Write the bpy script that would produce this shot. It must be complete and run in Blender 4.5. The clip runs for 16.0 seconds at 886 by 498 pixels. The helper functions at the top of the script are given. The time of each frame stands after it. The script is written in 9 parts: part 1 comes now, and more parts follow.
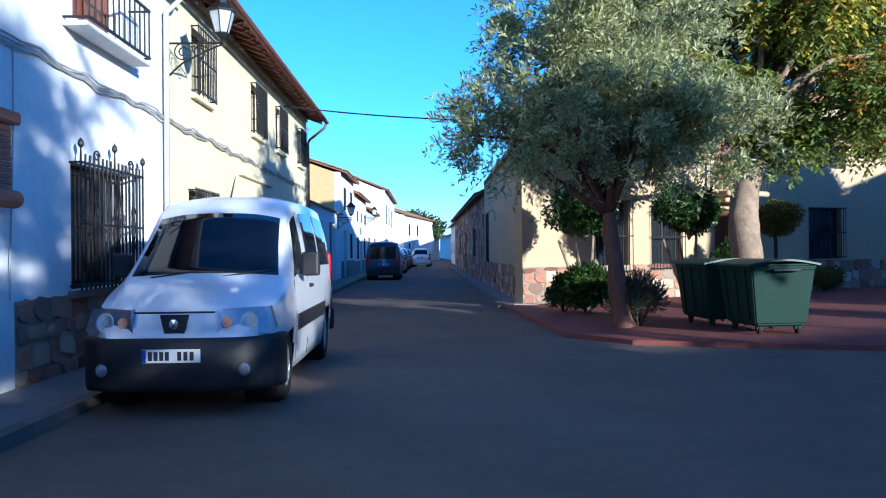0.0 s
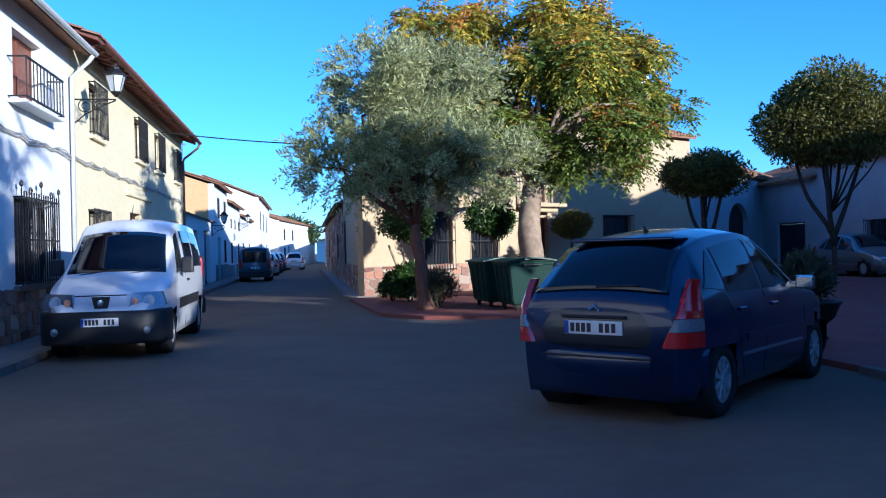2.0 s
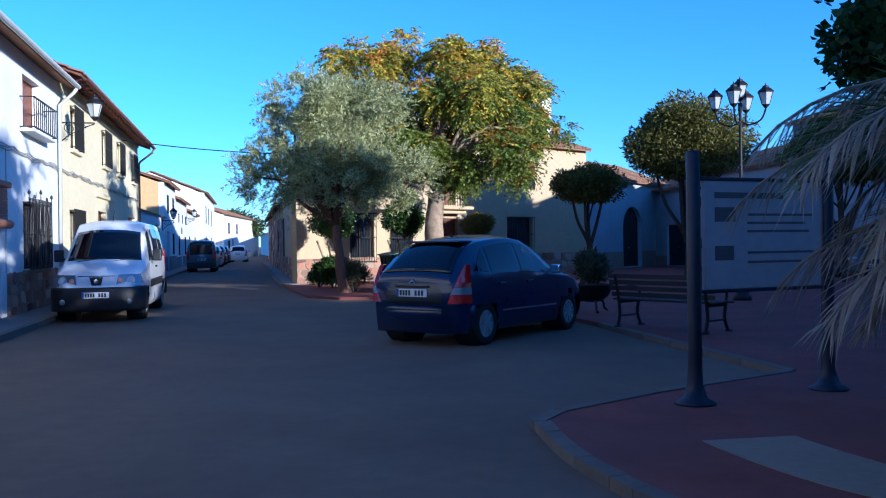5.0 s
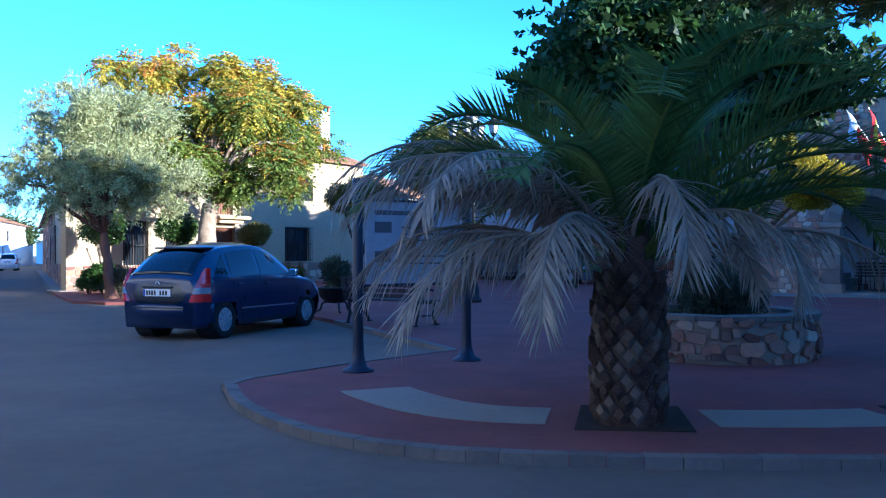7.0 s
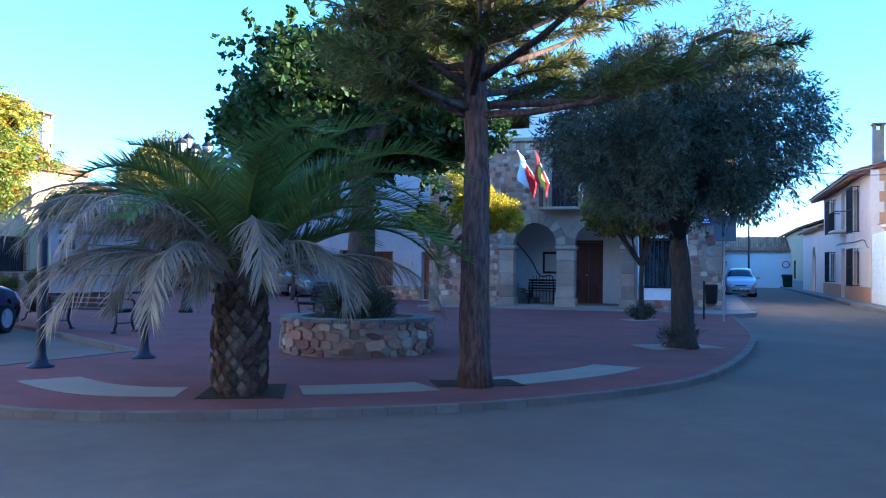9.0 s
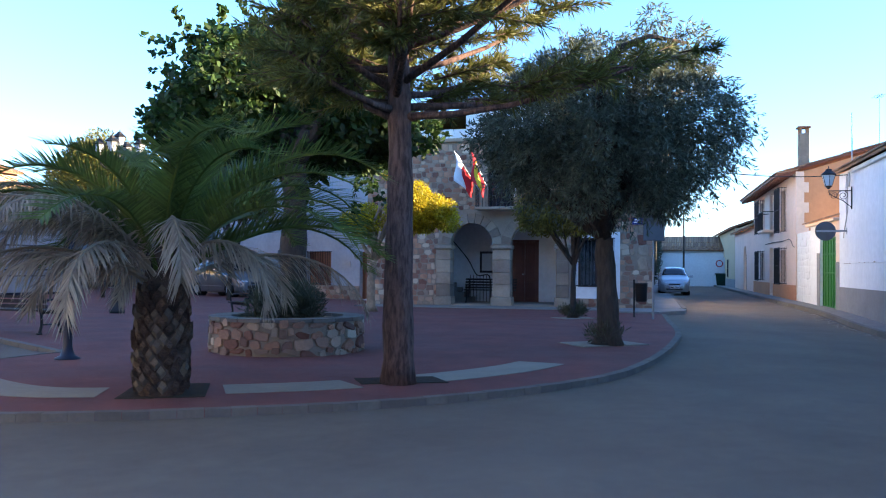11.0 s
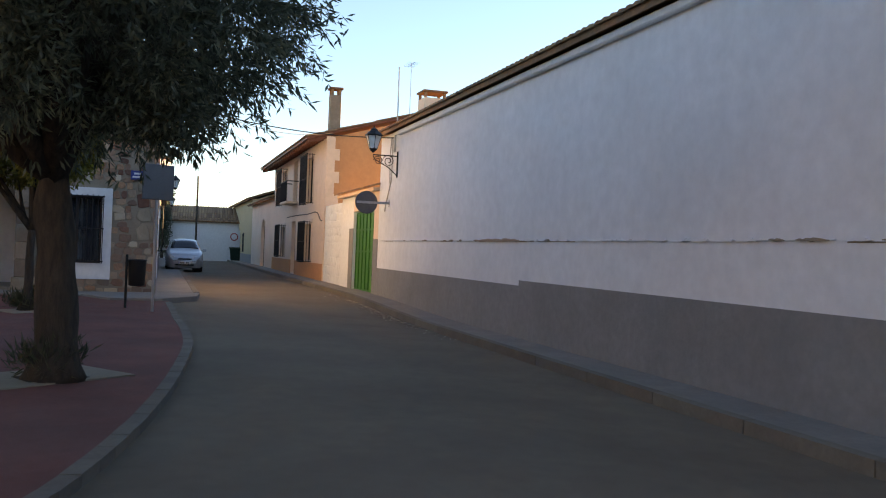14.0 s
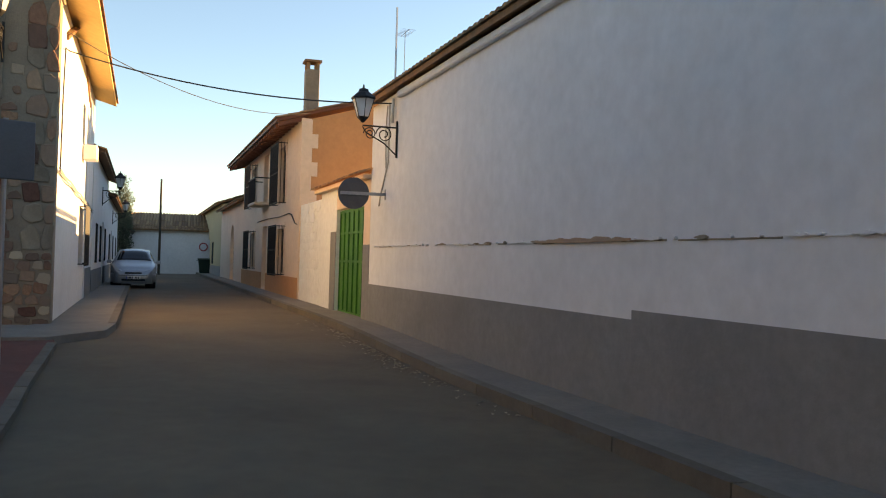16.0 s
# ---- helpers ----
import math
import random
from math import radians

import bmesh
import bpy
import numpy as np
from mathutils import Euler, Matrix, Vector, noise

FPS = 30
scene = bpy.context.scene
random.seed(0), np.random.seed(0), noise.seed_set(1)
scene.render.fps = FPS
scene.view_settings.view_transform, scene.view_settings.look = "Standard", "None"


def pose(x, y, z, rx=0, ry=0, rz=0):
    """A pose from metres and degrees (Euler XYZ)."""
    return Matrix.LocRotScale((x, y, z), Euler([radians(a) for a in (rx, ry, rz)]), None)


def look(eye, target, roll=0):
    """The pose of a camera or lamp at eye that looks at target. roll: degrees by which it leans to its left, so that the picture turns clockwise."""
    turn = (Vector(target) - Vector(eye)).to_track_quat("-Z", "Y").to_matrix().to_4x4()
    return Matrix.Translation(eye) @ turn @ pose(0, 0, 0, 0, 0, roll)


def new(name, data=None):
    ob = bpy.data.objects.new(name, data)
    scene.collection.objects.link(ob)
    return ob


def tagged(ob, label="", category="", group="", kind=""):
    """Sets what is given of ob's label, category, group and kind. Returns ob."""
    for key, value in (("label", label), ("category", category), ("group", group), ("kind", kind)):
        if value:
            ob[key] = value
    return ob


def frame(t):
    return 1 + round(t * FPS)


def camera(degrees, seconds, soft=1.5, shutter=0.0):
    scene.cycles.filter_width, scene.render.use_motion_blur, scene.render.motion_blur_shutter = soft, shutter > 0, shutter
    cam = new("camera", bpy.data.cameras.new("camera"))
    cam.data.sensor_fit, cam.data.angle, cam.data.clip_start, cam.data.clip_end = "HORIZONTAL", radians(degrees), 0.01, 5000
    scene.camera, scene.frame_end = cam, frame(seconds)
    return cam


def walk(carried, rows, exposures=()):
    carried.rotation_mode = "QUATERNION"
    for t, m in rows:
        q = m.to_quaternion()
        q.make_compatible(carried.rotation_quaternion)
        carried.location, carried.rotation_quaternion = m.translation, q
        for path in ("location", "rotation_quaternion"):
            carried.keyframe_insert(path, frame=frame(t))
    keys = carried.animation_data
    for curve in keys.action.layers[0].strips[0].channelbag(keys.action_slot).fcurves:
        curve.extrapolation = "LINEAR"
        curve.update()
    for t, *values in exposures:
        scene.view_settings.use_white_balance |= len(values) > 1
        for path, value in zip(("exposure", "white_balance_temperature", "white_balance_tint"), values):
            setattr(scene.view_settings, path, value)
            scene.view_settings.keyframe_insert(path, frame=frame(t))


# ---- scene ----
cam = camera(54, 16.0, soft=1.1)
PATH = [
    (0.0, -0.357, -0.310, 1.391, 90.06, 0.59, -1.16),
    (0.5, -0.240, -1.339, 1.415, 89.96, 0.54, -1.24),
    (1.0, 0.068, -2.803, 1.383, 90.29, 1.13, -2.53),
    (1.5, 0.143, -3.971, 1.372, 90.31, 1.09, -5.56),
    (2.0, 0.279, -5.292, 1.386, 90.10, 1.38, -8.96),
    (2.5, 0.263, -6.430, 1.400, 89.94, 1.02, -9.72),
    (3.0, 0.266, -7.286, 1.406, 89.76, 1.17, -9.27),
    (5.5, 0.420, -11.002, 1.401, 89.75, 0.57, -14.36),
    (6.0, 0.455, -11.603, 1.385, 89.89, 0.39, -16.92),
    (6.5, 0.515, -12.375, 1.365, 90.07, 0.30, -20.84),
    (7.0, 0.710, -12.700, 1.330, 90.29, 0.29, -25.60),
    (7.5, 0.711, -13.330, 1.332, 90.66, -0.00, -30.70),
    (8.0, 0.644, -14.052, 1.358, 90.81, -0.12, -35.08),
    (8.5, 0.563, -14.727, 1.367, 91.08, -0.50, -38.67),
    (9.0, 0.355, -15.419, 1.372, 91.23, -0.59, -41.90),
    (11.5, 0.462, -15.696, 1.368, 91.27, -0.31, -48.07),
    (12.0, 1.550, -14.669, 1.379, 91.35, -0.27, -52.52),
    (12.5, 2.318, -14.260, 1.404, 90.87, -1.07, -58.13),
    (13.0, 4.140, -13.345, 1.385, 90.14, -1.62, -65.53),
    (13.5, 5.212, -12.845, 1.369, 90.00, -1.99, -72.05),
    (14.0, 6.117, -12.459, 1.372, 90.20, -2.25, -77.01),
    (14.5, 7.875, -12.036, 1.395, 90.18, -1.77, -78.71),
    (15.0, 9.400, -11.475, 1.386, 90.02, -1.65, -79.00),
    (15.5, 10.900, -10.915, 1.388, 90.16, -1.68, -78.53),
    (16.0, 12.190, -10.384, 1.355, 90.83, -1.61, -78.12),
]
EXPOSURES = [
    (0.0, 1.3, 4430, 9), (3.0, 1.1, 4480, 15), (5.5, 1.15, 4400, 15), (6.5, 1.78, 4380, 13), (7.5, 2.58, 4400, 11), (9.0, 3.0, 5150, 11),
    (11.5, 2.88, 7000, 20), (12.5, 2.47, 8700, 26), (14.0, 2.33, 12000, 24), (16.0, 2.06, 15000, 21),
]
walk(cam, [(t, pose(x, y, z, rx, ry, rz)) for t, x, y, z, rx, ry, rz in PATH], EXPOSURES)

# ---- world, sun, exposure ----
SUN_AZ, SUN_EL = -53.5, 11.0
sun_dir = Vector((math.cos(radians(SUN_AZ)) * math.cos(radians(SUN_EL)), math.sin(radians(SUN_AZ)) * math.cos(radians(SUN_EL)), math.sin(radians(SUN_EL))))
world = bpy.data.worlds.new("sky_world")
scene.world = world
world.use_nodes = True
wn = world.node_tree
wn.nodes.clear()
sky = wn.nodes.new("ShaderNodeTexSky")
sky.sky_type = "NISHITA"
sky.sun_disc = False
sky.sun_elevation = radians(SUN_EL)
sky.sun_rotation = math.atan2(sun_dir.x, sun_dir.y)
sky.air_density, sky.dust_density, sky.ozone_density = 0.95, 0.05, 5.2
bg = wn.nodes.new("ShaderNodeBackground")
bg.inputs["Strength"].default_value = 0.12
wo = wn.nodes.new("ShaderNodeOutputWorld")
wn.links.new(sky.outputs[0], bg.inputs[0])
wn.links.new(bg.outputs[0], wo.inputs[0])
sun_data = bpy.data.lights.new("sun", "SUN")
sun_data.energy, sun_data.angle, sun_data.color = 4.2, radians(0.5), (1.0, 0.81, 0.54)
sun_lamp = new("sun", sun_data)
sun_lamp.matrix_world = look(sun_dir * 60, (0, 0, 0))

# ---- materials ----
def mat(name, col, col2=None, rough=0.8, metal=0.0, scale=3.0, amount=0.5, bump=0.0, bump_scale=40.0, stain=0.0, stain_col=(0.1, 0.08, 0.06),
        stain_scale=0.5, spec=0.5, vary=0.0, trans=0.0, coat=0.0, island=0.0, stretch=None, alt=None):
    m = bpy.data.materials.new(name)
    m.use_nodes = True
    nt = m.node_tree
    b = nt.nodes["Principled BSDF"]
    b.inputs["Roughness"].default_value = rough
    b.inputs["Metallic"].default_value = metal
    b.inputs["Specular IOR Level"].default_value = spec
    if coat:
        b.inputs["Coat Weight"].default_value = coat
        b.inputs["Coat Roughness"].default_value = 0.04
    if trans:
        b.inputs["Transmission Weight"].default_value = trans
    tc = nt.nodes.new("ShaderNodeTexCoord")
    vec = tc.outputs["Object"]
    if stretch:
        mp = nt.nodes.new("ShaderNodeMapping")
        mp.inputs["Scale"].default_value = stretch
        nt.links.new(vec, mp.inputs[0])
        vec = mp.outputs[0]
    def noise_node(sc, detail=5.0):
        n = nt.nodes.new("ShaderNodeTexNoise")
        n.inputs["Scale"].default_value = sc
        n.inputs["Detail"].default_value = detail
        n.inputs["Roughness"].default_value = 0.6
        nt.links.new(vec, n.inputs["Vector"])
        return n
    def mix(fac, a, c, mode="MIX"):
        x = nt.nodes.new("ShaderNodeMix")
        x.data_type, x.blend_type = "RGBA", mode
        for val, key in ((fac, 0), (a, 6), (c, 7)):
            if isinstance(val, (int, float)):
                x.inputs[key].default_value = val
            elif isinstance(val, tuple):
                x.inputs[key].default_value = (*val, 1)
            else:
                nt.links.new(val, x.inputs[key])
        return x.outputs[2]
    def ramp(src, lo, hi):
        r = nt.nodes.new("ShaderNodeMapRange")
        r.inputs["From Min"].default_value, r.inputs["From Max"].default_value = lo, hi
        nt.links.new(src, r.inputs["Value"])
        return r.outputs[0]
    col2 = col2 or tuple(c * 0.78 for c in col)
    n1 = noise_node(scale)
    n2 = noise_node(scale * 9.0)
    f1 = ramp(n1.outputs["Fac"], 0.5 - 0.25 / max(amount, 0.05) * 0.5, 0.5 + 0.25 / max(amount, 0.05) * 0.5)
    c = mix(f1, col, col2)
    c = mix(ramp(n2.outputs["Fac"], 0.35, 0.75), c, mix(0.3, c, tuple(v * 0.6 for v in col2)))
    if stain:
        n3 = noise_node(stain_scale, 8.0)
        fs = nt.nodes.new("ShaderNodeMath")
        fs.operation = "MULTIPLY"
        fs.inputs[1].default_value = stain
        nt.links.new(ramp(n3.outputs["Fac"], 0.48, 0.72), fs.inputs[0])
        c = mix(fs.outputs[0], c, stain_col)
    if vary or island:
        src = nt.nodes.new("ShaderNodeObjectInfo").outputs["Random"] if vary else nt.nodes.new("ShaderNodeNewGeometry").outputs["Random Per Island"]
        h = nt.nodes.new("ShaderNodeHueSaturation")
        v = vary or island
        r = nt.nodes.new("ShaderNodeMapRange")
        r.inputs["To Min"].default_value, r.inputs["To Max"].default_value = 1 - v, 1 + v
        if alt:
            w1 = nt.nodes.new("ShaderNodeMath")
            w1.operation = "MULTIPLY"
            w1.inputs[1].default_value = 7.31
            nt.links.new(src, w1.inputs[0])
            w2 = nt.nodes.new("ShaderNodeMath")
            w2.operation = "FRACT"
            nt.links.new(w1.outputs[0], w2.inputs[0])
            w3 = nt.nodes.new("ShaderNodeMath")
            w3.operation = "POWER"
            w3.inputs[1].default_value = 1.8
            nt.links.new(w2.outputs[0], w3.inputs[0])
            c = mix(w3.outputs[0], c, alt)
        nt.links.new(src, r.inputs["Value"])
        nt.links.new(r.outputs[0], h.inputs["Value"])
        r2 = nt.nodes.new("ShaderNodeMath")
        r2.operation = "MULTIPLY_ADD"
        r2.inputs[1].default_value, r2.inputs[2].default_value = 0.05 * v, 0.5 - 0.025 * v
        nt.links.new(src, r2.inputs[0])
        nt.links.new(r2.outputs[0], h.inputs["Hue"])
        nt.links.new(c, h.inputs["Color"])
        c = h.outputs[0]
    nt.links.new(c, b.inputs["Base Color"])
    if bump:
        nb = noise_node(bump_scale, 8.0)
        bn = nt.nodes.new("ShaderNodeBump")
        bn.inputs["Strength"].default_value = bump
        bn.inputs["Distance"].default_value = 0.02
        nt.links.new(nb.outputs["Fac"], bn.inputs["Height"])
        nt.links.new(bn.outputs[0], b.inputs["Normal"])
    return m


def leaf_mat(name, col, col2, vary=0.35, rough=0.55):
    m = mat(name, col, col2, rough=rough, scale=2.0, amount=0.9, island=vary, spec=0.35)
    nt = m.node_tree
    b = nt.nodes["Principled BSDF"]
    src = b.inputs["Base Color"].links[0].from_socket
    t = nt.nodes.new("ShaderNodeBsdfTranslucent")
    nt.links.new(src, t.inputs[0])
    mx = nt.nodes.new("ShaderNodeMixShader")
    mx.inputs[0].default_value = 0.38
    out = nt.nodes["Material Output"]
    nt.links.new(b.outputs[0], mx.inputs[1])
    nt.links.new(t.outputs[0], mx.inputs[2])
    nt.links.new(mx.outputs[0], out.inputs[0])
    return m


def glass_mat(name, tint, rough=0.03, spec=0.8, coat=0.4):
    m = bpy.data.materials.new(name)
    m.use_nodes = True
    nt = m.node_tree
    b = nt.nodes["Principled BSDF"]
    b.inputs["Base Color"].default_value = (*tint, 1)
    b.inputs["Roughness"].default_value = rough
    b.inputs["Specular IOR Level"].default_value = spec
    b.inputs["IOR"].default_value = 1.5
    b.inputs["Coat Weight"].default_value = coat
    b.inputs["Coat Roughness"].default_value = 0.02
    return m


def lamp_glass(name):
    m = bpy.data.materials.new(name)
    m.use_nodes = True
    b = m.node_tree.nodes["Principled BSDF"]
    b.inputs["Base Color"].default_value = (0.78, 0.8, 0.78, 1)
    b.inputs["Roughness"].default_value = 0.25
    b.inputs["Transmission Weight"].default_value = 0.45
    return m


M_asphalt = mat("asphalt", (0.19, 0.146, 0.104), (0.145, 0.11, 0.08), 0.92, scale=0.6, amount=0.7, bump=0.5, bump_scale=120, stain=0.45, stain_col=(0.185, 0.155, 0.12), stain_scale=0.22, spec=0.2)
M_redpave = mat("red_paving", (0.22, 0.072, 0.055), (0.155, 0.052, 0.042), 0.85, scale=1.2, amount=0.8, bump=0.4, bump_scale=70, stain=0.35, stain_col=(0.13, 0.09, 0.08), stain_scale=0.5, spec=0.25)
M_creamstrip = mat("cream_concrete", (0.32, 0.265, 0.195), (0.25, 0.205, 0.155), 0.9, scale=1.5, bump=0.3, stain=0.3, stain_col=(0.2, 0.16, 0.13), spec=0.2)
M_kerb = mat("kerb_concrete", (0.2, 0.165, 0.13), (0.145, 0.12, 0.098), 0.9, scale=2.5, bump=0.4, stain=0.4, stain_col=(0.12, 0.11, 0.1), stain_scale=1.0, vary=0.12, spec=0.2)
M_sidewalk = mat("grey_pavement", (0.27, 0.24, 0.21), (0.2, 0.18, 0.158), 0.9, scale=1.5, bump=0.35, stain=0.35, stain_col=(0.14, 0.13, 0.12), spec=0.2)
M_soil = mat("soil", (0.07, 0.05, 0.035), (0.04, 0.03, 0.022), 0.95, scale=8, bump=1.0, bump_scale=30, spec=0.1)
M_white = mat("white_render", (0.78, 0.78, 0.76), (0.7, 0.7, 0.68), 0.85, scale=0.8, bump=0.25, bump_scale=25, stain=0.18, stain_col=(0.5, 0.49, 0.46), stain_scale=0.7, spec=0.25)
# white walls east of the square: their shade is put into a greyer white
M_shadewhite = mat("shade_darkened_white", (0.42, 0.43, 0.44), (0.33, 0.34, 0.35), 0.88, scale=0.7, amount=0.7, bump=0.25, bump_scale=25, stain=0.35, stain_col=(0.33, 0.32, 0.3), stain_scale=0.6, spec=0.2)
M_whitewall = mat("white_limewash", (0.74, 0.745, 0.75), (0.66, 0.665, 0.67), 0.88, scale=0.5, amount=0.8, bump=0.12, bump_scale=9, stain=0.22, stain_col=(0.55, 0.54, 0.52), stain_scale=0.4, spec=0.2)
M_greyband = mat("grey_painted_base", (0.26, 0.256, 0.25), (0.2, 0.197, 0.192), 0.9, scale=0.9, bump=0.3, bump_scale=20, stain=0.3, stain_col=(0.2, 0.18, 0.16), spec=0.2)
M_yellow = mat("pale_yellow_render", (0.78, 0.69, 0.45), (0.72, 0.63, 0.4), 0.85, scale=0.7, bump=0.2, bump_scale=30, stain=0.15, stain_col=(0.55, 0.46, 0.3), spec=0.25)
M_cream = mat("cream_render", (0.52, 0.4, 0.24), (0.46, 0.35, 0.21), 0.87, scale=0.7, bump=0.25, bump_scale=25, stain=0.25, stain_col=(0.4, 0.31, 0.22), spec=0.2)
M_orange = mat("orange_render", (0.56, 0.27, 0.13), (0.5, 0.23, 0.11), 0.87, scale=0.6, bump=0.2, bump_scale=30, stain=0.3, stain_col=(0.42, 0.2, 0.11), stain_scale=0.4, spec=0.2)
M_ochre = mat("ochre_render", (0.62, 0.4, 0.18), (0.55, 0.35, 0.16), 0.87, scale=0.7, bump=0.2, bump_scale=30, stain=0.2, stain_col=(0.42, 0.28, 0.15), spec=0.2)
M_pinkish = mat("buff_render", (0.78, 0.59, 0.45), (0.71, 0.53, 0.4), 0.87, scale=0.7, bump=0.2, bump_scale=30, stain=0.25, stain_col=(0.44, 0.32, 0.24), spec=0.2)
M_mortar = mat("mortar", (0.36, 0.285, 0.215), (0.27, 0.21, 0.155), 0.95, scale=3, bump=0.7, bump_scale=45, spec=0.1)
M_stone = mat("rubble_stone", (0.38, 0.185, 0.12), (0.26, 0.125, 0.085), 0.9, scale=4, amount=0.8, bump=0.8, bump_scale=22, vary=0.45, spec=0.2, alt=(0.42, 0.34, 0.25))
M_stonej = mat("rubble_stone_joined", (0.38, 0.185, 0.12), (0.26, 0.125, 0.085), 0.9, scale=4, amount=0.8, bump=0.8, bump_scale=22, island=0.45, spec=0.2, alt=(0.42, 0.34, 0.25))
M_redwood = mat("red_brown_door_paint", (0.14, 0.038, 0.022), (0.09, 0.026, 0.016), 0.5, scale=4, bump=0.15, spec=0.4)
M_ashlar = mat("dressed_stone", (0.36, 0.28, 0.205), (0.24, 0.18, 0.13), 0.88, scale=2, bump=0.5, bump_scale=25, stain=0.3, stain_col=(0.18, 0.14, 0.1), spec=0.2, vary=0.28)
M_tile = mat("clay_roof_tile", (0.36, 0.18, 0.09), (0.24, 0.13, 0.075), 0.9, scale=6, amount=0.9, bump=0.4, bump_scale=40, stain=0.4, stain_col=(0.16, 0.13, 0.09), stain_scale=2.0, island=0.3, spec=0.2)
M_timber = mat("dark_red_timber", (0.2, 0.07, 0.04), (0.13, 0.045, 0.028), 0.6, scale=3, bump=0.3, stretch=(1, 12, 1), spec=0.4)
M_brownwood = mat("brown_varnished_wood", (0.24, 0.085, 0.035), (0.15, 0.05, 0.025), 0.45, scale=3, bump=0.25, stretch=(10, 10, 1), spec=0.4)
M_darkwood = mat("dark_weathered_wood", (0.05, 0.035, 0.03), (0.03, 0.022, 0.02), 0.7, scale=3, bump=0.3, stretch=(10, 10, 1), spec=0.3)
M_iron = mat("black_wrought_iron", (0.012, 0.012, 0.014), (0.02, 0.018, 0.017), 0.55, 0.3, scale=9, bump=0.15, spec=0.4)
M_pole = mat("dark_blue_painted_steel", (0.012, 0.017, 0.035), (0.01, 0.013, 0.026), 0.45, 0.2, scale=6, spec=0.5)
M_green = mat("green_painted_metal", (0.035, 0.21, 0.03), (0.028, 0.16, 0.024), 0.5, scale=1.3, bump=0.1, stain=0.2, stain_col=(0.05, 0.12, 0.03), spec=0.45)
M_bin = mat("dark_green_plastic", (0.006, 0.034, 0.022), (0.005, 0.024, 0.016), 0.62, scale=2, bump=0.12, stain=0.2, stain_col=(0.016, 0.034, 0.026), stain_scale=2, spec=0.22)
M_binlid = mat("green_plastic_lid", (0.013, 0.06, 0.036), (0.01, 0.045, 0.028), 0.45, scale=2, spec=0.5)
M_blackpl = mat("black_plastic", (0.012, 0.013, 0.015), (0.018, 0.018, 0.02), 0.55, scale=5, bump=0.1, spec=0.4)
M_rubber = mat("tyre_rubber", (0.012, 0.012, 0.012), (0.02, 0.02, 0.019), 0.85, scale=10, bump=0.2, spec=0.25)
M_alu = mat("grey_metal", (0.42, 0.43, 0.44), (0.34, 0.35, 0.36), 0.35, 0.7, scale=5, spec=0.5)
M_hubcap = mat("silver_wheel_cover", (0.48, 0.49, 0.5), (0.4, 0.41, 0.42), 0.35, 0.5, scale=6, spec=0.5)
M_chrome = mat("chrome", (0.75, 0.76, 0.77), (0.7, 0.7, 0.7), 0.12, 1.0, scale=5)
M_vanwhite = mat("white_car_paint", (0.72, 0.73, 0.74), (0.69, 0.7, 0.71), 0.3, scale=1.2, stain=0.08, stain_col=(0.5, 0.5, 0.5), spec=0.5, coat=0.6)
M_blue = mat("dark_blue_car_paint", (0.002, 0.012, 0.058), (0.0018, 0.01, 0.046), 0.32, 0.1, scale=1.5, spec=0.4, coat=0.7)
# boot lid of the blue car: grey stands in for the wall it reflects
M_bootgrey = mat("reflection_grey_paint", (0.035, 0.038, 0.044), (0.026, 0.029, 0.035), 0.38, 0.35, scale=2.0, stain=0.3, stain_col=(0.06, 0.055, 0.05), spec=0.5, coat=0.35)
M_silver = mat("silver_car_paint", (0.42, 0.44, 0.46), (0.38, 0.4, 0.42), 0.32, 0.55, scale=1.5, spec=0.5, coat=0.6)
M_greycar = mat("grey_car_paint", (0.16, 0.18, 0.2), (0.14, 0.16, 0.18), 0.32, 0.5, scale=1.5, spec=0.5, coat=0.6)
M_darkcar = mat("black_car_paint", (0.02, 0.022, 0.028), (0.018, 0.02, 0.025), 0.3, 0.3, scale=1.5, coat=0.6)
M_carglass = glass_mat("car_glass", (0.003, 0.005, 0.009), 0.04, 0.5, 0.0)
M_winglass = glass_mat("window_glass", (0.02, 0.024, 0.03), 0.06)
M_redlight = glass_mat("red_lamp_lens", (0.42, 0.01, 0.01), 0.12)
M_clearlight = mat("clear_lamp_lens", (0.62, 0.64, 0.66), (0.4, 0.42, 0.44), 0.35, 0.3, scale=30, amount=0.9, coat=0.3)
M_reflector = mat("lamp_reflector", (0.42, 0.44, 0.46), (0.25, 0.27, 0.3), 0.3, 0.6, scale=40, coat=0.4)
M_lampcase = mat("lamp_housing", (0.3, 0.31, 0.33), (0.2, 0.21, 0.23), 0.12, 0.3, scale=20, coat=0.9)
M_amber = glass_mat("amber_lens", (0.55, 0.2, 0.08), 0.15)
M_plate = mat("white_number_plate", (0.75, 0.75, 0.73), (0.72, 0.72, 0.7), 0.4, scale=6)
M_plateblue = mat("blue_plate_band", (0.02, 0.07, 0.4), None, 0.4, scale=6)
M_platebar = mat("black_plate_marks", (0.02, 0.02, 0.022), None, 0.5, scale=6)
M_lampglass = lamp_glass("frosted_lantern_glass")
M_cable = mat("black_cable", (0.015, 0.015, 0.015), None, 0.7, scale=6)
M_greycable = mat("whitewashed_cable", (0.5, 0.48, 0.44), (0.36, 0.34, 0.3), 0.85, scale=3)
M_zinc = mat("white_painted_zinc", (0.62, 0.62, 0.6), (0.5, 0.5, 0.48), 0.5, 0.1, scale=4, stain=0.2, stain_col=(0.35, 0.32, 0.3))
M_brownzinc = mat("brown_rain_pipe", (0.22, 0.13, 0.08), (0.17, 0.1, 0.06), 0.5, 0.2, scale=4)
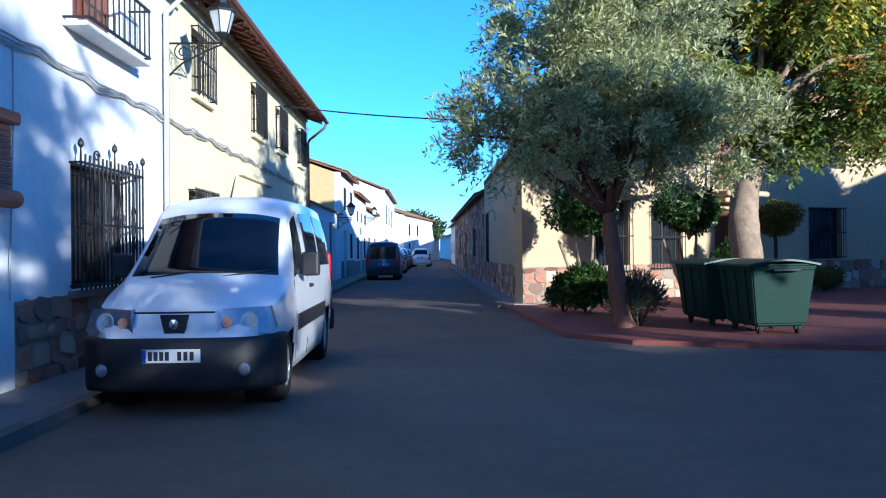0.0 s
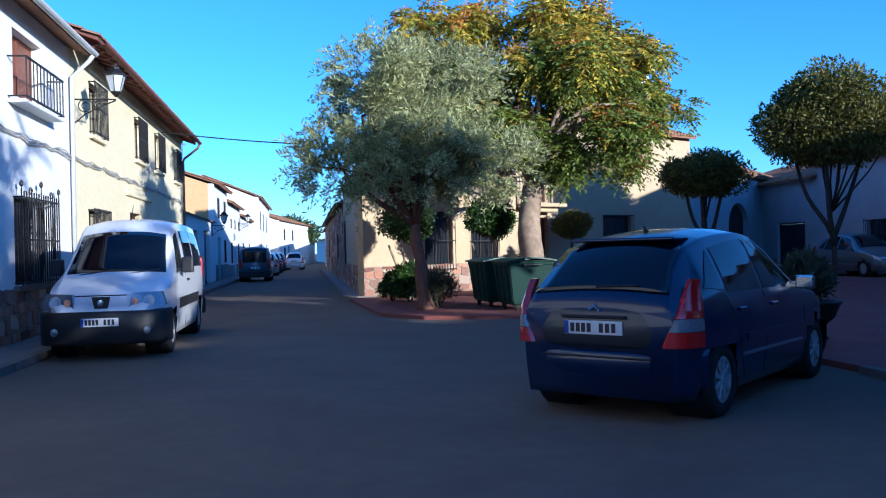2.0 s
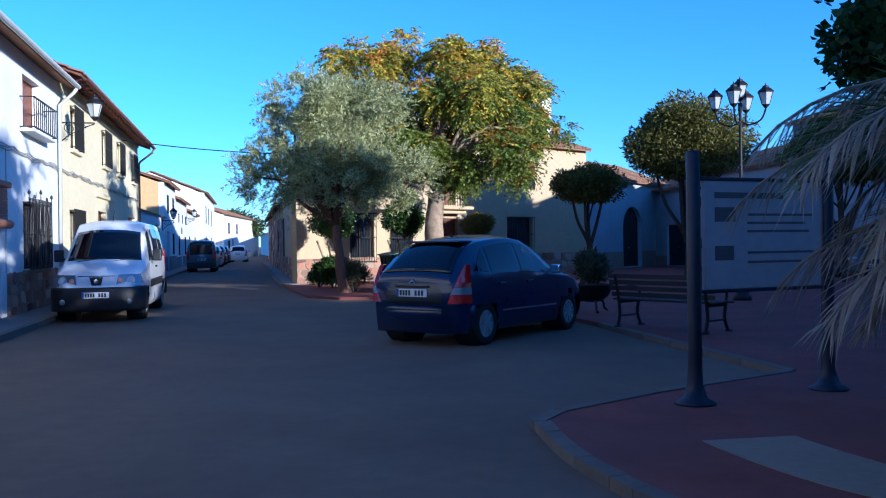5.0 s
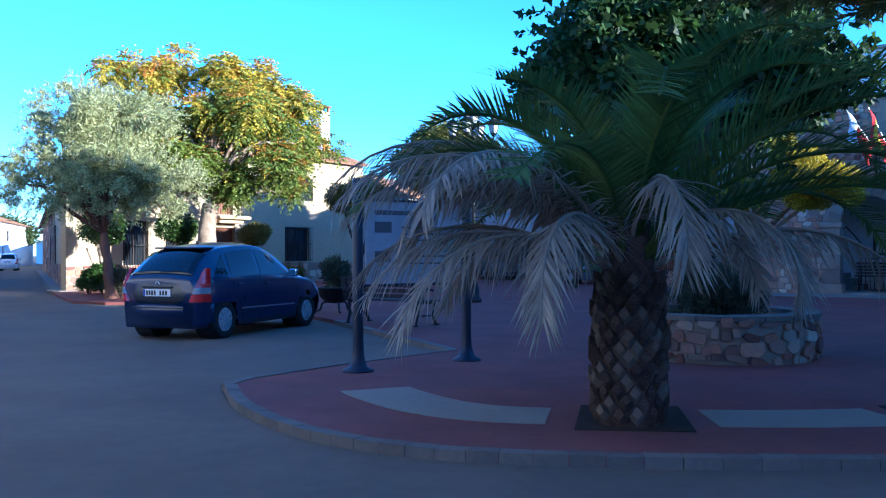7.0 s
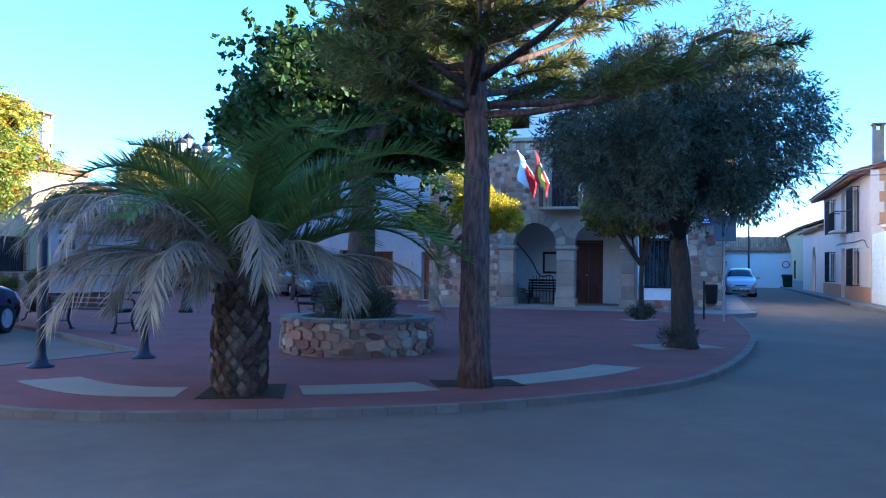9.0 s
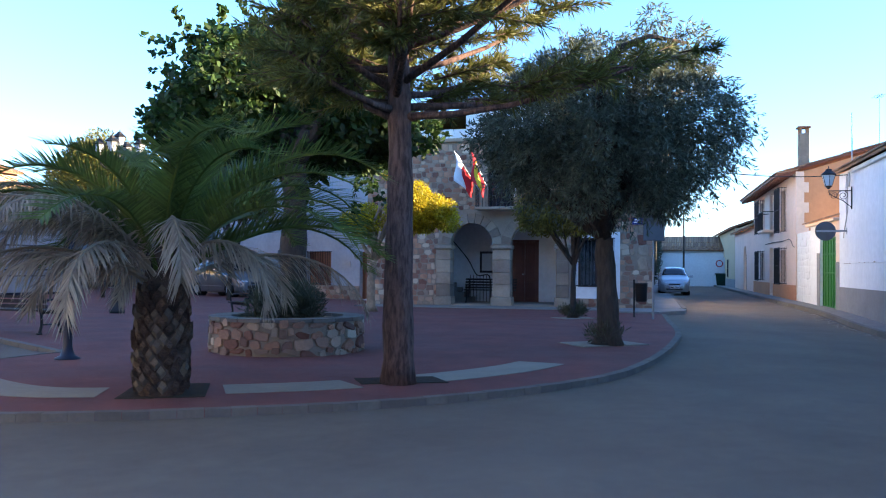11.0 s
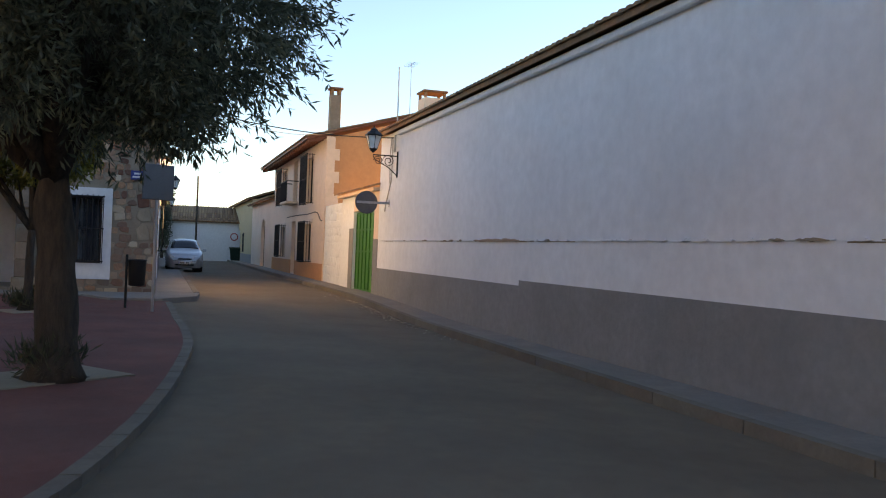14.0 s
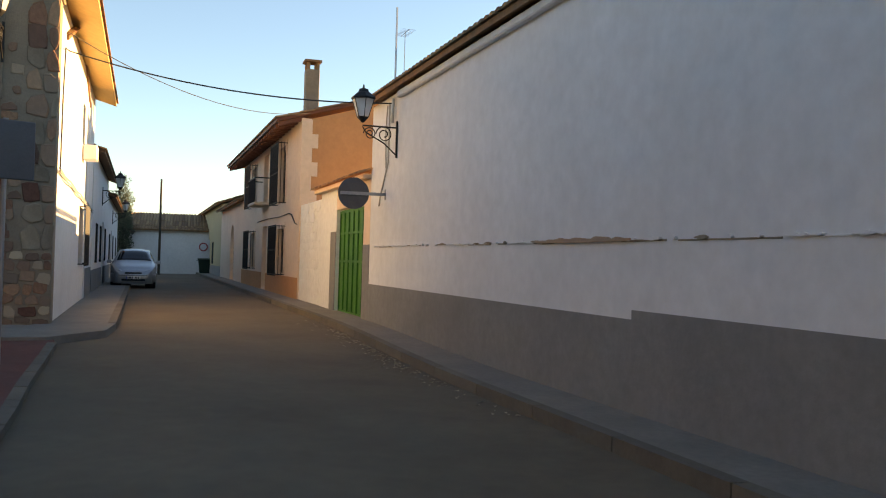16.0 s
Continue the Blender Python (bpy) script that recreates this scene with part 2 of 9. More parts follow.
M_signback = mat("grey_sign_back", (0.13, 0.13, 0.135), (0.1, 0.1, 0.105), 0.5, 0.4, scale=4, stain=0.15)
M_panel = mat("pale_notice_panel", (0.4, 0.4, 0.4), (0.33, 0.33, 0.34), 0.6, scale=1.2)
M_bluesign = mat("blue_enamel", (0.015, 0.05, 0.24), None, 0.3, scale=6, coat=0.4)
M_signwhite = mat("white_enamel", (0.75, 0.75, 0.75), None, 0.35, scale=6)
M_signred = mat("red_enamel", (0.55, 0.03, 0.03), None, 0.35, scale=6)
M_flagred = mat("red_cloth", (0.5, 0.015, 0.02), (0.4, 0.012, 0.018), 0.85, scale=5)
M_flagyellow = mat("yellow_cloth", (0.75, 0.5, 0.02), (0.65, 0.42, 0.02), 0.85, scale=5)
M_flagwhite = mat("white_cloth", (0.75, 0.75, 0.75), (0.65, 0.65, 0.66), 0.85, scale=5)
M_flagblue = mat("pale_blue_cloth", (0.3, 0.42, 0.6), (0.25, 0.36, 0.52), 0.85, scale=5)
M_paper = mat("notice_paper", (0.6, 0.6, 0.58), (0.5, 0.5, 0.48), 0.8, scale=9)
M_terracotta = mat("terracotta", (0.35, 0.15, 0.08), (0.28, 0.12, 0.07), 0.85, scale=5, bump=0.2)
M_bark_pine = mat("pine_bark", (0.165, 0.104, 0.084), (0.066, 0.042, 0.036), 0.95, scale=9, amount=1.0, bump=1.0, bump_scale=11, stretch=(3, 3, 0.7), spec=0.15)
M_bark_dark = mat("olive_bark", (0.085, 0.065, 0.05), (0.05, 0.04, 0.032), 0.95, scale=6, amount=0.9, bump=0.9, bump_scale=14, stretch=(3, 3, 0.8), spec=0.15)
M_bark_red = mat("reddish_bark", (0.2, 0.1, 0.065), (0.12, 0.065, 0.045), 0.95, scale=6, amount=0.9, bump=0.9, bump_scale=14, stretch=(3, 3, 0.6), spec=0.15)
M_bark_pale = mat("pale_bark", (0.36, 0.27, 0.18), (0.22, 0.16, 0.11), 0.9, scale=5, amount=0.9, bump=0.6, bump_scale=12, spec=0.2)
M_palmtrunk = mat("palm_trunk_fibre", (0.17, 0.105, 0.072), (0.065, 0.044, 0.034), 0.95, scale=9, amount=0.9, bump=1.0, bump_scale=18, vary=0.3, spec=0.15)
M_palmcut = mat("cut_frond_base", (0.19, 0.14, 0.095), (0.12, 0.085, 0.06), 0.9, scale=8, vary=0.25, spec=0.2)
L_silver = leaf_mat("silvery_leaf", (0.5, 0.5, 0.23), (0.25, 0.27, 0.11), 0.5)
L_ailanthus = leaf_mat("yellow_green_leaf", (0.24, 0.27, 0.03), (0.11, 0.16, 0.022), 0.5)
L_yellow = leaf_mat("yellow_leaf", (0.62, 0.44, 0.03), (0.38, 0.32, 0.03), 0.45)
L_orange = leaf_mat("orange_seed_cluster", (0.58, 0.24, 0.03), (0.42, 0.2, 0.03), 0.35)
L_citrus = leaf_mat("glossy_green_leaf", (0.06, 0.11, 0.018), (0.035, 0.07, 0.012), 0.4, 0.4)
L_conifer = leaf_mat("golden_cypress_leaf", (0.55, 0.42, 0.012), (0.32, 0.27, 0.012), 0.35)
L_clipped = leaf_mat("clipped_dull_leaf", (0.2, 0.18, 0.03), (0.1, 0.1, 0.02), 0.35)
L_dark = leaf_mat("dark_olive_leaf", (0.14, 0.165, 0.11), (0.07, 0.088, 0.06), 0.45)
L_plane = leaf_mat("broad_green_leaf", (0.055, 0.1, 0.022), (0.03, 0.062, 0.015), 0.4)
L_pine = leaf_mat("pine_needle", (0.16, 0.16, 0.035), (0.085, 0.095, 0.025), 0.35)
L_palm = leaf_mat("palm_leaflet", (0.16, 0.215, 0.045), (0.09, 0.13, 0.03), 0.3)
L_deadpalm = leaf_mat("dry_palm_leaflet", (0.47, 0.38, 0.27), (0.3, 0.24, 0.17), 0.3)
L_shrub = leaf_mat("grey_green_shrub", (0.09, 0.095, 0.05), (0.06, 0.062, 0.035), 0.35)
L_far = leaf_mat("distant_leaf", (0.07, 0.1, 0.025), (0.05, 0.075, 0.02), 0.3)


# ---- building helpers ----
def place(x, y, z=0.0, deg=0.0):
    return pose(x, y, z, 0, 0, deg)


def thing(name, m=None, label="", category="", group="", kind=""):
    ob = new(name)
    ob.empty_display_size = 0.2
    if m is not None:
        ob.matrix_basis = m
    return tagged(ob, label, category, group, kind)


def part(name, bm, material, parent=None, label="", smooth=False, kind=""):
    me = bpy.data.meshes.new(name)
    bm.normal_update()
    bm.to_mesh(me)
    bm.free()
    if smooth:
        me.polygons.foreach_set("use_smooth", [True] * len(me.polygons))
    me.materials.append(material)
    ob = new(name, me)
    ob.parent = parent
    return tagged(ob, label, kind=kind)


def raw_part(name, verts, faces, material, parent=None, label="", smooth=False, kind=""):
    me = bpy.data.meshes.new(name)
    me.from_pydata(verts, [], faces)
    me.update()
    if smooth:
        me.polygons.foreach_set("use_smooth", [True] * len(me.polygons))
    me.materials.append(material)
    ob = new(name, me)
    ob.parent = parent
    return tagged(ob, label, kind=kind)


def shared(name, me, m, parent):
    ob = new(name, me)
    ob.parent = parent
    ob.matrix_basis = m
    return ob


def B():
    return bmesh.new()


def box(bm, x0, x1, y0, y1, z0, z1, bevel=0.0, m=None, segs=1):
    vs = [bm.verts.new((x, y, z)) for z in (z0, z1) for y in (y0, y1) for x in (x0, x1)]
    fs = [bm.faces.new([vs[i] for i in f]) for f in ((0, 2, 3, 1), (4, 5, 7, 6), (0, 1, 5, 4), (2, 6, 7, 3), (0, 4, 6, 2), (1, 3, 7, 5))]
    geo = vs
    if bevel:
        es = list({e for f in fs for e in f.edges})
        r = bmesh.ops.bevel(bm, geom=es, offset=bevel, segments=segs, affect="EDGES", profile=0.6)
        geo = list({v for f in r["faces"] for v in f.verts} | {v for v in vs if v.is_valid})
    if m is not None:
        bmesh.ops.transform(bm, matrix=m, verts=geo)
    return bm


def ring(bm, c, ax, r, n, up=None, sq=1.0):
    ax = Vector(ax).normalized()
    a = ax.orthogonal().normalized() if up is None else (Vector(up) - ax * Vector(up).dot(ax)).normalized()
    b = ax.cross(a)
    return [bm.verts.new(Vector(c) + a * (r * math.cos(2 * math.pi * i / n)) + b * (r * sq * math.sin(2 * math.pi * i / n))) for i in range(n)]


def skin(bm, rings, caps=True):
    n = len(rings[0])
    for a, b in zip(rings, rings[1:]):
        for i in range(n):
            bm.faces.new((a[i], a[(i + 1) % n], b[(i + 1) % n], b[i]))
    if caps:
        bm.faces.new(rings[0][::-1])
        bm.faces.new(rings[-1])


def tube(bm, pts, radii, n=8, caps=True):
    pts = [Vector(p) for p in pts]
    if isinstance(radii, (int, float)):
        radii = [radii] * len(pts)
    rs = []
    prev = None
    for i, p in enumerate(pts):
        d = (pts[min(i + 1, len(pts) - 1)] - pts[max(i - 1, 0)]).normalized()
        if prev is None:
            prev = d.orthogonal().normalized()
        prev = (prev - d * prev.dot(d)).normalized()
        rs.append(ring(bm, p, d, radii[i], n, prev))
    skin(bm, rs, caps)
    return bm


def lathe(bm, prof, n=16, c=(0, 0, 0)):
    rs = [[bm.verts.new((c[0] + r * math.cos(2 * math.pi * i / n), c[1] + r * math.sin(2 * math.pi * i / n), c[2] + z)) for i in range(n)] for r, z in prof]
    skin(bm, rs)
    return bm


def prism(bm, poly, z0, z1):
    lo = [bm.verts.new((x, y, z0)) for x, y in poly]
    hi = [bm.verts.new((x, y, z1)) for x, y in poly]
    n = len(poly)
    for i in range(n):
        bm.faces.new((lo[i], lo[(i + 1) % n], hi[(i + 1) % n], hi[i]))
    bm.faces.new(hi)
    bm.faces.new(lo[::-1])
    return bm


def slab_xz(bm, poly, y0, y1):
    """A flat shape drawn in x and z, with its thickness along y."""
    a = [bm.verts.new((x, y0, z)) for x, z in poly]
    b = [bm.verts.new((x, y1, z)) for x, z in poly]
    n = len(poly)
    for i in range(n):
        bm.faces.new((a[i], a[(i + 1) % n], b[(i + 1) % n], b[i]))
    bm.faces.new(b)
    bm.faces.new(a[::-1])
    return bm


def smooth_line(pts, per=6, closed=False):
    """A smooth curve through points."""
    p = [Vector(q) for q in pts]
    out = []
    n = len(p)
    for i in range(n if closed else n - 1):
        a, b, c, d = (p[(i + k) % n] if closed else p[min(max(i + k, 0), n - 1)] for k in (-1, 0, 1, 2))
        for j in range(per):
            t = j / per
            out.append(0.5 * (2 * b + (c - a) * t + (2 * a - 5 * b + 4 * c - d) * t * t + (3 * b - a - 3 * c + d) * t ** 3))
    if not closed:
        out.append(p[-1])
    return out


def holed_wall(bm, s0, s1, z0, z1, thick, holes, y=0.0):
    """A wall along x with its outer face at y, thickness inward, and rectangular openings through it."""
    ss = sorted({s0, s1, *[v for h in holes for v in h[:2] if s0 < v < s1]})
    zs = sorted({z0, z1, *[v for h in holes for v in h[2:4] if z0 < v < z1]})
    ns, nz = len(ss) - 1, len(zs) - 1
    def solid(i, j):
        if not (0 <= i < ns and 0 <= j < nz):
            return False
        cs, cz = (ss[i] + ss[i + 1]) / 2, (zs[j] + zs[j + 1]) / 2
        return not any(h[0] < cs < h[1] and h[2] < cz < h[3] for h in holes)
    cache = {}
    def v(i, k, j):
        key = (i, k, j)
        if key not in cache:
            cache[key] = bm.verts.new((ss[i], y + k * thick, zs[j]))
        return cache[key]
    for i in range(ns):
        for j in range(nz):
            if not solid(i, j):
                continue
            bm.faces.new((v(i, 0, j), v(i + 1, 0, j), v(i + 1, 0, j + 1), v(i, 0, j + 1)))
            bm.faces.new((v(i, 1, j), v(i, 1, j + 1), v(i + 1, 1, j + 1), v(i + 1, 1, j)))
            if not solid(i - 1, j):
                bm.faces.new((v(i, 0, j), v(i, 0, j + 1), v(i, 1, j + 1), v(i, 1, j)))
            if not solid(i + 1, j):
                bm.faces.new((v(i + 1, 0, j), v(i + 1, 1, j), v(i + 1, 1, j + 1), v(i + 1, 0, j + 1)))
            if not solid(i, j - 1):
                bm.faces.new((v(i, 0, j), v(i, 1, j), v(i + 1, 1, j), v(i + 1, 0, j)))
            if not solid(i, j + 1):
                bm.faces.new((v(i, 0, j + 1), v(i + 1, 0, j + 1), v(i + 1, 1, j + 1), v(i, 1, j + 1)))
    return bm

# ---- ground ----
WALL_P, WALL_D = Vector((27.67, -6.18)), Vector((math.cos(radians(31)), math.sin(radians(31))))
WALL_N = Vector((-WALL_D.y, WALL_D.x))


def ease(a, b, v):
    t = min(max((v - a) / (b - a), 0.0), 1.0)
    return t * t * (3 - 2 * t)


def ground_z(x, y):
    """The road falls a little towards the long white wall."""
    q = Vector((x, y)) - WALL_P
    s, o = q.dot(WALL_D), q.dot(WALL_N)
    return -0.13 * ease(4.5, 0.8, o) * ease(2.0, -6.0, s) * ease(-45, -30, s)


def axis(lo, hi, step, far):
    a = list(np.arange(lo, hi + 0.01, step))
    return [-far, -600, -150, *[v for v in (-80, -50) if v < lo], *a, *[v for v in (60, 90, 150) if v > hi], 600, far]


gx, gy = axis(-16, 46, 1.0, 2500), axis(-30, 48, 1.0, 2500)
gv = [(x, y, ground_z(x, y)) for y in gy for x in gx]
nx = len(gx)
gf = [(j * nx + i, j * nx + i + 1, (j + 1) * nx + i + 1, (j + 1) * nx + i) for j in range(len(gy) - 1) for i in range(nx - 1)]
tagged(raw_part("ground", gv, gf, M_asphalt), "worn grey asphalt street surface with lighter patches", "road", kind="structure")

PLAZA_Z = 0.07
south = [(2.45, -4.2), (2.34, -5.3), (2.48, -6.5), (2.95, -7.45), (3.75, -8.15), (4.75, -8.75), (5.8, -9.27), (7.0, -9.6), (8.3, -9.75), (9.7, -9.65), (11.3, -9.15), (13.0, -8.45), (14.7, -7.65), (16.4, -6.78), (18.1, -5.75), (19.7, -4.7), (21.2, -3.75), (23.0, -2.6)]
south_line = [p.to_2d() for p in smooth_line([(x, y, 0) for x, y in south], 5)]
north = [(25.2, -0.9), (20.3, 7.9), (23.2, 9.0), (23.2, 34.5), (17.0, 29.4), (2.4, 21.0), (1.45, 21.6), (1.62, 17.0), (1.85, 13.3), (2.6, 12.1), (4.2, 11.5), (5.8, 11.0), (6.0, 3.0), (5.75, -2.5), (3.9, -3.25), (2.75, -3.85)]
pb = B()
prism(pb, [*[tuple(p) for p in south_line], *north], -0.2, PLAZA_Z)
bmesh.ops.triangulate(pb, faces=[f for f in pb.faces if len(f.verts) > 4])
tagged(part("pavement", pb, M_redpave), "dull red concrete block paving of the square", "paving", kind="structure")


def offset_line(line, d):
    out = []
    for i, p in enumerate(line):
        t = (line[min(i + 1, len(line) - 1)] - line[max(i - 1, 0)]).normalized()
        out.append(p + Vector((-t.y, t.x)) * d)
    return out


def ribbon(bm, a, b, z0, z1):
    n = len(a)
    rows = [[bm.verts.new((p.x, p.y, z)) for p in line] for line, z in ((a, z0), (a, z1), (b, z1), (b, z0))]
    for r in range(3):
        for i in range(n - 1):
            bm.faces.new((rows[r][i], rows[r][i + 1], rows[r + 1][i + 1], rows[r + 1][i]))
    for i in (0, n - 1):
        f = [rows[r][i] for r in range(4)]
        bm.faces.new(f if i else f[::-1])
    return bm


kerb_run = thing("kerb", label="worn pale concrete kerb stones round the red square", category="kerb", kind="structure")
L0 = offset_line(south_line, -0.02)
L1 = offset_line(south_line, 0.1)
for i in range(len(south_line) - 1):
    k = 0.012
    a = [L0[i].lerp(L0[i + 1], k), L0[i].lerp(L0[i + 1], 1 - k)]
    b = [L1[i].lerp(L1[i + 1], k), L1[i].lerp(L1[i + 1], 1 - k)]
    bm = B()
    ribbon(bm, a, b, -0.2, PLAZA_Z + 0.006 + 0.002 * math.sin(i * 2.3))
    part("kerb_stone", bm, M_kerb, kerb_run)

# pale band inside the kerb, broken by the planting beds
cum = 0.0
strip_a, strip_b = offset_line(south_line, 0.95), offset_line(south_line, 1.62)
band = thing("pale_band", label="cream concrete band set into the red paving", category="paving band", kind="structure")
for lo, hi in (((3.0, -5.0), (4.15, -7.1)), ((5.35, -7.75), (6.6, -8.4)), ((7.5, -8.6), (10.1, -8.5))):
    i0 = min(range(len(strip_a)), key=lambda i: (strip_a[i] - Vector(lo)).length)
    i1 = min(range(len(strip_a)), key=lambda i: (strip_a[i] - Vector(hi)).length)
    bm = B()
    ribbon(bm, strip_a[i0 : i1 + 1], strip_b[i0 : i1 + 1], PLAZA_Z - 0.05, PLAZA_Z + 0.006)
    part("concrete_slab", bm, M_creamstrip, band)

north_kerb = thing("edging", label="thin concrete edging between the asphalt and the square", category="kerb", kind="structure")
edge_pts = [Vector(p) for p in ((2.45, -4.2), (2.75, -3.85), (3.9, -3.25), (5.75, -2.5), (6.0, 3.0))]
for a, b in zip(edge_pts, edge_pts[1:]):
    n = max(1, round((b - a).length / 1.0))
    for i in range(n):
        p, q = a.lerp(b, (i + 0.01) / n), a.lerp(b, (i + 0.99) / n)
        t = (q - p).normalized()
        w = Vector((-t.y, t.x)) * 0.06
        bm = B()
        prism(bm, [tuple(p - w), tuple(q - w), tuple(q + w), tuple(p + w)], -0.1, PLAZA_Z + 0.01)
        part("edging_stone", bm, M_kerb, north_kerb)


def pavement_run(name, a0, a1, b1, b0, label, z=0.12, step=2.0):
    """A raised footpath between two lines, with kerb stones along a0 to a1."""
    run = thing(name, label=label, category="footpath", kind="structure")
    a0, a1, b0, b1 = (Vector(p) for p in (a0, a1, b0, b1))
    n = max(2, round((a1 - a0).length / 1.5))
    bm = B()
    t = (a1 - a0).normalized()
    inn = (b0 - a0).normalized() * 0.14
    for i in range(n):
        p, q, r, s = a0.lerp(a1, i / n) + inn, a0.lerp(a1, (i + 1) / n) + inn, b0.lerp(b1, (i + 1) / n), b0.lerp(b1, i / n)
        zs = [ground_z(*v) + z for v in (p, q, r, s)]
        lo = [bm.verts.new((v.x, v.y, -0.35)) for v in (p, q, r, s)]
        hi = [bm.verts.new((v.x, v.y, h)) for v, h in zip((p, q, r, s), zs)]
        for k in range(4):
            bm.faces.new((lo[k], lo[(k + 1) % 4], hi[(k + 1) % 4], hi[k]))
        bm.faces.new(hi)
    part("footpath_slab", bm, M_sidewalk, run)
    for i in range(n):
        p, q = a0.lerp(a1, (i + 0.006) / n), a0.lerp(a1, (i + 0.994) / n)
        bm = B()
        zz = ground_z(p.x, p.y) + z + 0.008
        lo = [bm.verts.new((v.x, v.y, -0.35)) for v in (p, q, q + inn, p + inn)]
        hi = [bm.verts.new((v.x, v.y, ground_z(v.x, v.y) + z + 0.008)) for v in (p, q, q + inn, p + inn)]
        for k in range(4):
            bm.faces.new((lo[k], lo[(k + 1) % 4], hi[(k + 1) % 4], hi[k]))
        bm.faces.new(hi)
        part("kerb_stone", bm, M_kerb, run)
    return run


def onwall(s, o):
    p = WALL_P + WALL_D * s + WALL_N * o
    return (p.x, p.y)


pavement_run("pavement_south", onwall(-42, 0.78), onwall(10, 0.78), onwall(10, -0.1), onwall(-42, -0.1), "narrow grey concrete footpath along the white wall")
pavement_run("pavement_far", onwall(10.02, 0.8), onwall(56, 0.8), onwall(56, -0.1), onwall(10.02, -0.1), "grey concrete footpath beside the houses")
TH = Vector((25.2, -0.9))
thp = lambda s, o: tuple(TH + WALL_D * s - WALL_N * o)
pavement_run("pavement_north", thp(0.2, 1.05), thp(45, 1.05), thp(45, -0.1), thp(0.2, -0.1), "pale grey concrete footpath along the town hall side")
pavement_run("pavement_west", (-3.35, 90), (-3.35, -25), (-4.5, -25), (-4.5, 90), "grey concrete footpath along the terrace", 0.1)
pavement_run("pavement_corner", (1.35, 20.2), (1.35, 66), (2.3, 66), (2.3, 20.2), "grey footpath beside the stone house", 0.1)
bm = B()
prism(bm, [thp(0.25, 1.05), thp(0.25, -0.1), (24.9, -0.75), (24.3, 0.2), (23.3, -0.2), (22.6, -1.4), (23.2, -2.3), (24.6, -2.35)], -0.1, 0.118)
tagged(part("pavement_corner_slab", bm, M_sidewalk), "pale concrete footpath corner before the town hall", "footpath", kind="structure")
front = Vector((-WALL_D.y, WALL_D.x))
bm = B()
prism(bm, [tuple(TH - front * 0.0 - WALL_D * 1.3), tuple(TH), tuple(TH + front * 9.7), tuple(TH + front * 9.7 - WALL_D * 1.3)], -0.1, 0.1)
tagged(part("pavement_town_hall", bm, M_sidewalk), "grey stone footpath in front of the arcade", "footpath", kind="structure")


# ---- stones ----
def stone_mesh(seed, mat_):
    rnd = random.Random(seed)
    n = 8
    out = []
    for cx, cz in ((0.5, 0), (0.5, 0.5), (0, 0.5), (-0.5, 0.5), (-0.5, 0), (-0.5, -0.5), (0, -0.5), (0.5, -0.5)):
        if cx and cz:
            k = rnd.choice((0.95, 0.88, 0.8, 0.7, 0.62))
            out.append((cx * k * rnd.uniform(0.94, 1.02), cz * k * rnd.uniform(0.94, 1.02)))
        else:
            out.append((cx * rnd.uniform(0.93, 1.02) + (0.22 * rnd.uniform(-1, 1) if cz else 0), cz * rnd.uniform(0.93, 1.02) + (0.22 * rnd.uniform(-1, 1) if cx else 0)))
    vs = [(x, 0.35, z) for x, z in out] + [(x, -0.5, z) for x, z in out] + [(x * 0.92 + 0.02 * rnd.uniform(-1, 1), -1.0 - 0.3 * rnd.random(), z * 0.9) for x, z in out]
    fs = [(i, (i + 1) % n, n + (i + 1) % n, n + i) for i in range(n)] + [(n + i, n + (i + 1) % n, 2 * n + (i + 1) % n, 2 * n + i) for i in range(n)]
    fs.append(tuple(range(2 * n, 3 * n)))
    me = bpy.data.meshes.new("stone")
    me.from_pydata(vs, [], fs)
    me.update()
    me.materials.append(mat_)
    return me, vs, fs


STONES = [stone_mesh(i, M_stone) for i in range(10)]


STONES_PALE = [stone_mesh(i + 40, M_ashlar) for i in range(10)]


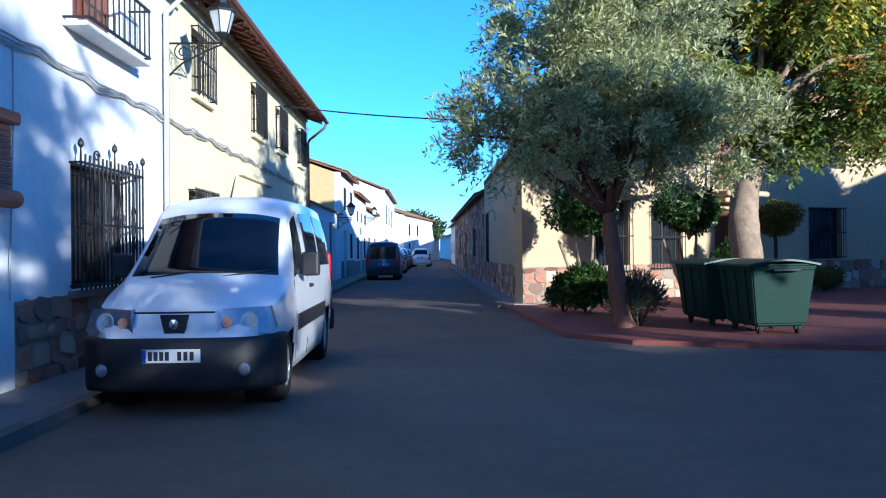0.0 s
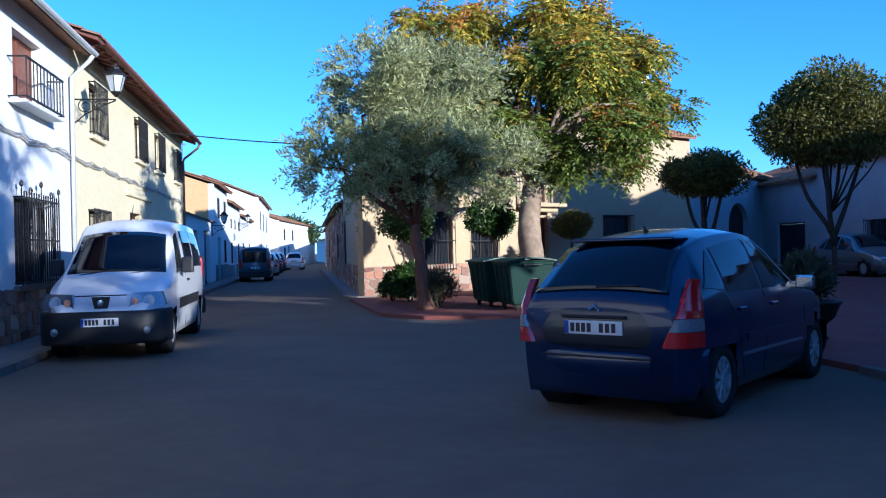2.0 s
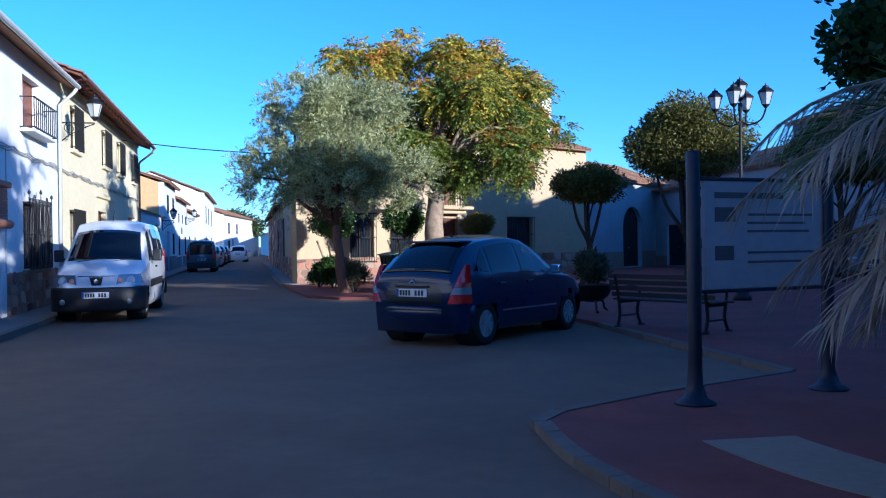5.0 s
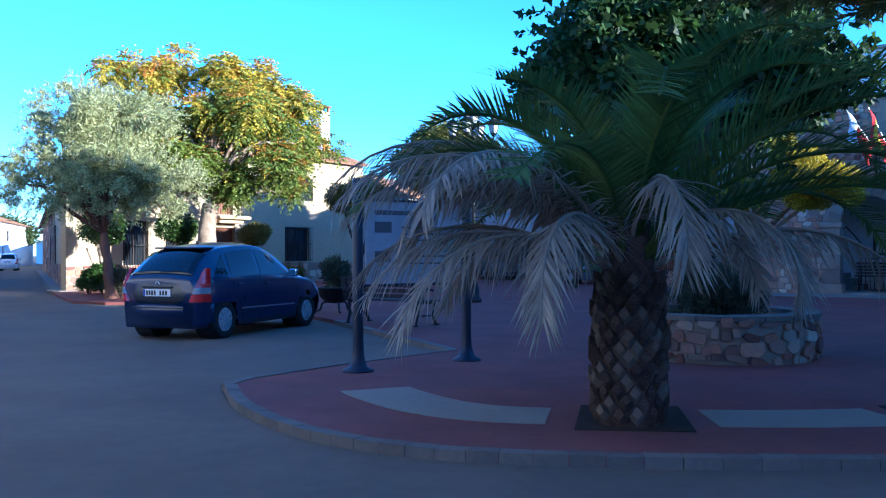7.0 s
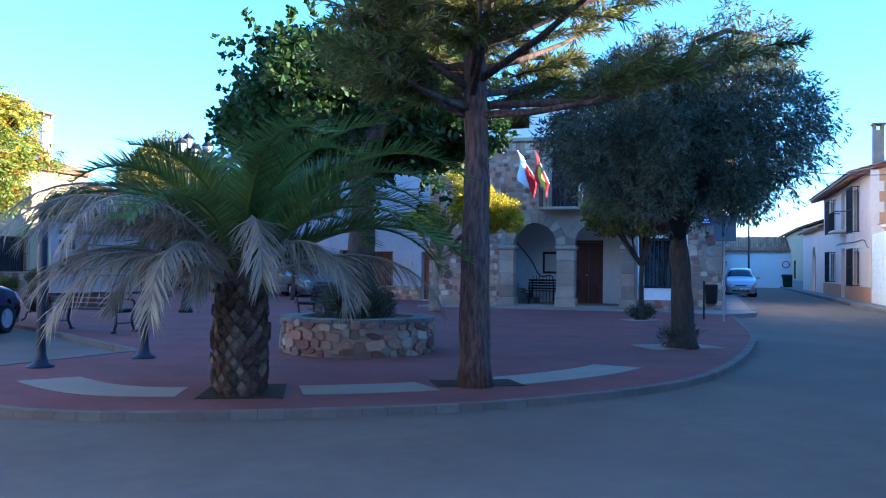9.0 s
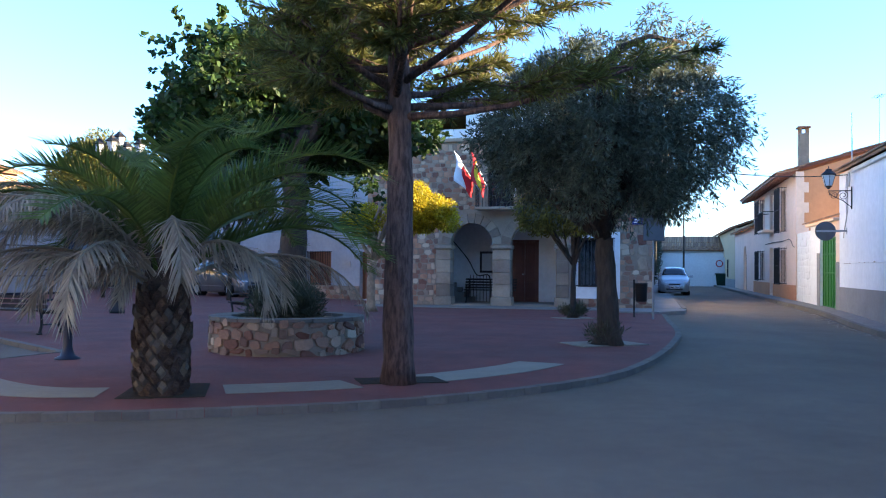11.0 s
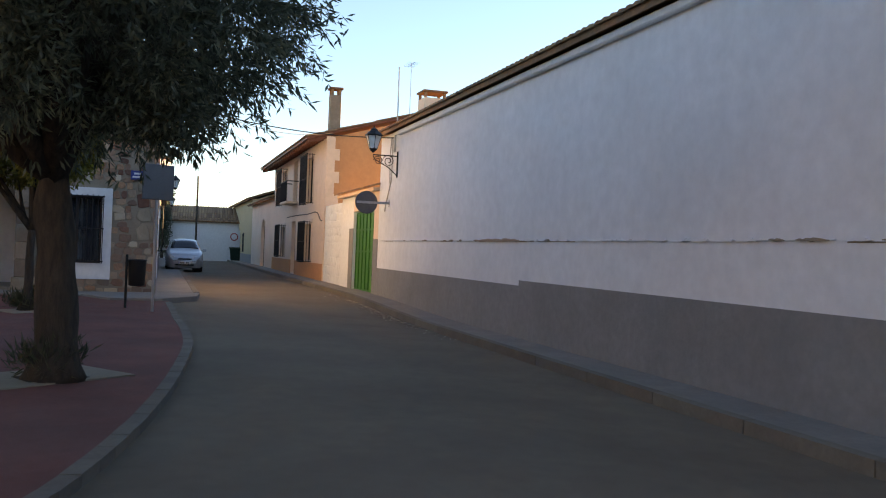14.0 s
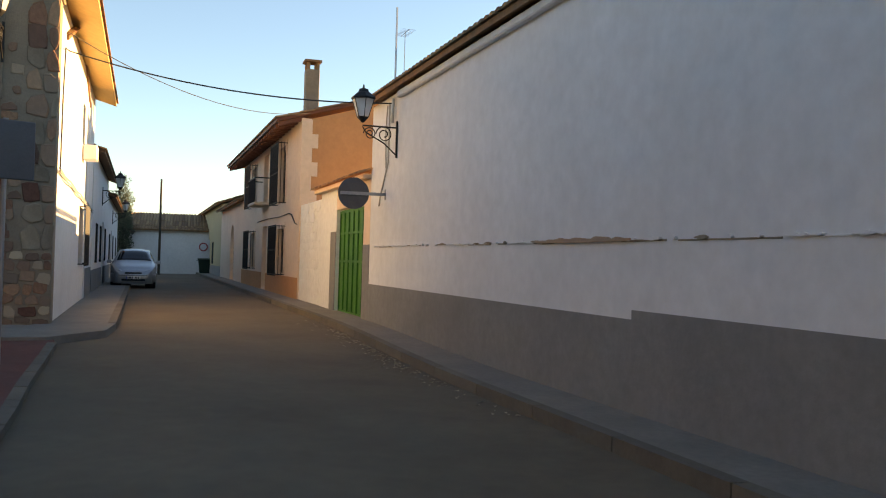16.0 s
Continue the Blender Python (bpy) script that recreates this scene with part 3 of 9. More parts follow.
def rubble(parent, s0, s1, z0, z1, blocked=(), size=(0.2, 0.48), high=(0.13, 0.27), depth=0.03, seed=1, pieces=300, y=0.0, near=None, name="stone", rest=None, fill=1.0, stones=None):
    """Rubble stones over a stretch of wall; the first ones as parts, the rest joined."""
    rnd = random.Random(seed)
    spots = []
    z = z0
    while z < z1 - 0.04:
        h = min(rnd.uniform(*high), z1 - z)
        if z1 - z - h < 0.07:
            h = z1 - z
        s = s0 - rnd.random() * 0.2
        while s < s1:
            w = rnd.uniform(*size)
            a, b = max(s, s0), min(s + w, s1)
            s += w
            if b - a < 0.07:
                continue
            if any(q[0] < b - 0.01 and q[1] > a + 0.01 and q[2] < z + h - 0.01 and q[3] > z + 0.01 for q in blocked):
                continue
            spots.append(((a + b) / 2, z + h / 2, b - a, h))
        z += h
    if near is not None:
        spots.sort(key=lambda q: abs(q[0] - near))
    vs, fs = [], []
    for i, (cs, cz, w, h) in enumerate(spots):
        me, v0, f0 = (stones or STONES)[rnd.randrange(10)]
        dd = depth * rnd.uniform(0.7, 1.3)
        tilt = rnd.uniform(-0.16, 0.16)
        cz += rnd.uniform(-0.03, 0.03)
        w *= rnd.uniform(0.94, 1.03)
        h *= rnd.uniform(0.88, 1.16)
        if i < pieces:
            shared(name, me, Matrix.Translation((cs, y, cz)) @ Matrix.Rotation(tilt, 4, "Y") @ Matrix.Diagonal((w * fill, dd, h * fill, 1)), parent)
        else:
            o = len(vs)
            vs += [(cs + a * w * fill, y + b * dd, cz + c * h * fill) for a, b, c in v0]
            fs += [tuple(k + o for k in f) for f in f0]
    if vs:
        raw_part("stonework", vs, fs, rest or M_stonej, parent, kind="stuff")


# ---- houses: x runs along the front, y inward, z up ----
def wall(parent, s0, s1, z0, z1, holes, material, thick=0.3, y=0.0, name="wall", label=""):
    bm = B()
    holed_wall(bm, s0, s1, z0, z1, thick, holes, y)
    return part(name, bm, material, parent, label)


def gable(parent, s, depth, zb, ze, rise, material, thick=0.25, y0=0.0):
    bm = B()
    poly = [(y0, zb), (y0 + depth, zb), (y0 + depth, ze), (y0 + depth / 2, ze + rise), (y0, ze)]
    a = [bm.verts.new((s, y, z)) for y, z in poly]
    b = [bm.verts.new((s + thick, y, z)) for y, z in poly]
    n = len(poly)
    for i in range(n):
        bm.faces.new((a[i], b[i], b[(i + 1) % n], a[(i + 1) % n]))
    bm.faces.new(a)
    bm.faces.new(b[::-1])
    bmesh.ops.recalc_face_normals(bm, faces=bm.faces)
    return part("gable_wall", bm, material, parent)


def tile_run(vs, fs, s, w, p0, p1, r, n=5):
    """One row of barrel tiles from p0 to p1, given as (y, z)."""
    o = len(vs)
    for y, z in (p0, p1):
        for i in range(n + 1):
            a = math.pi * i / n
            vs.append((s + w / 2 * math.cos(a), y, z + r * math.sin(a)))
    for i in range(n):
        fs.append((o + i, o + i + 1, o + n + 2 + i, o + n + 1 + i))
    c = len(vs)
    vs.append((s, p0[0], p0[1]))
    for i in range(n):
        fs.append((c, o + i, o + i + 1))


def roof(parent, s0, s1, ze, depth, rise, over=0.35, y0=0.0, tiles=True, side=0.12, both=True, pitch=0.2, soffit=None):
    """A two-sided roof of barrel tiles on a slab; the ridge runs along x."""
    sl = rise / (depth / 2)
    bm = B()
    t = 0.09
    prof = [(y0 - over, ze - sl * over), (y0 + depth / 2, ze + rise), (y0 + depth + 0.2, ze - sl * 0.2)]
    top = [(y, z + t) for y, z in prof]
    poly = [*prof, *top[::-1]]
    a = [bm.verts.new((s0 - side, y, z)) for y, z in poly]
    b = [bm.verts.new((s1 + side, y, z)) for y, z in poly]
    n = len(poly)
    for i in range(n):
        bm.faces.new((a[i], b[i], b[(i + 1) % n], a[(i + 1) % n]))
    for f in ((0, 1, 4, 5), (1, 2, 3, 4)):
        bm.faces.new([a[i] for i in f])
        bm.faces.new([b[i] for i in f[::-1]])
    bmesh.ops.recalc_face_normals(bm, faces=bm.faces)
    r = part("roof", bm, soffit or M_tile, parent)
    if tiles:
        vs, fs = [], []
        cnt = int((s1 - s0 + 2 * side) / pitch)
        rnd = random.Random(int(s0 * 7 + s1))
        for i in range(cnt + 1):
            s = s0 - side + (s1 - s0 + 2 * side) * i / cnt
            q = [0.0, 0.07, 0.14, 0.22, 0.5, 1.0]
            ya, za, yb, zb = prof[0][0] - 0.05, prof[0][1] + t - 0.05 * sl, prof[1][0], prof[1][1] + t
            for c0, c1 in zip(q, q[1:]):
                j = rnd.uniform(-0.012, 0.012)
                tile_run(vs, fs, s + j, pitch * 0.82, (ya + (yb - ya) * c0, za + (zb - za) * c0 + 0.02), (ya + (yb - ya) * c1 + 0.03, za + (zb - za) * c1), 0.055)
        raw_part("roof_tiles", vs, fs, M_tile, r, kind="stuff")
    return r


def grille(parent, s0, s1, z0, z1, out=0.12, bar=0.011, step=0.115, crest=False, scroll=False, bulge=0.0):
    bm = B()
    n = max(2, round((s1 - s0) / step))
    for i in range(n + 1):
        s = s0 + (s1 - s0) * i / n
        extra = 0.06 if crest else 0.0
        tube(bm, [(s, -out, z0 - 0.02), (s, -out, z1 + extra)], bar, 5)
    for z in (z0 + 0.03, z0 + (z1 - z0) * 0.5, z1 - 0.04):
        box(bm, s0 - 0.03, s1 + 0.03, -out - 0.006, -out + 0.006, z - 0.015, z + 0.015)
    for s in (s0, s1):
        for z in (z0 + 0.03, z1 - 0.04):
            box(bm, s - 0.012, s + 0.012, -out, 0.05, z - 0.012, z + 0.012)
    if out > 0.2:
        for s in (s0, s1):
            for y in (-out * 0.67, -out * 0.34):
                tube(bm, [(s, y, z0), (s, y, z1)], bar, 5)
    if scroll:
        cs = (s0 + s1) / 2
        for c in (cs - (s1 - s0) * 0.3, cs, cs + (s1 - s0) * 0.3):
            for z in (z0 + (z1 - z0) * 0.3, z0 + (z1 - z0) * 0.62):
                pts = [(c + 0.075 * math.cos(a) * (1 - a / 14), -out - 0.01, z + 0.12 * math.sin(a) * (1 - a / 14)) for a in np.linspace(0, 10, 22)]
                tube(bm, pts, 0.009, 4)
            tube(bm, [(c, -out - 0.01, z0 + 0.15), (c + 0.07, -out - 0.01, z0 + (z1 - z0) * 0.5), (c, -out - 0.01, z1 - 0.15), (c - 0.07, -out - 0.01, z0 + (z1 - z0) * 0.5), (c, -out - 0.01, z0 + 0.15)], 0.008, 4)
    if crest:
        for s in (s0, (s0 + s1) / 2, s1):
            h = 0.3 if s == (s0 + s1) / 2 else 0.2
            tube(bm, [(s, -out, z1), (s, -out, z1 + h)], [0.014, 0.004], 5)
            lathe(bm, [(0.005, 0), (0.035, 0.04), (0.03, 0.08), (0.005, 0.12)], 6, (s, -out, z1 + h * 0.55))
        for k in (-1, 1):
            cs = (s0 + s1) / 2
            pts = [(cs + k * ((s1 - s0) * 0.28 - 0.1 * math.cos(a) * (1 - a / 12)), -out, z1 + 0.07 + 0.07 * math.sin(a) * (1 - a / 12)) for a in np.linspace(0, 8, 18)]
            tube(bm, pts, 0.011, 4)
    return part("grille", bm, M_iron, parent, "black wrought-iron bars")


def window(parent, s0, s1, z0, z1, bars=None, deep=0.16, frame_mat=None, shutter=None, sill=None, surround=None, **kw):
    frame_mat = frame_mat or M_brownwood
    bm = B()
    f = 0.06
    for a, b, c, d in ((s0, s0 + f, z0, z1), (s1 - f, s1, z0, z1), (s0 + f, s1 - f, z0, z0 + f), (s0 + f, s1 - f, z1 - f, z1), ((s0 + s1) / 2 - 0.03, (s0 + s1) / 2 + 0.03, z0 + f, z1 - f)):
        box(bm, a, b, deep, deep + 0.06, c, d)
    w = part("window", bm, frame_mat, parent)
    mid = (s0 + s1) / 2
    for a, b in ((s0 + f, mid - 0.03), (mid + 0.03, s1 - f)):
        bm = B()
        box(bm, a + 0.002, b - 0.002, deep + 0.02, deep + 0.032, z0 + f + 0.002, z1 - f - 0.002)
        part("pane" if shutter is None else "shutter", bm, shutter or M_winglass, w)
    if sill:
        bm = B()
        box(bm, s0 - 0.1, s1 + 0.1, -0.09, 0.05, z0 - 0.09, z0 - 0.004, 0.012)
        part("sill", bm, sill, w)
    if surround:
        bm = B()
        for a, b, c, d in ((s0 - 0.14, s0 - 0.002, z0, z1), (s1 + 0.002, s1 + 0.14, z0, z1), (s0 - 0.14, s1 + 0.14, z1 + 0.002, z1 + 0.18)):
            box(bm, a, b, -0.03, 0.06, c, d, 0.01)
        part("surround", bm, surround, w)
    if bars == "proud":
        grille(w, s0 - 0.14, s1 + 0.14, z0 - 0.06, z1 + 0.1, 0.3, **kw)
    elif bars:
        grille(w, s0 - 0.03 if bars == "out" else s0 + 0.02, s1 + 0.03 if bars == "out" else s1 - 0.02, z0 + 0.02, z1 + (0.03 if bars == "out" else -0.02), 0.13 if bars == "out" else 0.02, **kw)
    return w


def door(parent, s0, s1, z0, z1, material, deep=0.18, leaves=2, panels=3, name="door", handle=True):
    bm = B()
    box(bm, s0, s0 + 0.07, deep - 0.02, deep + 0.08, z0, z1)
    box(bm, s1 - 0.07, s1, deep - 0.02, deep + 0.08, z0, z1)
    box(bm, s0 + 0.07, s1 - 0.07, deep - 0.02, deep + 0.08, z1 - 0.07, z1)
    d = part(name, bm, material, parent)
    w = (s1 - s0 - 0.14) / leaves
    for i in range(leaves):
        a = s0 + 0.07 + i * w
        bm = B()
        box(bm, a + 0.004, a + w - 0.004, deep + 0.01, deep + 0.055, z0 + 0.01, z1 - 0.075)
        for k in range(panels):
            h = (z1 - z0 - 0.2) / panels
            c = z0 + 0.08 + k * h
            box(bm, a + 0.09, a + w - 0.09, deep - 0.012, deep + 0.02, c + 0.05, c + h - 0.05, 0.012)
        leaf = part("door_leaf", bm, material, d)
        if handle and i == 0:
            bm = B()
            lathe(bm, [(0.004, 0), (0.025, 0.005), (0.03, 0.03), (0.015, 0.05)], 8)
            bmesh.ops.transform(bm, matrix=Matrix.Translation((a + w - 0.07, deep, z0 + 1.0)) @ Matrix.Rotation(radians(90), 4, "X"), verts=bm.verts)
            part("handle", bm, M_alu, leaf)
    return d


def wavy_cable(parent, pts, r=0.012, material=None, name="cable", label=""):
    bm = B()
    tube(bm, pts, r, 5)
    return part(name, bm, material or M_cable, parent, label)


def gutter(parent, s0, s1, y, z, material):
    bm = B()
    n = 6
    rows = []
    for s in (s0, s1):
        rows.append([bm.verts.new((s, y - 0.07 * math.cos(math.pi * i / n), z - 0.075 * math.sin(math.pi * i / n))) for i in range(n + 1)])
        rows.append([bm.verts.new((s, y - 0.06 * math.cos(math.pi * i / n), z - 0.065 * math.sin(math.pi * i / n))) for i in range(n + 1)])
    for a, b in ((0, 2), (3, 1)):
        for i in range(n):
            bm.faces.new((rows[a][i], rows[a][i + 1], rows[b][i + 1], rows[b][i]))
    return part("gutter", bm, material, parent)


def pipe(parent, pts, material, r=0.045, name="downpipe"):
    bm = B()
    tube(bm, pts, r, 8)
    return part(name, bm, material, parent, smooth=True)


def shell(parent, s0, s1, depth, zb, ze, rise, material, left=True, right=True, back=True):
    if left:
        gable(parent, s0, depth - 0.3, zb, ze, rise, material, y0=0.302)
    if right:
        gable(parent, s1 - 0.25, depth - 0.3, zb, ze, rise, material, y0=0.302)
    if back:
        bm = B()
        box(bm, s0, s1, depth + 0.01, depth + 0.2, zb, ze)
        part("back_wall", bm, material, parent)


def chimney(parent, s, y, z0, z1, w=0.55, material=None, cap=None):
    bm = B()
    box(bm, s - w / 2, s + w / 2, y - w / 2, y + w / 2, z0, z1, 0.015)
    c = part("chimney", bm, material or M_white, parent)
    bm = B()
    for i in (-1, 1):
        for j in (-1, 1):
            box(bm, s + i * (w / 2 - 0.06) - 0.05, s + i * (w / 2 - 0.06) + 0.05, y + j * (w / 2 - 0.06) - 0.05, y + j * (w / 2 - 0.06) + 0.05, z1, z1 + 0.22)
    box(bm, s - w / 2 - 0.06, s + w / 2 + 0.06, y - w / 2 - 0.06, y + w / 2 + 0.06, z1 + 0.222, z1 + 0.3, 0.01)
    part("chimney_cap", bm, cap or M_tile, c)
    return c


def lantern(name, m, label, group="", arm=0.85):
    """A wall lantern on a scrolled iron bracket; the wall is at y = 0 and the arm reaches out to -y."""
    t = thing(name, m, label, "wall lantern", group)
    bm = B()
    box(bm, -0.02, 0.02, -0.03, 0.0, -0.55, 0.12)
    tube(bm, [(0, 0, 0.0), (0, -arm, 0.0)], 0.016, 6)
    for a0, k in ((0.25, 0.16), (0.52, 0.12)):
        pts = [(0, -a0 - k * math.cos(a) * (1 - a / 15), -0.14 + k * math.sin(a) * (1 - a / 15)) for a in np.linspace(0, 11, 26)]
        tube(bm, pts, 0.011, 5)
    tube(bm, [(0, -0.02, -0.5), (0, -0.25, -0.3), (0, -0.6, -0.12), (0, -arm, -0.02)], 0.014, 6)
    part("bracket", bm, M_iron, t)
    lantern_head(t, (0, -arm, 0.05))
    return t


def lantern_head(parent, c, k=1.0):
    x, y, z = c
    bm = B()
    lathe(bm, [(0.02 * k, 0), (0.05 * k, 0.03 * k), (0.1 * k, 0.08 * k), (0.11 * k, 0.1 * k), (0.02 * k, 0.105 * k)], 6, c)
    body = part("lantern_base", bm, M_iron, parent)
    bm = B()
    rs = [ring(bm, (x, y, z + h * k), (0, 0, 1), r * k, 6, (1, 0, 0)) for r, h in ((0.11, 0.11), (0.2, 0.42))]
    skin(bm, rs)
    part("glass", bm, M_lampglass, body)
    bm = B()
    for i in range(6):
        a = 2 * math.pi * i / 6
        tube(bm, [(x + 0.105 * k * math.cos(a), y + 0.105 * k * math.sin(a), z + 0.1 * k), (x + 0.205 * k * math.cos(a), y + 0.205 * k * math.sin(a), z + 0.43 * k)], 0.009 * k, 4)
    part("lantern_frame", bm, M_iron, body)
    bm = B()
    lathe(bm, [(0.225 * k, 0.42 * k), (0.235 * k, 0.45 * k), (0.13 * k, 0.54 * k), (0.1 * k, 0.555 * k), (0.09 * k, 0.6 * k), (0.02 * k, 0.63 * k), (0.012 * k, 0.69 * k)], 6, c)
    part("lantern_roof", bm, M_iron, body)

def rail_bars(rail, spots, z0, z1, r=0.011):
    bm = B()
    tube(bm, [(0, 0, z0), (0, 0, z1)], r, 6)
    me = bpy.data.meshes.new("bar")
    bm.to_mesh(me)
    bm.free()
    me.materials.append(M_iron)
    for x, y in spots:
        shared("bar", me, Matrix.Translation((x, y, 0)), rail)


# ---- terrace along the west side of the street (x runs north, outward is east) ----
WEST = lambda s=0: place(-4.3, s, 0, 90)

# white house
h = thing("house", WEST(), "white rendered two-storey house with stone base and iron window bars", "house", "terrace houses")
win_up, win_lo = (9.55, 11.1, 4.02, 5.15), (9.45, 11.5, 0.98, 2.42)
wall(h, -26, 12.95, 0, 5.6, [win_up, win_lo, (6.05, 7.7, 0.1, 2.5)], M_white)
shell(h, -26, 12.95, 8, 0, 5.6, 1.7, M_white, right=False)
roof(h, -26, 12.95, 5.62, 8, 1.7, 0.42)
gutter(h, -26.1, 13.0, -0.5, 5.5, M_zinc)
pipe(h, [(12.8, -0.5, 5.42), (12.8, -0.42, 5.3), (12.85, -0.08, 5.0), (12.85, -0.06, 0.1)], M_zinc)
w = window(h, *win_up, shutter=M_brownwood, sill=M_white)
bm = B()
for z in (3.99, 4.62):
    box(bm, 9.28, 11.42, -0.295, -0.265, z - 0.015, z + 0.015)
for s in (9.29, 11.41):
    for z in (3.99, 4.62):
        box(bm, s - 0.012, s + 0.012, -0.28, 0.0, z - 0.012, z + 0.012)
rail_bars(part("balcony_rail", bm, M_iron, h, "black iron balcony rail"), [(9.3 + i * 0.19, -0.28) for i in range(12)], 3.98, 4.62)
bm = B()
box(bm, 9.25, 11.45, -0.28, 0.0, 3.89, 3.945, 0.012)
part("balcony_slab", bm, M_white, w)
window(h, *win_lo, bars="out", crest=True, scroll=True, sill=M_ashlar, step=0.13, bar=0.013, frame_mat=M_darkwood)
door(h, 6.05, 7.7, 0.1, 2.5, M_brownwood)
for i in range(11):
    bm = B()
    z = 1.98 + i * 0.055
    box(bm, 5.9, 7.86, -0.1 - 0.004 * (i % 2), -0.075, z, z + 0.05, 0.006)
    part("blind_slat", bm, M_terracotta, h, "brown slat of the roller blind" if i == 0 else "")
bm = B()
tube(bm, [(5.9, -0.13, 1.9), (7.86, -0.13, 1.9)], 0.085, 14)
part("blind_roll", bm, M_terracotta, h, "brown roller blind rolled up above the doorway")
bm = B()
box(bm, 5.82, 7.95, -0.16, 0.0, 2.6, 2.72, 0.02)
part("blind_hood", bm, M_terracotta, h)
rubble(h, 8.1, 12.95, 0.1, 0.93, [], seed=3, pieces=140, near=9, high=(0.14, 0.26), size=(0.22, 0.5))
bm = B()
box(bm, 8.1, 12.95, -0.012, 0.02, 0.05, 0.935)
part("plinth", bm, M_mortar, h)

# pale yellow house
h = thing("house", WEST(), "pale yellow two-storey house with dark red timber eaves and barred windows", "house", "terrace houses")
ups = [(14.55, 15.75, 4.1, 5.25), (19.6, 20.9, 4.1, 5.25), (22.85, 24.1, 4.1, 5.25), (26.75, 27.9, 4.1, 5.2)]
los = [(14.3, 15.85, 1.1, 2.45), (25.6, 28.0, 0.1, 2.65)]
wall(h, 12.952, 28.9, 0, 5.87, [*ups, *los, (18.75, 20.3, 0.1, 2.6)], M_yellow)
shell(h, 12.952, 28.9, 8, 0, 5.87, 1.5, M_yellow)
for q in ups:
    window(h, *q, bars="out", sill=M_yellow, frame_mat=M_darkwood)
window(h, *los[0], bars="out", sill=M_ashlar, frame_mat=M_darkwood)
door(h, *los[1], M_brownwood)
door(h, 18.75, 20.3, 0.1, 2.6, M_brownwood)
bm = B()
box(bm, 18.2, 21.9, -0.07, 0.01, 3.02, 3.16, 0.02)
box(bm, 18.3, 21.8, -0.04, 0.01, 3.16, 3.24, 0.01)
part("cornice", bm, M_yellow, h)
roof(h, 12.952, 28.9, 5.95, 8, 1.5, 0.6, soffit=M_timber)
for i in range(27):
    s = 13.1 + i * 0.6
    bm = B()
    slab_xz(bm, [(s, 0), (s + 0.1, 0), (s + 0.1, 0.13), (s, 0.13)], -0.54, 0.1)
    sl = 1.5 / 4
    for v in bm.verts:
        v.co.z += 5.95 - 0.135 + sl * v.co.y
    part("rafter", bm, M_timber, h, "dark red eaves rafter" if i == 0 else "")
bm = B()
box(bm, 0, 0.1, -0.05, 0.0, 5.71, 5.8)
dent = bpy.data.meshes.new("dentil")
bm.to_mesh(dent)
bm.free()
dent.materials.append(M_yellow)
for i in range(80):
    shared("dentil", dent, Matrix.Translation((13.0 + i * 0.2, 0, 0)), h)
gutter(h, 12.9, 29.0, -0.68, 5.72, M_timber)
pipe(h, [(28.85, -0.68, 5.67), (28.85, -0.6, 5.5), (28.75, -0.12, 5.1), (28.75, -0.07, 5.0), (28.75, -0.07, 0.1)], M_brownzinc)
cab = [(s, -0.03 - 0.008 * math.sin(s * 3.1), 3.42 + 0.015 * math.sin(s * 1.7) + 0.02 * math.sin(s * 5.3) + 0.012 * math.sin(s * 9.7)) for s in np.arange(-13, 28.9, 0.2)]
bundle = thing("cable_bundle", WEST(), "whitewashed bundle of cables clipped along the facades", "cable")
for k in range(3):
    bm = B()
    tube(bm, [(s, y - 0.008 * k, z + 0.03 * k - 0.03 + 0.014 * math.sin(s * 2.9 + k * 2)) for s, y, z in cab], 0.013, 5)
    part("cable", bm, M_greycable, bundle)
bm = B()
tube(bm, [(8.05, -0.03, 3.38), (8.05, -0.03, 2.6), (7.95, -0.03, 1.2), (7.95, -0.03, 0.95)], 0.01, 5)
part("drop_cable", bm, M_greycable, bundle)
lantern("wall_lantern", WEST() @ Matrix.Translation((13.1, -0.006, 4.6)), "black iron bracket lantern with white glass on the yellow house", "street lanterns")

# low white wall with doors, then houses up the street
h = thing("garden_wall", WEST(), "low white wall with grey doors and tiled coping", "wall")
gd = [(31.0, 33.2, 0.1, 2.5), (35.6, 37.8, 0.1, 2.6)]
wall(h, 28.902, 40.5, 0, 3.05, gd, M_white)
for q in gd:
    door(h, *q, M_signback, handle=False)
vs, fs = [], []
for i in range(58):
    tile_run(vs, fs, 28.95 + i * 0.2, 0.17, (-0.14, 3.06), (0.4, 3.2), 0.05)
raw_part("coping_tiles", vs, fs, M_tile, h, kind="stuff")
bm = B()
box(bm, 28.95, 40.49, -0.05, 0.35, 3.052, 3.1)
part("coping", bm, M_white, h)
def plain_house(label, m, s0, s1, ze, depth, rise, material, holes, over=0.3, gable_mat=None, bars=True, base=None, doors=(), group="terrace houses", y_grille="in"):
    h = thing("house", m, label, "house", group)
    wall(h, s0, s1, 0, ze, [*holes, *doors], material)
    shell(h, s0, s1, depth, 0, ze, rise, gable_mat or material)
    roof(h, s0, s1, ze + 0.03, depth, rise, over)
    for q in holes:
        window(h, *q, bars=bars and y_grille, frame_mat=M_darkwood)
    for q in doors:
        door(h, *q, M_darkwood)
    if base:
        bm = B()
        ss = sorted([s0, s1, *[v for q in doors for v in q[:2]]])
        for a, b in zip(ss[::2], ss[1::2]):
            box(bm, a, b, -0.015, 0.01, 0.02, base[0])
        part("painted_base", bm, base[1], h)
    return h
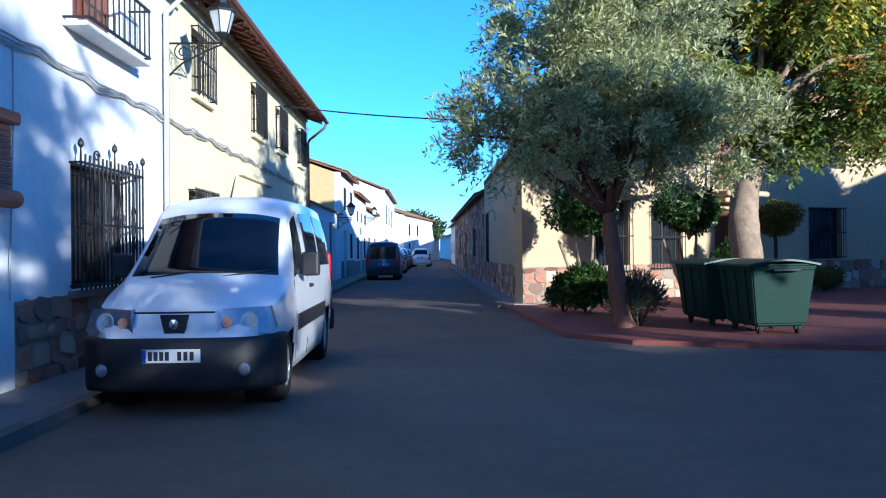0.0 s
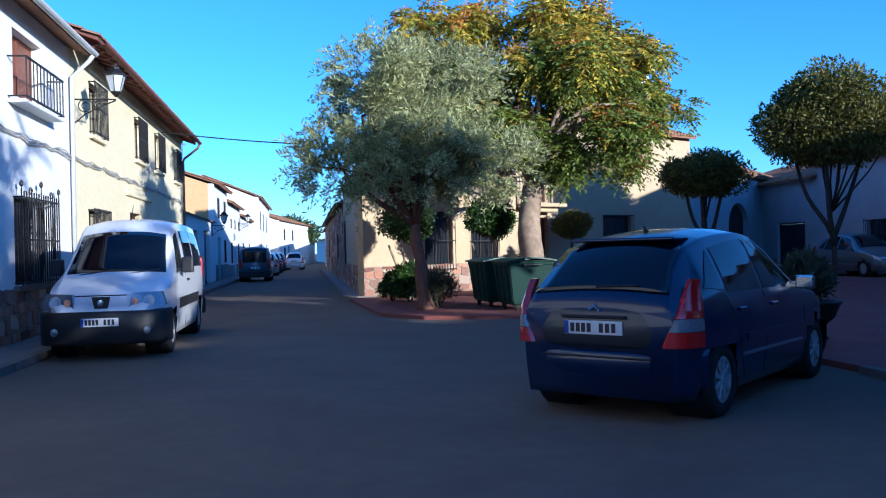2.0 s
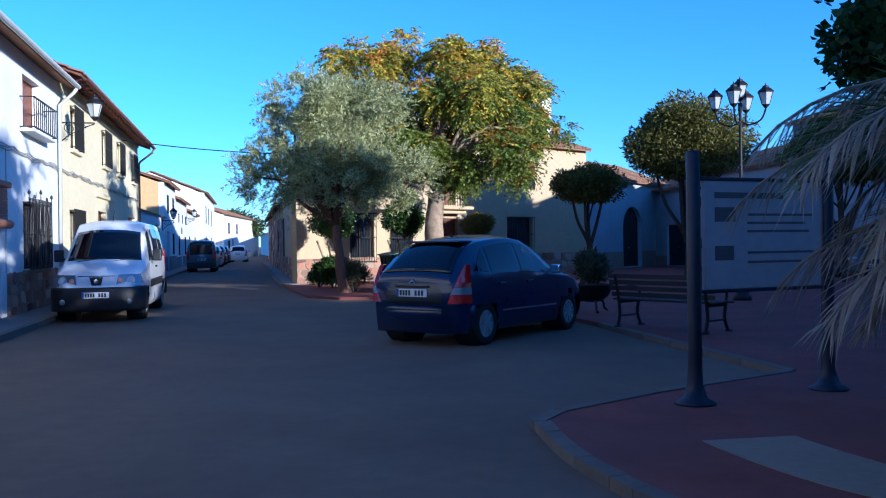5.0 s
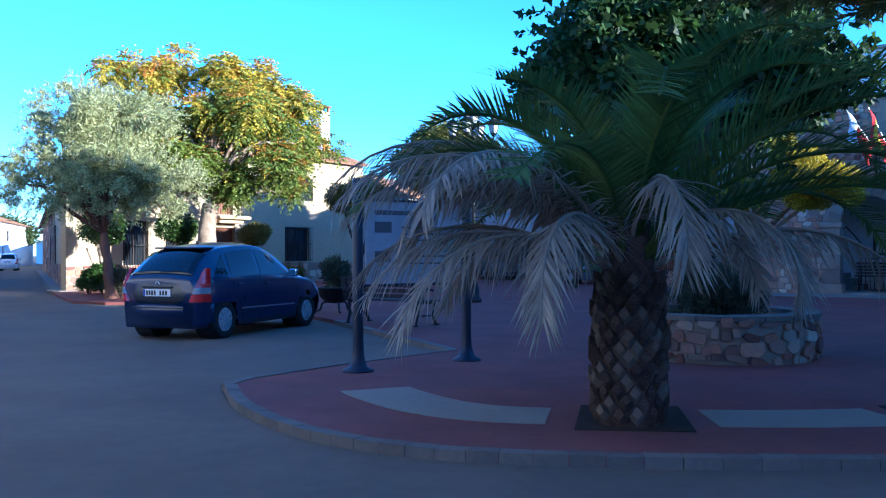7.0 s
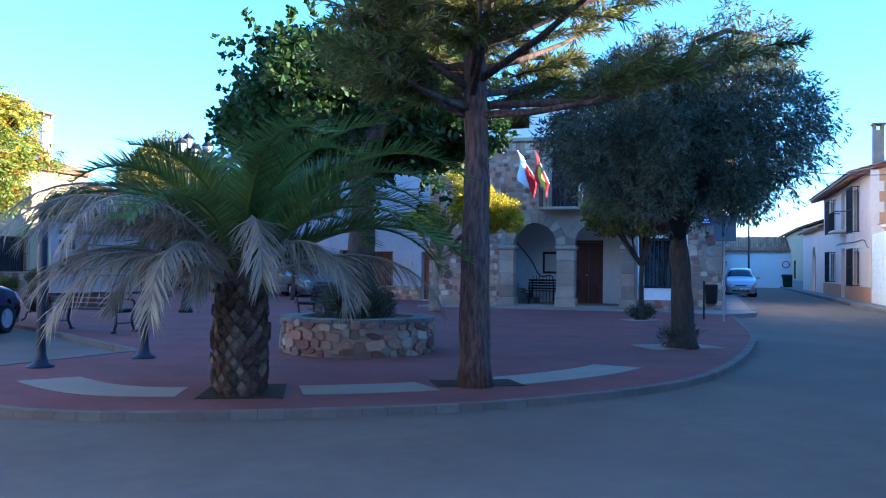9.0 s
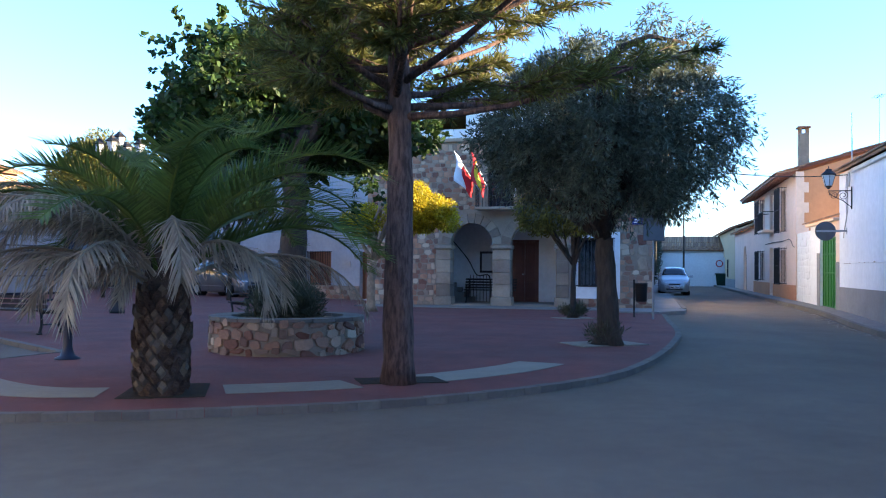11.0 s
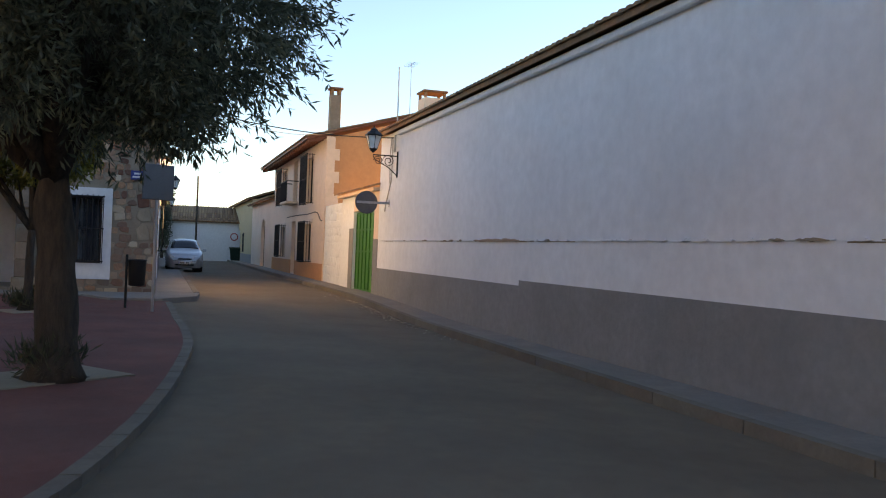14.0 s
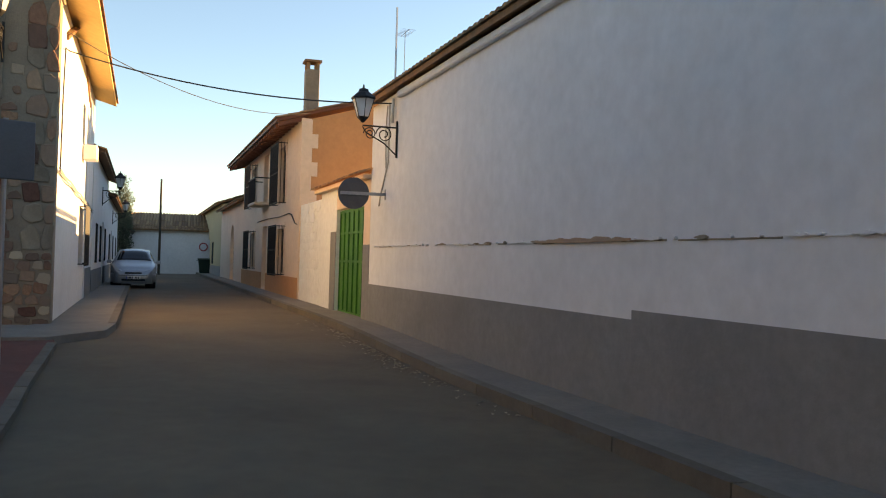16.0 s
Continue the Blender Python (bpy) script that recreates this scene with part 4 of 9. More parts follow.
plain_house("white house with an ochre gable and tiled roof", WEST(), 40.502, 48, 5.1, 7, 1.2, M_white, [(42, 43, 3.4, 4.5), (45.6, 46.6, 3.4, 4.5), (45.4, 46.5, 1.0, 2.3)], doors=[(41.8, 43.4, 0.1, 2.4)], gable_mat=M_ochre, base=(0.9, M_greyband))
plain_house("white two-storey house with small square windows", WEST(), 48.002, 58, 4.6, 7, 1.3, M_white, [(50, 50.6, 3.1, 3.7), (53, 53.6, 3.1, 3.7), (56, 56.6, 3.1, 3.7), (50, 51, 0.9, 2.2), (55.5, 56.5, 0.9, 2.2)], doors=[(52.4, 53.8, 0.1, 2.4)], base=(0.8, M_greyband))
plain_house("long low white house with tiled roof", WEST(), 58.002, 70, 4.2, 7, 1.2, M_white, [(60, 61, 1.0, 2.3), (67, 68, 1.0, 2.3)], doors=[(63.5, 65, 0.1, 2.4)])
plain_house("tall white house at the bend with balconies", place(-3.6, 0, 0, 90), 70.002, 92, 6.3, 9, 1.8, M_white, [(72, 73, 3.6, 5.2), (77, 78, 3.6, 5.2), (83, 84, 3.6, 5.2), (72, 73, 0.9, 2.4), (83, 84, 0.9, 2.4)], doors=[(77, 78.5, 0.1, 2.6)])
plain_house("distant white house closing the street", place(-2.6, 92.5, 0, 82), 0, 30, 5.2, 8, 1.4, M_white, [(3, 4, 3, 4.3), (9, 10, 3, 4.3), (3, 4, 1, 2.2)], doors=[(6, 7.2, 0.1, 2.4)])

ta = thing("aerial", WEST() @ Matrix.Translation((41.2, 1.6, 5.4)), "thin television aerial on the ochre gabled house", "aerial")
bm = B()
tube(bm, [(0, 0, -0.3), (0, 0, 1.9)], 0.02, 5)
tube(bm, [(-0.4, 0, 1.8), (0.4, 0, 1.8)], 0.012, 5)
for i in range(6):
    tube(bm, [(-0.38 + i * 0.15, -0.2, 1.8), (-0.38 + i * 0.15, 0.2, 1.8)], 0.008, 4)
part("aerial_mast", bm, M_alu, ta)
for s in (39.0, 57.0):
    lantern("wall_lantern", WEST() @ Matrix.Translation((s, -0.006, 2.9 if s < 40 else 3.6)), "black iron bracket lantern up the street", "street lanterns", 0.6)

# ---- corner house with stone base and the two-storey house behind the trees ----
CH = place(1.95, 20.35, 0, 30)
h = thing("house", CH, "cream rendered house with rubble stone base, barred windows and chimney", "house", "square houses")
w1, w2, w3, w4 = (2.3, 3.4, 0.75, 2.6), (11.25, 12.55, 3.78, 4.85), (10.7, 12.3, 1.0, 2.55), (4.2, 5.3, 0.8, 2.5)
dr, bd = (6.6, 7.75, 0.12, 2.45), (6.65, 7.65, 3.0, 5.0)
wall(h, 0, 5.9, 0, 3.9, [w1, w4], M_cream)
wall(h, 5.902, 16.2, 0, 5.75, [w2, w3, dr, bd], M_cream, name="wall")
window(h, *w1, bars="out", frame_mat=M_darkwood)
window(h, *w4, bars="out", frame_mat=M_darkwood)
window(h, *w2, frame_mat=M_darkwood)
window(h, *w3, bars="out", frame_mat=M_darkwood, crest=False)
door(h, *dr, M_brownwood)
bw = window(h, *bd, shutter=M_brownwood)
bm = B()
box(bm, 6.3, 8.0, -0.75, 0.0, 2.78, 2.92, 0.03)
box(bm, 6.5, 7.8, -0.5, 0.0, 2.62, 2.778, 0.03)
part("balcony_slab", bm, M_cream, bw)
bm = B()
box(bm, 6.31, 7.99, -0.735, -0.705, 3.8, 3.84)
for s in (6.33, 7.97):
    box(bm, s - 0.015, s + 0.015, -0.705, 0.0, 3.8, 3.84)
rail_bars(part("balcony_rail", bm, M_iron, h, "black iron balcony rail"), [*[(6.33 + i * 0.126, -0.72) for i in range(14)], *[(s, -0.72 + k * 0.15) for k in range(1, 5) for s in (6.33, 7.97)]], 2.92, 3.82)
gable(h, 5.905, 7.0, 3.6, 5.75, 1.2, M_cream, y0=0.302)
gable(h, 15.95, 7.0, 0, 5.75, 1.2, M_cream, y0=0.302)
bm = B()
box(bm, 5.0, 16.2, 7.35, 7.6, 0, 5.7)
part("back_wall", bm, M_cream, h)
def corner_roof():
    p = [(-0.35, -0.25), (5.9, -0.25), (5.9, 4.2), (6.2, 11.4)]
    lo = [(p[0][0], p[0][1], 3.86), (p[1][0], p[1][1], 3.86), (5.9, 5.0, 5.3), (6.3, 11.0, 3.86)]
    bm = B()
    a = [bm.verts.new(v) for v in lo]
    b = [bm.verts.new((x, y, z + 0.12)) for x, y, z in lo]
    for f in ((0, 1, 2), (0, 2, 3)):
        bm.faces.new([b[i] for i in f])
        bm.faces.new([a[i] for i in f[::-1]])
    for i in range(4):
        bm.faces.new((a[i], a[(i + 1) % 4], b[(i + 1) % 4], b[i]))
    part("roof", bm, M_tile, h)
corner_roof()
roof(h, 5.9, 16.2, 5.78, 7.3, 1.2, 0.3, side=0.02)
chimney(h, 14.3, 1.1, 6.2, 8.3, 0.66, M_white)
bm = B()
box(bm, 0.0, 5.9, -0.012, 0.01, 0, 0.955)
part("plinth", bm, M_mortar, h)
bm = B()
box(bm, 7.76, 16.2, -0.012, 0.01, 0, 0.955)
part("plinth", bm, M_mortar, h)
rubble(h, 0, 6.55, 0.05, 0.95, [], seed=5, pieces=110, near=0, size=(0.25, 0.55), high=(0.16, 0.3))
rubble(h, 7.8, 16.2, 0.05, 0.95, [], seed=6, pieces=100, near=11, size=(0.25, 0.6), high=(0.16, 0.3))
# side along the street
h = thing("house", place(1.95, 66, 0, -90), "long stone house and cream corner wall along the street", "house", "square houses")
sx = lambda y: 66 - y
wall(h, sx(33.5), sx(20.62), 0, 3.9, [(sx(32.4), sx(31.2), 0.95, 2.75)], M_cream)
window(h, sx(32.4), sx(31.2), 0.95, 2.75, bars="in", frame_mat=M_darkwood)
bm = B()
box(bm, sx(33.5), sx(20.62), -0.012, 0.01, 0, 0.955)
part("plinth", bm, M_mortar, h)
rubble(h, sx(33.5), sx(20.62), 0.05, 0.95, [], seed=8, pieces=110, near=sx(20.62), size=(0.25, 0.55), high=(0.16, 0.3))
sw = [(sx(41), sx(39.4), 1.1, 2.4), (sx(57.5), sx(56), 1.1, 2.4)]
sd = [(sx(49.9), sx(47.9), 0.05, 2.4)]
wall(h, 0, sx(33.502), 0, 3.55, [*sw, *sd], M_mortar)
for q in sw:
    window(h, *q, bars="in", frame_mat=M_darkwood)
door(h, *sd[0], M_darkwood)
rubble(h, 0, sx(33.502), 0.05, 3.5, [*sw, *sd], seed=9, pieces=90, near=sx(34), size=(0.35, 0.8), high=(0.22, 0.4))
roof(h, 0, sx(33.5), 3.6, 7, 1.5, 0.35)
gable(h, sx(33.75), 6.5, 0, 3.6, 1.5, M_cream, y0=0.302)
plain_house("white single-storey house farther up the street", place(2.4, 92, 0, -90), 0, 25.5, 3.7, 8, 1.3, M_white, [(3, 4, 1, 2.2), (9, 10, 1, 2.2), (20, 21, 1, 2.2)], doors=[(14, 15.3, 0.1, 2.4)])
plain_house("row of low distant houses", place(2.2, 150, 0, -88), 0, 57, 3.4, 8, 1.3, M_white, [(40, 41, 1, 2.2), (30, 31, 1, 2.2), (50, 51, 1, 2.2)], doors=[(45, 46.2, 0.1, 2.3)])

# ---- white row on the east side of the square ----
ER = place(22.6, 40, 0, -90)
ey = lambda y: 40 - y
h = thing("house", ER, "long white house row with arched gateway, grey doors and barred windows", "house", "square houses")
ew = [(ey(26.6), ey(25.1), 0.95, 2.2), (ey(23.9), ey(22.6), 0.95, 2.2), (ey(14.1), ey(12.45), 0.62, 2.0), (ey(19.6), ey(18.4), 0.85, 2.1)]
ed = [(ey(33.4), ey(31.0), 0.1, 2.3), (ey(10.65), ey(9.7), 0.12, 1.98), (ey(16.2), ey(15.1), 0.12, 2.1)]
ag = (ey(38.6), ey(34.7), 0.08, 3.7)
wall(h, 0, ey(30), 0, 4.2, [ag, ed[0]] if ed[0][1] < ey(30) else [ag], M_shadewhite)
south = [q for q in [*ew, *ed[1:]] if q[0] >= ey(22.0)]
wall(h, ey(29.998), ey(22.002), 0, 4.7, [q for q in [*ew, *ed[1:]] if q[0] < ey(22.0)], M_shadewhite)
# unseen eaves height, raised so this stretch shades the cream house
wall(h, ey(22.0), ey(8.4), 0, 6.2, south, M_shadewhite)
bm = B()
n = 14
s0_, s1_ = ag[0], ag[1]
c_, r_ = (s0_ + s1_) / 2, (s1_ - s0_) / 2
for i in range(n):
    pts = []
    for a in (math.pi * i / n, math.pi * (i + 1) / n):
        pts.append((c_ - r_ * math.cos(a), 2.35 + 1.33 * math.sin(a)))
    (a0, b0), (a1, b1) = pts
    slab_xz(bm, [(a0, b0), (a1, b1), (a1, 3.7), (a0, 3.7)], 0.0, 0.3)
bmesh.ops.remove_doubles(bm, verts=bm.verts, dist=0.0005)
part("arch_spandrel", bm, M_shadewhite, h)
door(h, ag[0] + 0.2, ag[1] - 0.2, 0.08, 3.65, M_darkwood, deep=0.22, panels=4)
for q in ew:
    window(h, *q, bars="out", frame_mat=M_brownwood if q[2] < 0.8 else M_darkwood, shutter=M_brownwood if q[2] < 0.8 else None)
for q in ed:
    door(h, *q, M_brownwood if q[1] - q[0] < 1.2 else M_pole)
roof(h, 0, ey(30), 4.23, 8, 1.2, 0.3, side=0.0)
roof(h, ey(30), ey(22.0), 4.73, 8, 1.3, 0.3, side=0.0)
roof(h, ey(22.0), ey(8.4), 6.23, 8, 1.3, 0.3, side=0.02)
gable(h, ey(21.99), 7.5, 0, 6.2, 1.3, M_shadewhite, y0=0.302)
gable(h, ey(29.998), 7.5, 0, 4.7, 1.3, M_shadewhite, y0=0.302)
gable(h, ey(8.65), 7.5, 0, 6.2, 1.3, M_shadewhite, y0=0.302)
ss = sorted([0.0, ey(8.4), *[v for q in [*ed, ag] for v in q[:2]]])
for a, b in zip(ss[::2], ss[1::2]):
    bm = B()
    box(bm, a, b, -0.014, 0.01, 0.02, 0.62)
    part("plinth", bm, M_mortar, h)
rubble(h, ey(22), ey(8.4), 0.08, 0.6, [(q[0], q[1], 0, 3) for q in ed], seed=12, pieces=80, near=ey(9), size=(0.25, 0.5), high=(0.14, 0.26))
bm = B()
box(bm, ey(11.75), ey(11.2), -0.02, 0.0, 1.36, 1.6)
part("wall_plaque", bm, M_alu, h, "small grey plaque beside the window")
h = thing("house", place(17.6, 30.3, 0, 42), "white house closing the corner of the square", "house", "square houses")
wall(h, -1.8, 8.5, 0, 4.6, [(2.4, 4.9, 0.1, 3.3)], M_shadewhite)
bm = B()
for i in range(12):
    (a0, b0), (a1, b1) = [(3.65 - 1.25 * math.cos(math.pi * k / 12), 2.2 + 1.08 * math.sin(math.pi * k / 12)) for k in (i, i + 1)]
    slab_xz(bm, [(a0, b0), (a1, b1), (a1, 3.3), (a0, 3.3)], 0.0, 0.3)
bmesh.ops.remove_doubles(bm, verts=bm.verts, dist=0.0005)
part("arch_spandrel", bm, M_shadewhite, h)
door(h, 2.5, 4.8, 0.1, 3.28, M_darkwood, deep=0.24, panels=4)
roof(h, -1.8, 8.5, 4.63, 6, 1.2, 0.3)
bm = B()
box(bm, -1.8, 2.4, -0.014, 0.01, 0.02, 0.9)
part("plinth", bm, M_mortar, h)
bm = B()
box(bm, 4.9, 8.5, -0.014, 0.01, 0.02, 0.9)
part("plinth", bm, M_mortar, h)

# ---- town hall: x runs towards the street corner ----
FL = 9.7
THF = Matrix.Translation((TH.x, TH.y, 0)) @ Matrix.Rotation(radians(-59), 4, "Z") @ Matrix.Translation((-FL, 0, 0))
fx = lambda s: FL - s
h = thing("town_hall", THF, "rubble stone town hall with arcade, balcony with flags and white parapet", "town hall")
tw = (fx(2.4), fx(1.27), 0.78, 2.38)
tu = (fx(1.75), fx(0.98), 3.85, 5.5)
o1, o2 = (fx(6.72), fx(5.24), 0.15, 3.05), (fx(4.66), fx(3.12), 0.15, 3.05)
bal = (fx(5.45), fx(4.55), 3.42, 5.3)
holes = [tw, tu, o1, o2, bal]
wall(h, 0, FL, 0, 5.65, holes, M_mortar, 0.45)
bm = B()
for q in (o1, o2):
    c_, r_ = (q[0] + q[1]) / 2, (q[1] - q[0]) / 2
    for i in range(14):
        (a0, b0), (a1, b1) = [(c_ - r_ * math.cos(math.pi * k / 14), 2.18 + r_ * math.sin(math.pi * k / 14)) for k in (i, i + 1)]
        slab_xz(bm, [(a0, b0), (a1, b1), (a1, 3.05), (a0, 3.05)], 0.0, 0.45)
bmesh.ops.remove_doubles(bm, verts=bm.verts, dist=0.0005)
part("arch_spandrel", bm, M_mortar, h)
for q in (o1, o2):
    c_, r_ = (q[0] + q[1]) / 2, (q[1] - q[0]) / 2
    for i in range(11):
        a0, a1 = math.pi * i / 11 + 0.012, math.pi * (i + 1) / 11 - 0.012
        pl = [(c_ - (r_ - 0.02) * math.cos(a0), 2.18 + (r_ - 0.02) * math.sin(a0)), (c_ - (r_ + 0.3) * math.cos(a0), 2.18 + (r_ + 0.3) * math.sin(a0)), (c_ - (r_ + 0.3) * math.cos(a1), 2.18 + (r_ + 0.3) * math.sin(a1)), (c_ - (r_ - 0.02) * math.cos(a1), 2.18 + (r_ - 0.02) * math.sin(a1))]
        bm = B()
        slab_xz(bm, pl[::-1], -0.06, 0.3)
        part("voussoir", bm, M_ashlar, h)
for s0, s1 in ((fx(7.2), fx(6.7)), (fx(5.25), fx(4.65)), (fx(3.13), fx(2.7))):
    col = thing("pier", None, "dressed stone pier of the arcade")
    col.parent = h
    z = 0.1
    for k, hh in enumerate((0.3, 0.42, 0.4, 0.42, 0.36)):
        g = 0.05 if k == 0 else 0.0
        bm = B()
        box(bm, s0 - g, s1 + g, -0.08 - g, 0.47, z + 0.006, z + hh, 0.014)
        part("stone_block", bm, M_ashlar, col)
        z += hh
    bm = B()
    box(bm, s0 - 0.06, s1 + 0.06, -0.14, 0.48, z + 0.006, z + 0.16, 0.03)
    part("capital", bm, M_ashlar, col)
blocked = [*[(q[0] - 0.16, q[1] + 0.16, q[2] - 0.05, q[3] + 0.2) for q in (tw, tu, bal)], (o1[0] - 0.35, o2[1] + 0.4, 0, 3.35), (FL - 0.5, FL, 1.35, 5.6)]
rubble(h, 0, FL, 0.1, 5.6, blocked, seed=21, pieces=300, near=FL, size=(0.13, 0.32), high=(0.11, 0.22), depth=0.02, fill=0.94)
rubble(h, FL - 0.5, FL + 0.012, 1.35, 5.6, [], seed=23, pieces=60, near=FL, size=(0.34, 0.52), high=(0.3, 0.44), depth=0.02, name="corner_stone", fill=1.0, stones=STONES_PALE[:3] + STONES[:7])
bm = B()
box(bm, tw[0] - 0.2, tw[0] - 0.003, -0.045, 0.1, tw[2] - 0.38, tw[3] + 0.2)
box(bm, tw[1] + 0.003, tw[1] + 0.22, -0.045, 0.1, tw[2] - 0.38, tw[3] + 0.2)
box(bm, tw[0] - 0.003, tw[1] + 0.003, -0.045, 0.1, tw[2] - 0.38, tw[2])
box(bm, tw[0] - 0.003, tw[1] + 0.003, -0.045, 0.1, tw[3], tw[3] + 0.2)
part("window_border", bm, M_white, h, "white painted window border")
window(h, *tw, bars="out", frame_mat=M_darkwood)
window(h, *tu, surround=M_ashlar, sill=M_ashlar, frame_mat=M_brownwood)
bwin = window(h, *bal, frame_mat=M_darkwood)
bm = B()
box(bm, fx(5.75), fx(4.3), -0.7, -0.06, 3.3, 3.4, 0.02)
part("balcony_slab", bm, M_ashlar, bwin)
bm = B()
box(bm, fx(5.74), fx(4.31), -0.685, -0.655, 4.19, 4.225)
for s in (fx(5.72), fx(4.33)):
    box(bm, s - 0.015, s + 0.015, -0.655, 0.0, 4.19, 4.225)
rail_bars(part("balcony_rail", bm, M_iron, h, "black iron balcony rail"), [*[(fx(5.72) + i * 0.1158, -0.67) for i in range(13)], *[(s, -0.67 + k * 0.13) for k in range(1, 5) for s in (fx(5.72), fx(4.33))]], 3.4, 4.2)
# cornice and white parapet
bm = B()
box(bm, -0.05, FL + 0.05, -0.12, 0.5, 5.652, 5.78, 0.02)
part("cornice", bm, M_ashlar, h)
bm = B()
box(bm, 0, FL - 0.6, 0.0, 0.3, 5.784, 6.1)
box(bm, fx(6.2), fx(3.4), -0.02, 0.3, 6.103, 7.0)
part("parapet", bm, M_white, h)
bm = B()
box(bm, fx(6.3), fx(3.3), -0.1, 0.4, 7.003, 7.1, 0.02)
part("parapet_coping", bm, M_ashlar, h)
font = bpy.data.curves.new("lettering", "FONT")
font.body, font.size, font.extrude, font.align_x = "AYUNTAMIENTO", 0.24, 0.008, "CENTER"
tmp = new("lettering_tmp", font)
bpy.context.view_layer.update()
me = bpy.data.meshes.new_from_object(tmp.evaluated_get(bpy.context.evaluated_depsgraph_get()))
bpy.data.objects.remove(tmp)
me.materials.append(M_iron)
lt = new("lettering", me)
lt.parent = h
lt.matrix_basis = Matrix.Translation((fx(4.8), -0.032, 6.22)) @ Matrix.Rotation(radians(90), 4, "X")
tagged(lt, "dark metal letters on the parapet")
# arcade inside
bm = B()
box(bm, 2.0, fx(2.3), 0.46, 2.6, -0.05, 0.16)
part("arcade_floor", bm, M_sidewalk, h)
ad = (fx(5.02), fx(4.0), 0.16, 2.4)
wall(h, 2.0, fx(2.3), 0.162, 3.2, [ad], M_white, 0.2, 2.4, name="arcade_back_wall")
door(h, *ad, M_redwood, deep=2.45)
bm = B()
box(bm, 1.8, 1.998, 0.46, 2.6, 0.0, 3.2)
box(bm, fx(2.298), fx(2.1), 0.46, 2.6, 0.0, 3.2)
part("arcade_side_wall", bm, M_white, h)
bm = B()
box(bm, 1.8, fx(2.1), 0.452, 2.6, 3.203, 3.3)
part("arcade_ceiling", bm, M_white, h)
bm = B()
box(bm, fx(6.15), fx(5.5), 2.33, 2.395, 1.2, 1.98, 0.01)
nb = part("notice_board", bm, M_darkwood, h, "dark framed notice board under the arcade")
bm = B()
box(bm, fx(6.07), fx(5.58), 2.318, 2.328, 1.28, 1.9)
part("notice_sheet", bm, M_paper, nb)
bm = B()
tube(bm, smooth_line([(fx(7.1), 2.1, 2.35), (fx(6.55), 2.1, 1.7), (fx(6.2), 2.1, 1.12), (fx(5.75), 2.1, 1.08), (fx(5.7), 2.1, 0.2)], 5), 0.022, 6)
rail_bars(part("stair_rail", bm, M_iron, h, "dark iron stair rail under the arcade"), [(fx(6.45) + i * 0.12, 2.1) for i in range(7)], 0.16, 1.12, 0.012)
for k in range(5):
    bm = B()
    box(bm, 2.002, fx(6.3 + 0.24 * k), 1.5, 2.395, 0.163 + 0.17 * k, 0.333 + 0.17 * k - 0.003, 0.006)
    part("stair_step", bm, M_sidewalk, h)
# body of the building
bm = B()
box(bm, 0.0, 0.3, 0.452, 9.0, 0, 5.3)
part("end_wall", bm, M_white, h)
bm = B()
box(bm, 0.302, FL, 8.7, 9.0, 0, 5.3)
part("rear_wall", bm, M_white, h)
roof(h, 0.0, FL - 0.1, 5.3, 7.4, 1.2, 0.0, y0=1.6)
# flags
def flag(name, s, lean, bands, label):
    f = thing(name, THF @ Matrix.Translation((s, -0.66, 3.95)), label, "flag", "balcony flags")
    d = Vector((lean, -0.55, 1.25))
    bm = B()
    tube(bm, [(0, 0, 0), tuple(d)], 0.013, 6)
    pole = part("flagpole", bm, M_alu, f)
    n = len(bands)
    for k, mt in enumerate(bands):
        vs, fs = [], []
        rows, cols = 8, 4
        for i in range(rows + 1):
            for j in range(cols + 1):
                u = (k + j / cols) / n
                p = d * (0.98 - 0.68 * u)
                drop = i / rows
                vs.append((p.x + 0.05 * math.sin(drop * 5 + u * 6) + (0.12 + lean * 0.1) * drop, p.y + 0.06 * math.sin(drop * 4 + u * 9) - 0.03, p.z - 0.95 * drop * (1 - 0.3 * u)))
        fs = [(i * (cols + 1) + j, i * (cols + 1) + j + 1, (i + 1) * (cols + 1) + j + 1, (i + 1) * (cols + 1) + j) for i in range(rows) for j in range(cols)]
        ob = raw_part("flag_band", vs, fs, mt, pole, smooth=True)
        md = ob.modifiers.new("thick", "SOLIDIFY")
        md.thickness = 0.004
    return f
flag("flag", fx(5.6), -0.75, [M_flagwhite, M_flagred], "red and white regional flag hanging from a slanted pole")
flag("flag", fx(5.3), -0.5, [M_flagred, M_flagyellow, M_flagred], "red and yellow national flag hanging from a slanted pole")
flag("flag", fx(4.6), 0.3, [M_flagblue, M_flagwhite], "pale blue and white flag hanging from a slanted pole")
bm = B()
box(bm, -0.16, 0.16, -0.055, 0.0, -0.11, 0.11, 0.008)
pl = thing("street_sign", THF @ Matrix.Translation((fx(0.5), -0.05, 2.93)), "small blue enamel street name plate on the stone corner", "street sign")
part("plate", bm, M_bluesign, pl)
for z, a in ((0.04, 0.09), (-0.04, 0.12)):
    bm = B()
    box(bm, -a, a, -0.06, -0.056, z - 0.022, z + 0.022)
    part("text_bar", bm, M_signwhite, pl)
lantern("wall_lantern", THF @ Matrix.Translation((fx(0.85), -0.055, 5.0)), "black iron bracket lantern with white glass on the town hall", "street lanterns", 0.6)

